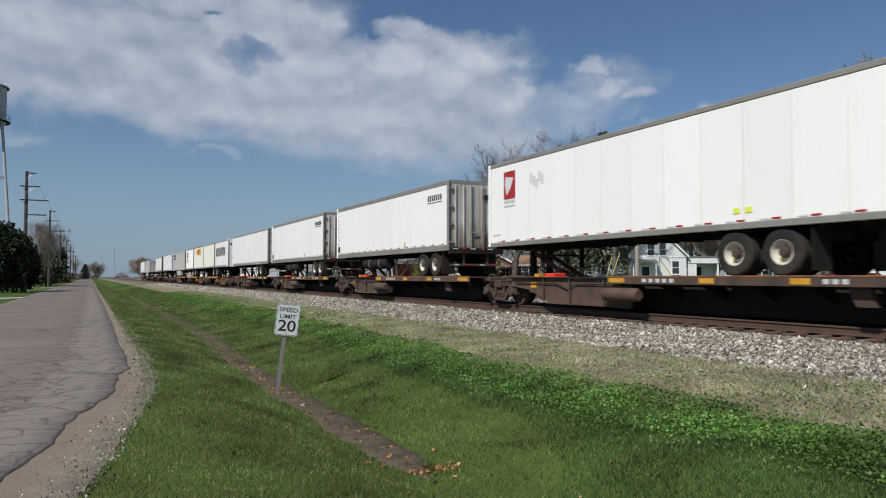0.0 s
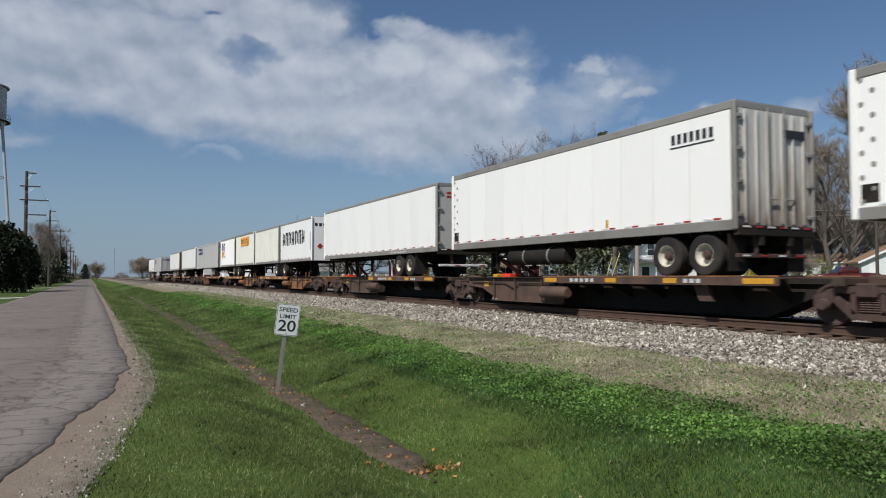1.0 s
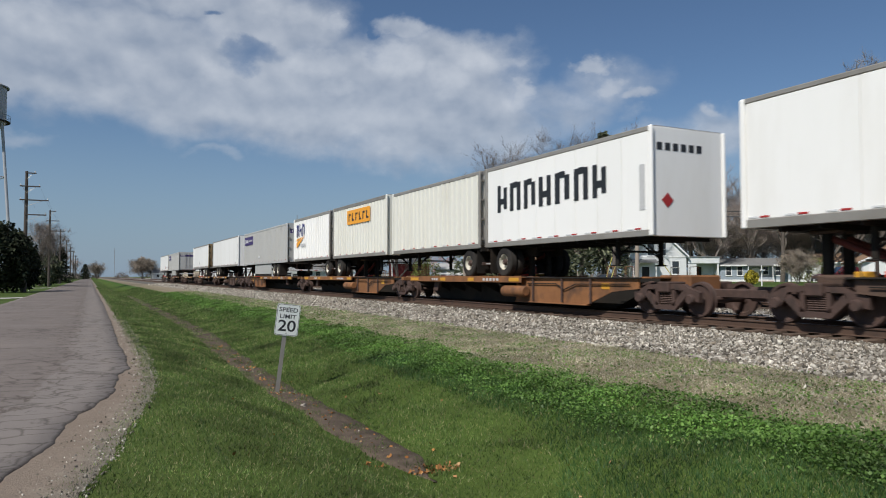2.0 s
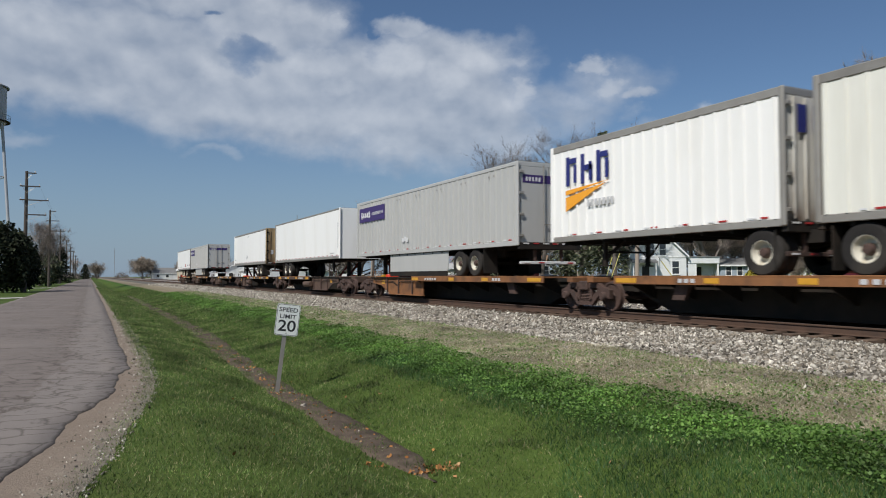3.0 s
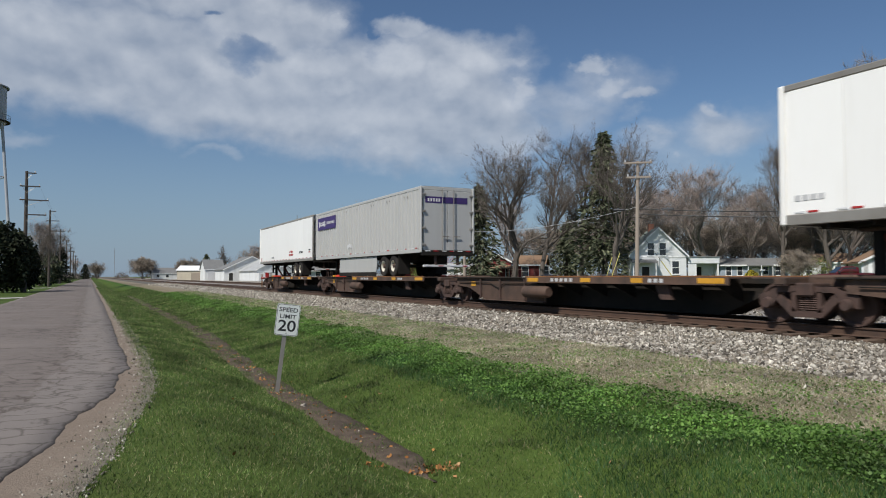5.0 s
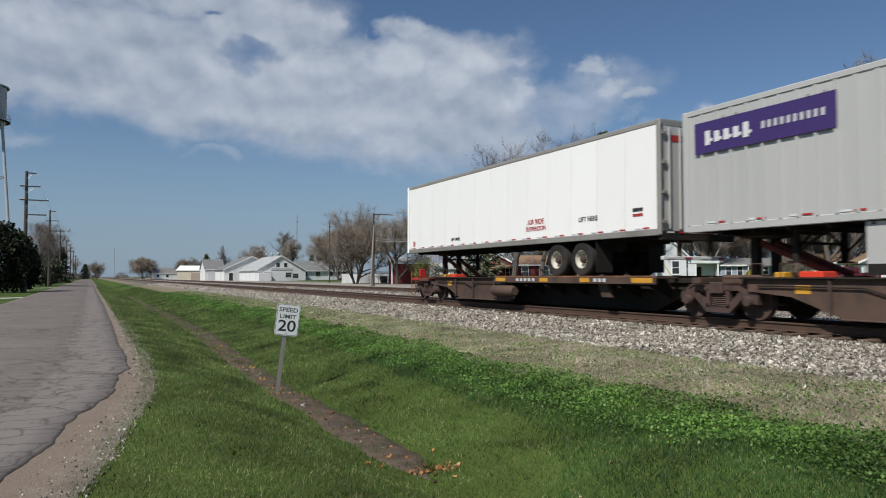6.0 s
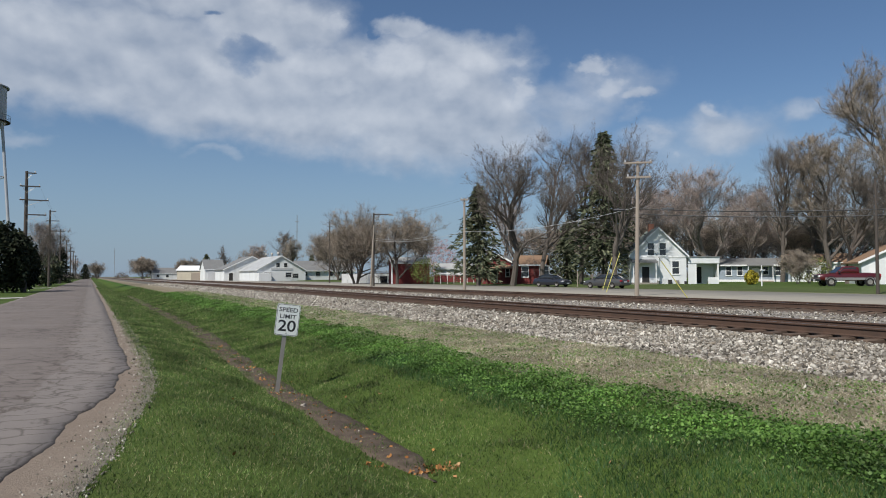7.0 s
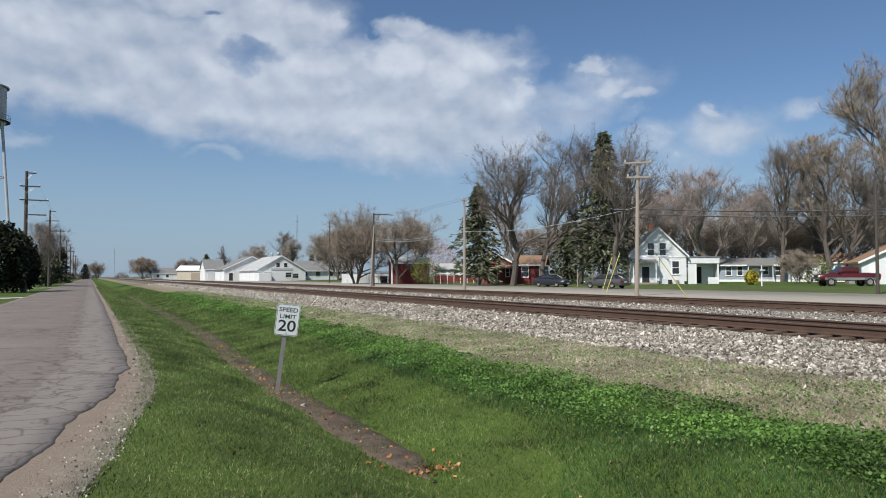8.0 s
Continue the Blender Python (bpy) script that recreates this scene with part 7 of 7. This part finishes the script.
def farm():
    b = thing("barn", "large white gabled barn with vents on its roof", "barn", at=pose(49.79, 205.44, 0.25, 0, 0, 0))
    gabled(b, 14.2, 26, 3.2, 7.3, M_BARN, M_ROOF_PALE, over=0.4)
    for x, z in ((-4.0, 1.9), (2.2, 1.9), (4.0, 1.6)):
        window(b, x, z, 2.0, 1.3)
    window(b, -1.0, 4.7, 1.0, 1.2)
    window(b, 1.2, 4.7, 1.0, 1.2)
    part("sign_board", Shape().slab(-3.0, 3.2, -0.1, -0.01, 3.3, 3.9, 0.03), M_FADED, b)
    part("lean_to", Shape().slab(-7.0, -3.4, -2.5, -0.02, -0.2, 2.4, 0.05), M_BARN, b)
    for k in range(3):
        v = part("roof_vent", Shape().tube([(0, 4 + 8 * k, 7.2), (0, 4 + 8 * k, 8.2)], 0.22, 8), M_ALU, b)
        part("vent_cap", Shape().lathe([(8.2, 0.5), (8.5, 0.35), (8.65, 0.0)], "z", (0, 4 + 8 * k, 0), 10), M_ALU, v)
    c = thing("barn", "white barn with a grey shingle roof", "barn", at=pose(47.0, 233.26, 0.25, 0, 0, 0))
    gabled(c, 17.5, 18, 3.6, 7.8, M_BARN, M_ROOF_GREY, over=0.4)
    door(c, -6.6, 1.2, 2.4, M_DARKDOOR)
    d = thing("barn", "white barn with a pale roof and tall door", "barn", at=pose(38.66, 254.54, 0.25, 0, 0, 0))
    gabled(d, 6.4, 12, 3.9, 7.2, M_BARN, M_ROOF_GREY, along="x")
    part("big_door", Shape().slab(-2.2, 2.4, -0.12, -0.01, 0, 3.3, 0.03), M_PALE, d)
    e = thing("shed", "beige metal shed with a white gable", "shed", at=pose(33.54, 268.26, 0.25, 0, 0, -24))
    gabled(e, 12.0, 9, 3.6, 5.2, M_BEIGE, M_TRIM, along="x", over=0.3)
    # flat panel on the solid wall, coloured as the bay's shaded inside
    part("open_bay", Shape().slab(-1.0, 3.8, -0.05, -0.005, 0, 2.8, 0.02), M_TAN_SHADED, e)
    f = thing("barn", "long low white barn with a grey roof", "barn", at=pose(64.50, 208.20, 0.25, 0, 0, 0))
    gabled(f, 17, 12, 3.2, 6.0, M_BARN, M_ROOF_GREY, along="x", over=0.5)
    for x in (-7, -3.0, 1, 5):
        window(f, x, 2.2, 1.4, 1.3)
    g = thing("house", "distant low house with a grey roof", "house", at=pose(31.43, 353.10, 0.25, 0, 0, 0))
    gabled(g, 11, 8, 3.0, 5.4, M_BARN, M_ROOF_GREY, along="x")
    for x in (-3, 1):
        window(g, x, 1.7, 1.2, 1.2)


farm()


# ---- utility poles and wires ----
def insulator(parent, x, z, y=0.0):
    part("insulator", Shape().lathe([(z, 0.03), (z + 0.05, 0.06), (z + 0.10, 0.04), (z + 0.15, 0.06), (z + 0.20, 0.0)], "z", (x, y, 0), 8), M_PORCELAIN, parent)


def utility_pole(x, y, height, arms, label, mat=M_WOOD, rad=0.16, lean=0.0, transformer=False, turn=0.0):
    """arms: (height, from, to) of each crossarm, along local x."""
    t = thing("utility_pole", label, "utility pole", "utility poles", pose(x, y, float(ground_z(x, y)), 0, lean, turn))
    part("pole", Shape().tube([(0, 0, -0.5), (0, 0, height * 0.5), (0, 0, height)], [rad, rad * 0.85, rad * 0.62], 10), mat, t)
    for z, a, b in arms:
        arm = part("crossarm", Shape().slab(a, b, -rad - 0.05, -rad + 0.05, z - 0.06, z + 0.06, 0.01), mat, t)
        for q in (a + 0.1, b - 0.1):
            if abs(q) > 0.3:
                insulator(arm, q, z + 0.06, -rad)
                part("brace", Shape().tube([(q * 0.75, -rad, z - 0.05), (0, -rad, z - 0.7)], 0.02, 6), M_ALU, arm)
    if transformer:
        part("transformer", Shape().lathe([(height - 2.4, 0), (height - 2.4, 0.18), (height - 1.75, 0.18), (height - 1.7, 0)], "z", (0.38, -0.1, 0), 12), M_ALU, t)
    return t


def wire(points, sag, label, radius=0.012, mat=None):
    pts = []
    for (a, b) in zip(points[:-1], points[1:]):
        a, b = Vector(a), Vector(b)
        for k in range(13):
            f = k / 12
            p = a.lerp(b, f)
            p.z -= sag * 4 * f * (1 - f)
            pts.append(p)
    t = Shape().tube(pts, radius, 5).mesh("overhead_wire", mat or M_WIRE)
    return tagged(new("overhead_wire", t), label, "wire", "overhead wires")


p1 = (33.67, 37.92)
utility_pole(*p1, 9.3, [(9.15, -0.95, 0.95), (8.15, -0.75, 0.9)], "pale wooden utility pole with two crossarms", transformer=False, turn=-45, lean=1.0)
p2 = (34.03, 63.66)
utility_pole(*p2, 9.3, [(9.1, -0.4, 0.4)], "plain wooden utility pole beside the street", turn=-30)
p3 = (34.76, 91.35)
l3 = utility_pole(*p3, 10.0, [(9.8, -0.1, 2.4)], "dark pole with a street light arm", mat=M_WOOD_DARK, turn=-22)
part("lamp_head", Shape().slab(2.0, 2.7, -0.25, 0.0, 9.68, 9.82, 0.04), M_ALU, l3)
utility_pole(32.57, 86.62, 8.0, [], "pale leaning service pole beside a taller one", rad=0.13, lean=3.0)
p4 = (43.59, 139.53)
utility_pole(*p4, 12.5, [(12.2, -0.5, 0.5), (11.4, -0.5, 0.5)], "distant wooden utility pole near the barns", mat=M_WOOD_DARK, turn=-15)
utility_pole(49.58, 31.25, 8.2, [], "grey service pole beside the street", mat=M_WOOD_DARK, rad=0.12)
utility_pole(51.59, 68.24, 1.9, [], "short pale post beside parked cars", rad=0.07)
utility_pole(60.91, 50.21, 2.1, [(1.6, -0.3, 0.35)], "white yard post on the lawn", mat=M_TRIM, rad=0.07)
q1, q2, q3, q4 = ((p[0], p[1], float(ground_z(*p))) for p in (p1, p2, p3, p4))
for dz in (0.35, 0.0):
    wire([(q1[0], q1[1], q1[2] + 6.0 - dz), (43.85, 22.92, 5.6 - dz)], 0.25, "dark service cables over the street", 0.032)
for x in (-0.8, 0.8):
    wire([(q4[0] + x, q4[1], q4[2] + 12.3), (q3[0] + x, q3[1], q3[2] + 9.9), (q2[0] + x * 0.4, q2[1], q2[2] + 9.3), (q1[0] + x, q1[1], q1[2] + 9.4)], 0.5, "thin power line along the street", 0.009)
wire([(q3[0], q3[1], q3[2] + 6.3), (q2[0], q2[1], q2[2] + 5.9), (q1[0], q1[1], q1[2] + 6.1)], 0.55, "pale service cable along the street", 0.016, M_FADED)
wire([(q3[0], q3[1], q3[2] + 6.6), (41.76, 86.53, 7.3)], 0.5, "pale service cable to a building", 0.016, M_FADED)
for off in (-1.4, 2.6):
    f = Vector((0.62, -0.52, 0)) * off
    c = Shape().lathe([(-0.42, 0.03), (-0.36, 0.09), (0.36, 0.09), (0.42, 0.03)], "x", sides=8)
    s = tagged(new("cable_splice", c.mesh("cable_splice", M_INK)), "black splice case on an overhead cable", "splice case")
    s.matrix_basis = pose(q1[0] + f.x, q1[1] + f.y, q1[2] + 5.93, 0, 0, -40)
for k, (x0, y0, tx, tz) in enumerate(((42.85, 52.92, 0.9, 3.1), (33.82, 33.38, -1.6, 2.3), (37.68, 46.09, 1.1, 3.2))):
    z0 = float(ground_z(x0, y0))
    g = thing("guy_wire", "guy wire with a yellow plastic guard", "guy wire", "guy wires")
    top = (q1[0], q1[1], q1[2] + 8.0)
    e = Vector((x0 + tx, y0 - 0.4 * tx, z0 + tz))
    part("guard", Shape().tube([(x0, y0, z0 - 0.1), tuple(e)], 0.03, 8), M_GUARD, g, "yellow plastic guard")
    part("cable", Shape().tube([tuple(e), top] if k != 1 else [tuple(e), tuple(e + (e - Vector((x0, y0, z0))) * 0.6)], 0.012, 5), M_WIRE, g)

LEFT = [(-6.1, 86.6), (-6.05, 135.7), (-6.2, 189.0), (-6.3, 243.0), (-6.4, 300.0), (-6.5, 358.0), (-6.6, 420.0), (-6.7, 480.0)]
for i, (x, y) in enumerate(LEFT):
    utility_pole(x, y, 12.8, [(12.6, -0.1, 0.9), (11.2, -0.6, 1.3), (9.75, -0.6, 2.1), (8.2, -0.1, 1.9)] if i < 1 else [(12.6, -0.1, 0.9), (11.0, -0.5, 1.4), (9.3, -0.5, 2.3)], "dark tall utility pole with several crossarms beside the road", mat=M_WOOD_DARK, rad=0.22)
for dx, h in ((1.2, 11.4), (2.0, 9.95), (-0.5, 11.4), (1.8, 8.4)):
    wire([(x + dx, y, h) for x, y in LEFT[:5]], 0.7, "thin power line beside the road", 0.006)
mb = thing("mailbox", "white roadside mailbox on a post", "mailbox", at=pose(-6.33, 97.00, -0.05))
part("post", Shape().slab(-0.05, 0.05, -0.05, 0.05, -0.2, 1.0, 0.01), M_TRIM, mb)
part("box", Shape().prism([(-0.12, 1.0), (0.12, 1.0), (0.12, 1.15), (0.07, 1.24), (-0.07, 1.24), (-0.12, 1.15)], "y", -0.25, 0.25), M_TRIM, mb)
M_DRIVE = material("pale_driveway", (0.42, 0.40, 0.36), 0.9, vary=0.1, scale=2, stain=(0.33, 0.31, 0.28), stain_amount=0.5)
for yy in (62.0, 118.0):
    dv = Shape()
    for k in range(12):
        a, b = -4.5 - k * 1.6, -4.5 - (k + 1) * 1.6
        dv.add([(a, yy, float(ground_z(a, yy)) + 0.02), (b, yy, float(ground_z(b, yy)) + 0.02), (b, yy + 3.2, float(ground_z(b, yy)) + 0.02), (a, yy + 3.2, float(ground_z(a, yy)) + 0.02)], [(0, 1, 2, 3)])
    tagged(new("driveway", dv.mesh("driveway", M_DRIVE)), "pale concrete driveway across the lawn", "driveway", kind="structure")


# ---- water tower and masts ----
def water_tower():
    M_TANK = material("tower_paint", (0.40, 0.41, 0.43), 0.5, vary=0.08, scale=0.6, stain=(0.36, 0.34, 0.32), stain_scale=0.4, stain_amount=0.5, stretch=(1, 1, 0.3))
    x, y = -16.63, 142.33
    t = thing("water_tower", "pale steel water tower on tall legs", "water tower", at=pose(x, y, 0, 0, 0, -71))
    tank = part("tank", Shape().lathe([(26.0, 0.0), (26.6, 2.2), (27.9, 3.3), (28.3, 3.4), (34.0, 3.4)], "z", sides=40), M_TANK, t, smooth=True)
    part("roof", Shape().lathe([(33.9, 3.75), (34.1, 3.75), (35.9, 0.5), (36.3, 0.0)], "z", sides=40), M_TANK, tank, "conical steel roof", smooth=True)
    part("catwalk", Shape().lathe([(28.0, 3.4), (28.0, 4.0), (28.12, 4.0), (28.12, 3.4)], "z", sides=40), M_BLACK, t, "dark catwalk ring")
    part("railing", Shape().lathe([(29.05, 3.98), (29.05, 4.03), (29.11, 4.03), (29.11, 3.98)], "z", sides=40), M_ALU, t)
    for k in range(20):
        a = k * math.pi / 10
        part("railing_post", Shape().tube([(4 * math.cos(a), 4 * math.sin(a), 28.1), (4 * math.cos(a), 4 * math.sin(a), 29.08)], 0.025, 5), M_ALU, t)
    for k in range(4):
        a = math.pi / 4 + k * math.pi / 2
        part("leg", Shape().tube([(5.6 * math.cos(a), 5.6 * math.sin(a), -0.3), (3.2 * math.cos(a), 3.2 * math.sin(a), 28.0)], 0.24, 10), M_TANK, t)
        b = a + math.pi / 2
        for z in (9.0, 18.5):
            r = 5.6 - 2.4 * z / 28
            part("strut", Shape().tube([(r * math.cos(a), r * math.sin(a), z), (r * math.cos(b), r * math.sin(b), z)], 0.09, 6), M_TANK, t)
        part("tie_rod", Shape().tube([(5.6 * math.cos(a), 5.6 * math.sin(a), 0.2), (4.83 * math.cos(b), 4.83 * math.sin(b), 9)], 0.025, 5), M_TANK, t)
    part("riser", Shape().tube([(0, 0, -0.3), (0, 0, 26.2)], 0.45, 12), M_TANK, t)
    for k in range(7):
        a = radians(-150 + k * 22)
        part("name_bar", Shape().slab(-0.3, 0.3, -0.02, 0.02, 30.2, 32.0, 0.01), M_INK, tank, "dark painted bar", at=pose(3.41 * math.cos(a), 3.41 * math.sin(a), 0, 0, 0, math.degrees(a) + 90))


water_tower()
for (x, y), h in (((28.15, 991.59), 38.0), ((109.57, 414.87), 38.0)):
    m = thing("radio_mast", "thin distant lattice radio mast", "mast", "masts", pose(x, y, 0))
    part("lattice", Shape().tube([(0, 0, 0), (0, 0, h)], [0.35, 0.2], 4), M_ALU, m)
    for k in range(3):
        part("antenna", Shape().tube([(-1.1, 0, h * (0.6 + 0.15 * k)), (1.1, 0, h * (0.6 + 0.15 * k))], 0.12, 4), M_ALU, m)


# ---- parked vehicles ----
M_CARGLASS = material("car_glass", (0.02, 0.024, 0.028), 0.05, vary=0.1, spec=0.9)
M_LAMP = material("headlamp", (0.75, 0.75, 0.72), 0.15, vary=0.05, spec=0.8)
M_TAIL = material("tail_lamp", (0.35, 0.02, 0.03), 0.25, vary=0.1)
CAR_TYRE = Shape().lathe([(-0.10, 0.2), (-0.105, 0.29), (-0.07, 0.325), (0.07, 0.325), (0.105, 0.29), (0.10, 0.2)], "y", sides=20).mesh("tyre", M_RUBBER, smooth=True)
CAR_RIM = Shape().lathe([(-0.095, 0.205), (-0.06, 0.19), (-0.05, 0.06), (-0.08, 0.0)], "y", sides=16).mesh("rim", M_ALU, smooth=True)


def car_body(sections, mat):
    """Lofts rounded cross-sections along x: (x, half width, lower z, upper z, half width on top)."""
    sh = Shape()
    rings = []
    for x, hw, z0, z1, tw in sections:
        h = z1 - z0
        ring = [(-hw * 0.9, z0), (-hw, z0 + 0.25 * h), (-hw * 0.99, z0 + 0.6 * h), (-tw - (hw - tw) * 0.25, z1 - 0.08 * h), (-tw * 0.92, z1), (tw * 0.92, z1), (tw + (hw - tw) * 0.25, z1 - 0.08 * h), (hw * 0.99, z0 + 0.6 * h), (hw, z0 + 0.25 * h), (hw * 0.9, z0)]
        rings.append([(x, y, z) for y, z in ring])
    n = 10
    v = [p for r in rings for p in r]
    f = [(i * n + k, i * n + (k + 1) % n, (i + 1) * n + (k + 1) % n, (i + 1) * n + k) for i in range(len(rings) - 1) for k in range(n)]
    f += [tuple(range(n)), tuple(range((len(rings) - 1) * n, len(rings) * n))]
    return sh.add(v, f)


def sedan(x, y, heading, paint, label):
    """A parked saloon; local +x is its front."""
    t = thing("car", label, "car", "parked vehicles", pose(x, y, float(ground_z(x, y)) + 0.03, 0, 0, heading))
    part("body", car_body([(-2.36, 0.70, 0.42, 0.78, 0.62), (-2.28, 0.84, 0.30, 0.95, 0.72), (-1.7, 0.88, 0.24, 1.0, 0.76), (-0.6, 0.89, 0.22, 0.97, 0.80), (0.9, 0.89, 0.22, 0.95, 0.80), (1.7, 0.87, 0.24, 0.87, 0.74), (2.25, 0.80, 0.30, 0.76, 0.66), (2.36, 0.68, 0.40, 0.66, 0.58)], None), paint, t, smooth=True)
    cab = part("cabin", car_body([(-1.75, 0.70, 0.94, 0.99, 0.62), (-1.0, 0.74, 0.92, 1.38, 0.54), (-0.4, 0.75, 0.92, 1.43, 0.56), (0.25, 0.75, 0.92, 1.40, 0.55), (1.1, 0.72, 0.90, 0.97, 0.62)], None), M_CARGLASS, t, "dark tinted glass", smooth=True)
    part("roof", car_body([(-1.15, 0.56, 1.33, 1.40, 0.50), (-0.4, 0.585, 1.37, 1.455, 0.52), (0.35, 0.57, 1.33, 1.42, 0.50)], None), paint, t, smooth=True)
    for s in (-1, 1):
        part("pillar", Shape().tube([(1.08, s * 0.70, 0.95), (0.32, s * 0.56, 1.39)], 0.035, 6).tube([(-0.30, s * 0.745, 0.95), (-0.34, s * 0.585, 1.4)], 0.04, 6).tube([(-1.7, s * 0.69, 0.97), (-1.08, s * 0.55, 1.38)], 0.05, 6), paint, cab)
        part("headlamp", Shape().slab(2.18, 2.34, s * 0.60 - 0.17, s * 0.60 + 0.17, 0.60, 0.72, 0.03), M_LAMP, t, "clear headlamp")
        part("tail_lamp", Shape().slab(-2.38, -2.24, s * 0.60 - 0.19, s * 0.60 + 0.19, 0.68, 0.84, 0.03), M_TAIL, t, "red tail lamp")
        part("mirror", Shape().slab(0.72, 0.90, s * 0.96 - 0.08, s * 0.96 + 0.08, 0.96, 1.08, 0.03), paint, t)
        for xa in (-1.38, 1.42):
            w = part("tyre", CAR_TYRE, None, t, "black tyre", at=pose(xa, s * 0.80, 0.325, 0, 0, 0 if s < 0 else 180))
            part("rim", CAR_RIM, None, w, "silver wheel rim")
    part("front_bumper", Shape().slab(2.20, 2.44, -0.80, 0.80, 0.28, 0.52, 0.06), paint, t)
    part("rear_bumper", Shape().slab(-2.44, -2.20, -0.80, 0.80, 0.32, 0.58, 0.06), paint, t)
    part("number_plate", Shape().slab(2.44, 2.455, -0.22, 0.22, 0.36, 0.48, 0.004), M_PALE, t)
    part("number_plate", Shape().slab(-2.455, -2.44, -0.22, 0.22, 0.60, 0.72, 0.004), M_PALE, t)


def paint(name, colour, flake=0.0):
    m = material(name, colour, 0.28, flake, vary=0.06, scale=4, stain=tuple(c * 0.8 + 0.01 for c in colour), stain_amount=0.3)
    m.node_tree.nodes["Principled BSDF"].inputs["Coat Weight"].default_value = 0.6
    return m


sedan(49.83, 70.90, -76, paint("dark_navy_paint", (0.018, 0.02, 0.028)), "dark navy saloon parked beside the street")
sedan(48.6, 59.4, 104, paint("grey_paint", (0.085, 0.083, 0.08), 0.3), "dark grey saloon parked facing away")


def pickup():
    x, y = 65.68, 44.49
    P_RED, P_GREY = paint("deep_red_paint", (0.080, 0.008, 0.010)), paint("two_tone_grey", (0.30, 0.29, 0.28), 0.3)
    t = thing("pickup_truck", "deep red pickup with a grey lower stripe", "pickup truck", "parked vehicles", pose(x, y, float(ground_z(x, y)) + 0.03, 0, 0, 147))
    part("body", car_body([(-2.75, 0.92, 0.55, 1.18, 0.86), (-2.6, 0.98, 0.52, 1.24, 0.90), (-0.75, 0.99, 0.50, 1.22, 0.90), (1.0, 0.99, 0.50, 1.20, 0.90), (2.1, 0.98, 0.52, 1.16, 0.88), (2.65, 0.94, 0.55, 1.10, 0.84), (2.75, 0.86, 0.6, 1.04, 0.78)], None), P_RED, t, smooth=True)
    cab = part("cab", car_body([(-0.85, 0.84, 1.15, 1.80, 0.66), (-0.3, 0.87, 1.15, 1.90, 0.70), (0.5, 0.87, 1.15, 1.88, 0.70), (1.25, 0.84, 1.15, 1.22, 0.74)], None), P_RED, t, smooth=True)
    for s in (-1, 1):
        part("side_window", Shape().prism([(-0.55, 1.28), (0.95, 1.28), (0.50, 1.75), (-0.55, 1.77)], "y", s * 0.80 - 0.05, s * 0.80 + 0.05), M_CARGLASS, cab, "dark side window")
        part("stripe", Shape().slab(-2.55, 2.3, s * 0.992 - 0.012, s * 0.992 + 0.012, 0.56, 0.80, 0.01), P_GREY, t, "grey lower stripe")
        part("headlamp", Shape().slab(2.60, 2.78, s * 0.68 - 0.18, s * 0.68 + 0.18, 0.82, 1.02, 0.03), M_LAMP, t, "clear headlamp")
        part("mirror", Shape().slab(0.95, 1.10, s * 1.06 - 0.10, s * 1.06 + 0.10, 1.22, 1.42, 0.03), M_INK, t)
        part("tail_lamp", Shape().slab(-2.80, -2.70, s * 0.85 - 0.07, s * 0.85 + 0.07, 0.8, 1.15, 0.02), M_TAIL, t)
        for xa in (-1.75, 1.75):
            w = part("tyre", CAR_TYRE, None, t, "black tyre", at=pose(xa, s * 0.90, 0.39, 0, 0, 0 if s < 0 else 180) @ Matrix.Diagonal((1.2, 1.2, 1.2, 1)))
            part("rim", CAR_RIM, None, w, "silver wheel rim")
            part("wheel_arch", Shape().lathe([(-0.02, 0.43), (0.02, 0.43), (0.02, 0.50), (-0.02, 0.50)], "y", (xa, s * 0.985, 0.42), 20), M_INK, t)
    part("windscreen", Shape().prism([(1.22, 1.25), (1.24, 1.27), (0.60, 1.82), (0.56, 1.80)], "y", -0.66, 0.66), M_CARGLASS, cab, "dark windscreen")
    part("grille", Shape().slab(2.70, 2.80, -0.46, 0.46, 0.78, 1.02, 0.02), M_INK, t, "black grille")
    part("front_bumper", Shape().slab(2.66, 2.92, -0.95, 0.95, 0.46, 0.68, 0.05), M_INK, t, "dark bumper")
    part("number_plate", Shape().slab(2.92, 2.935, -0.2, 0.2, 0.5, 0.62, 0.004), M_PALE, t)
    part("bed_rail", Shape().slab(-2.65, -0.9, -0.95, -0.85, 1.22, 1.28, 0.02), M_INK, t)


pickup()


# ---- what moves ----
def motions():
    for ob, y0, z, turn in MOVING:
        walk(ob, [(t, pose(XC, y0 - SPEED * t, z, 0, 0, turn)) for t in (0.0, 2.0, 4.0, 6.0, 8.0)])


motions()
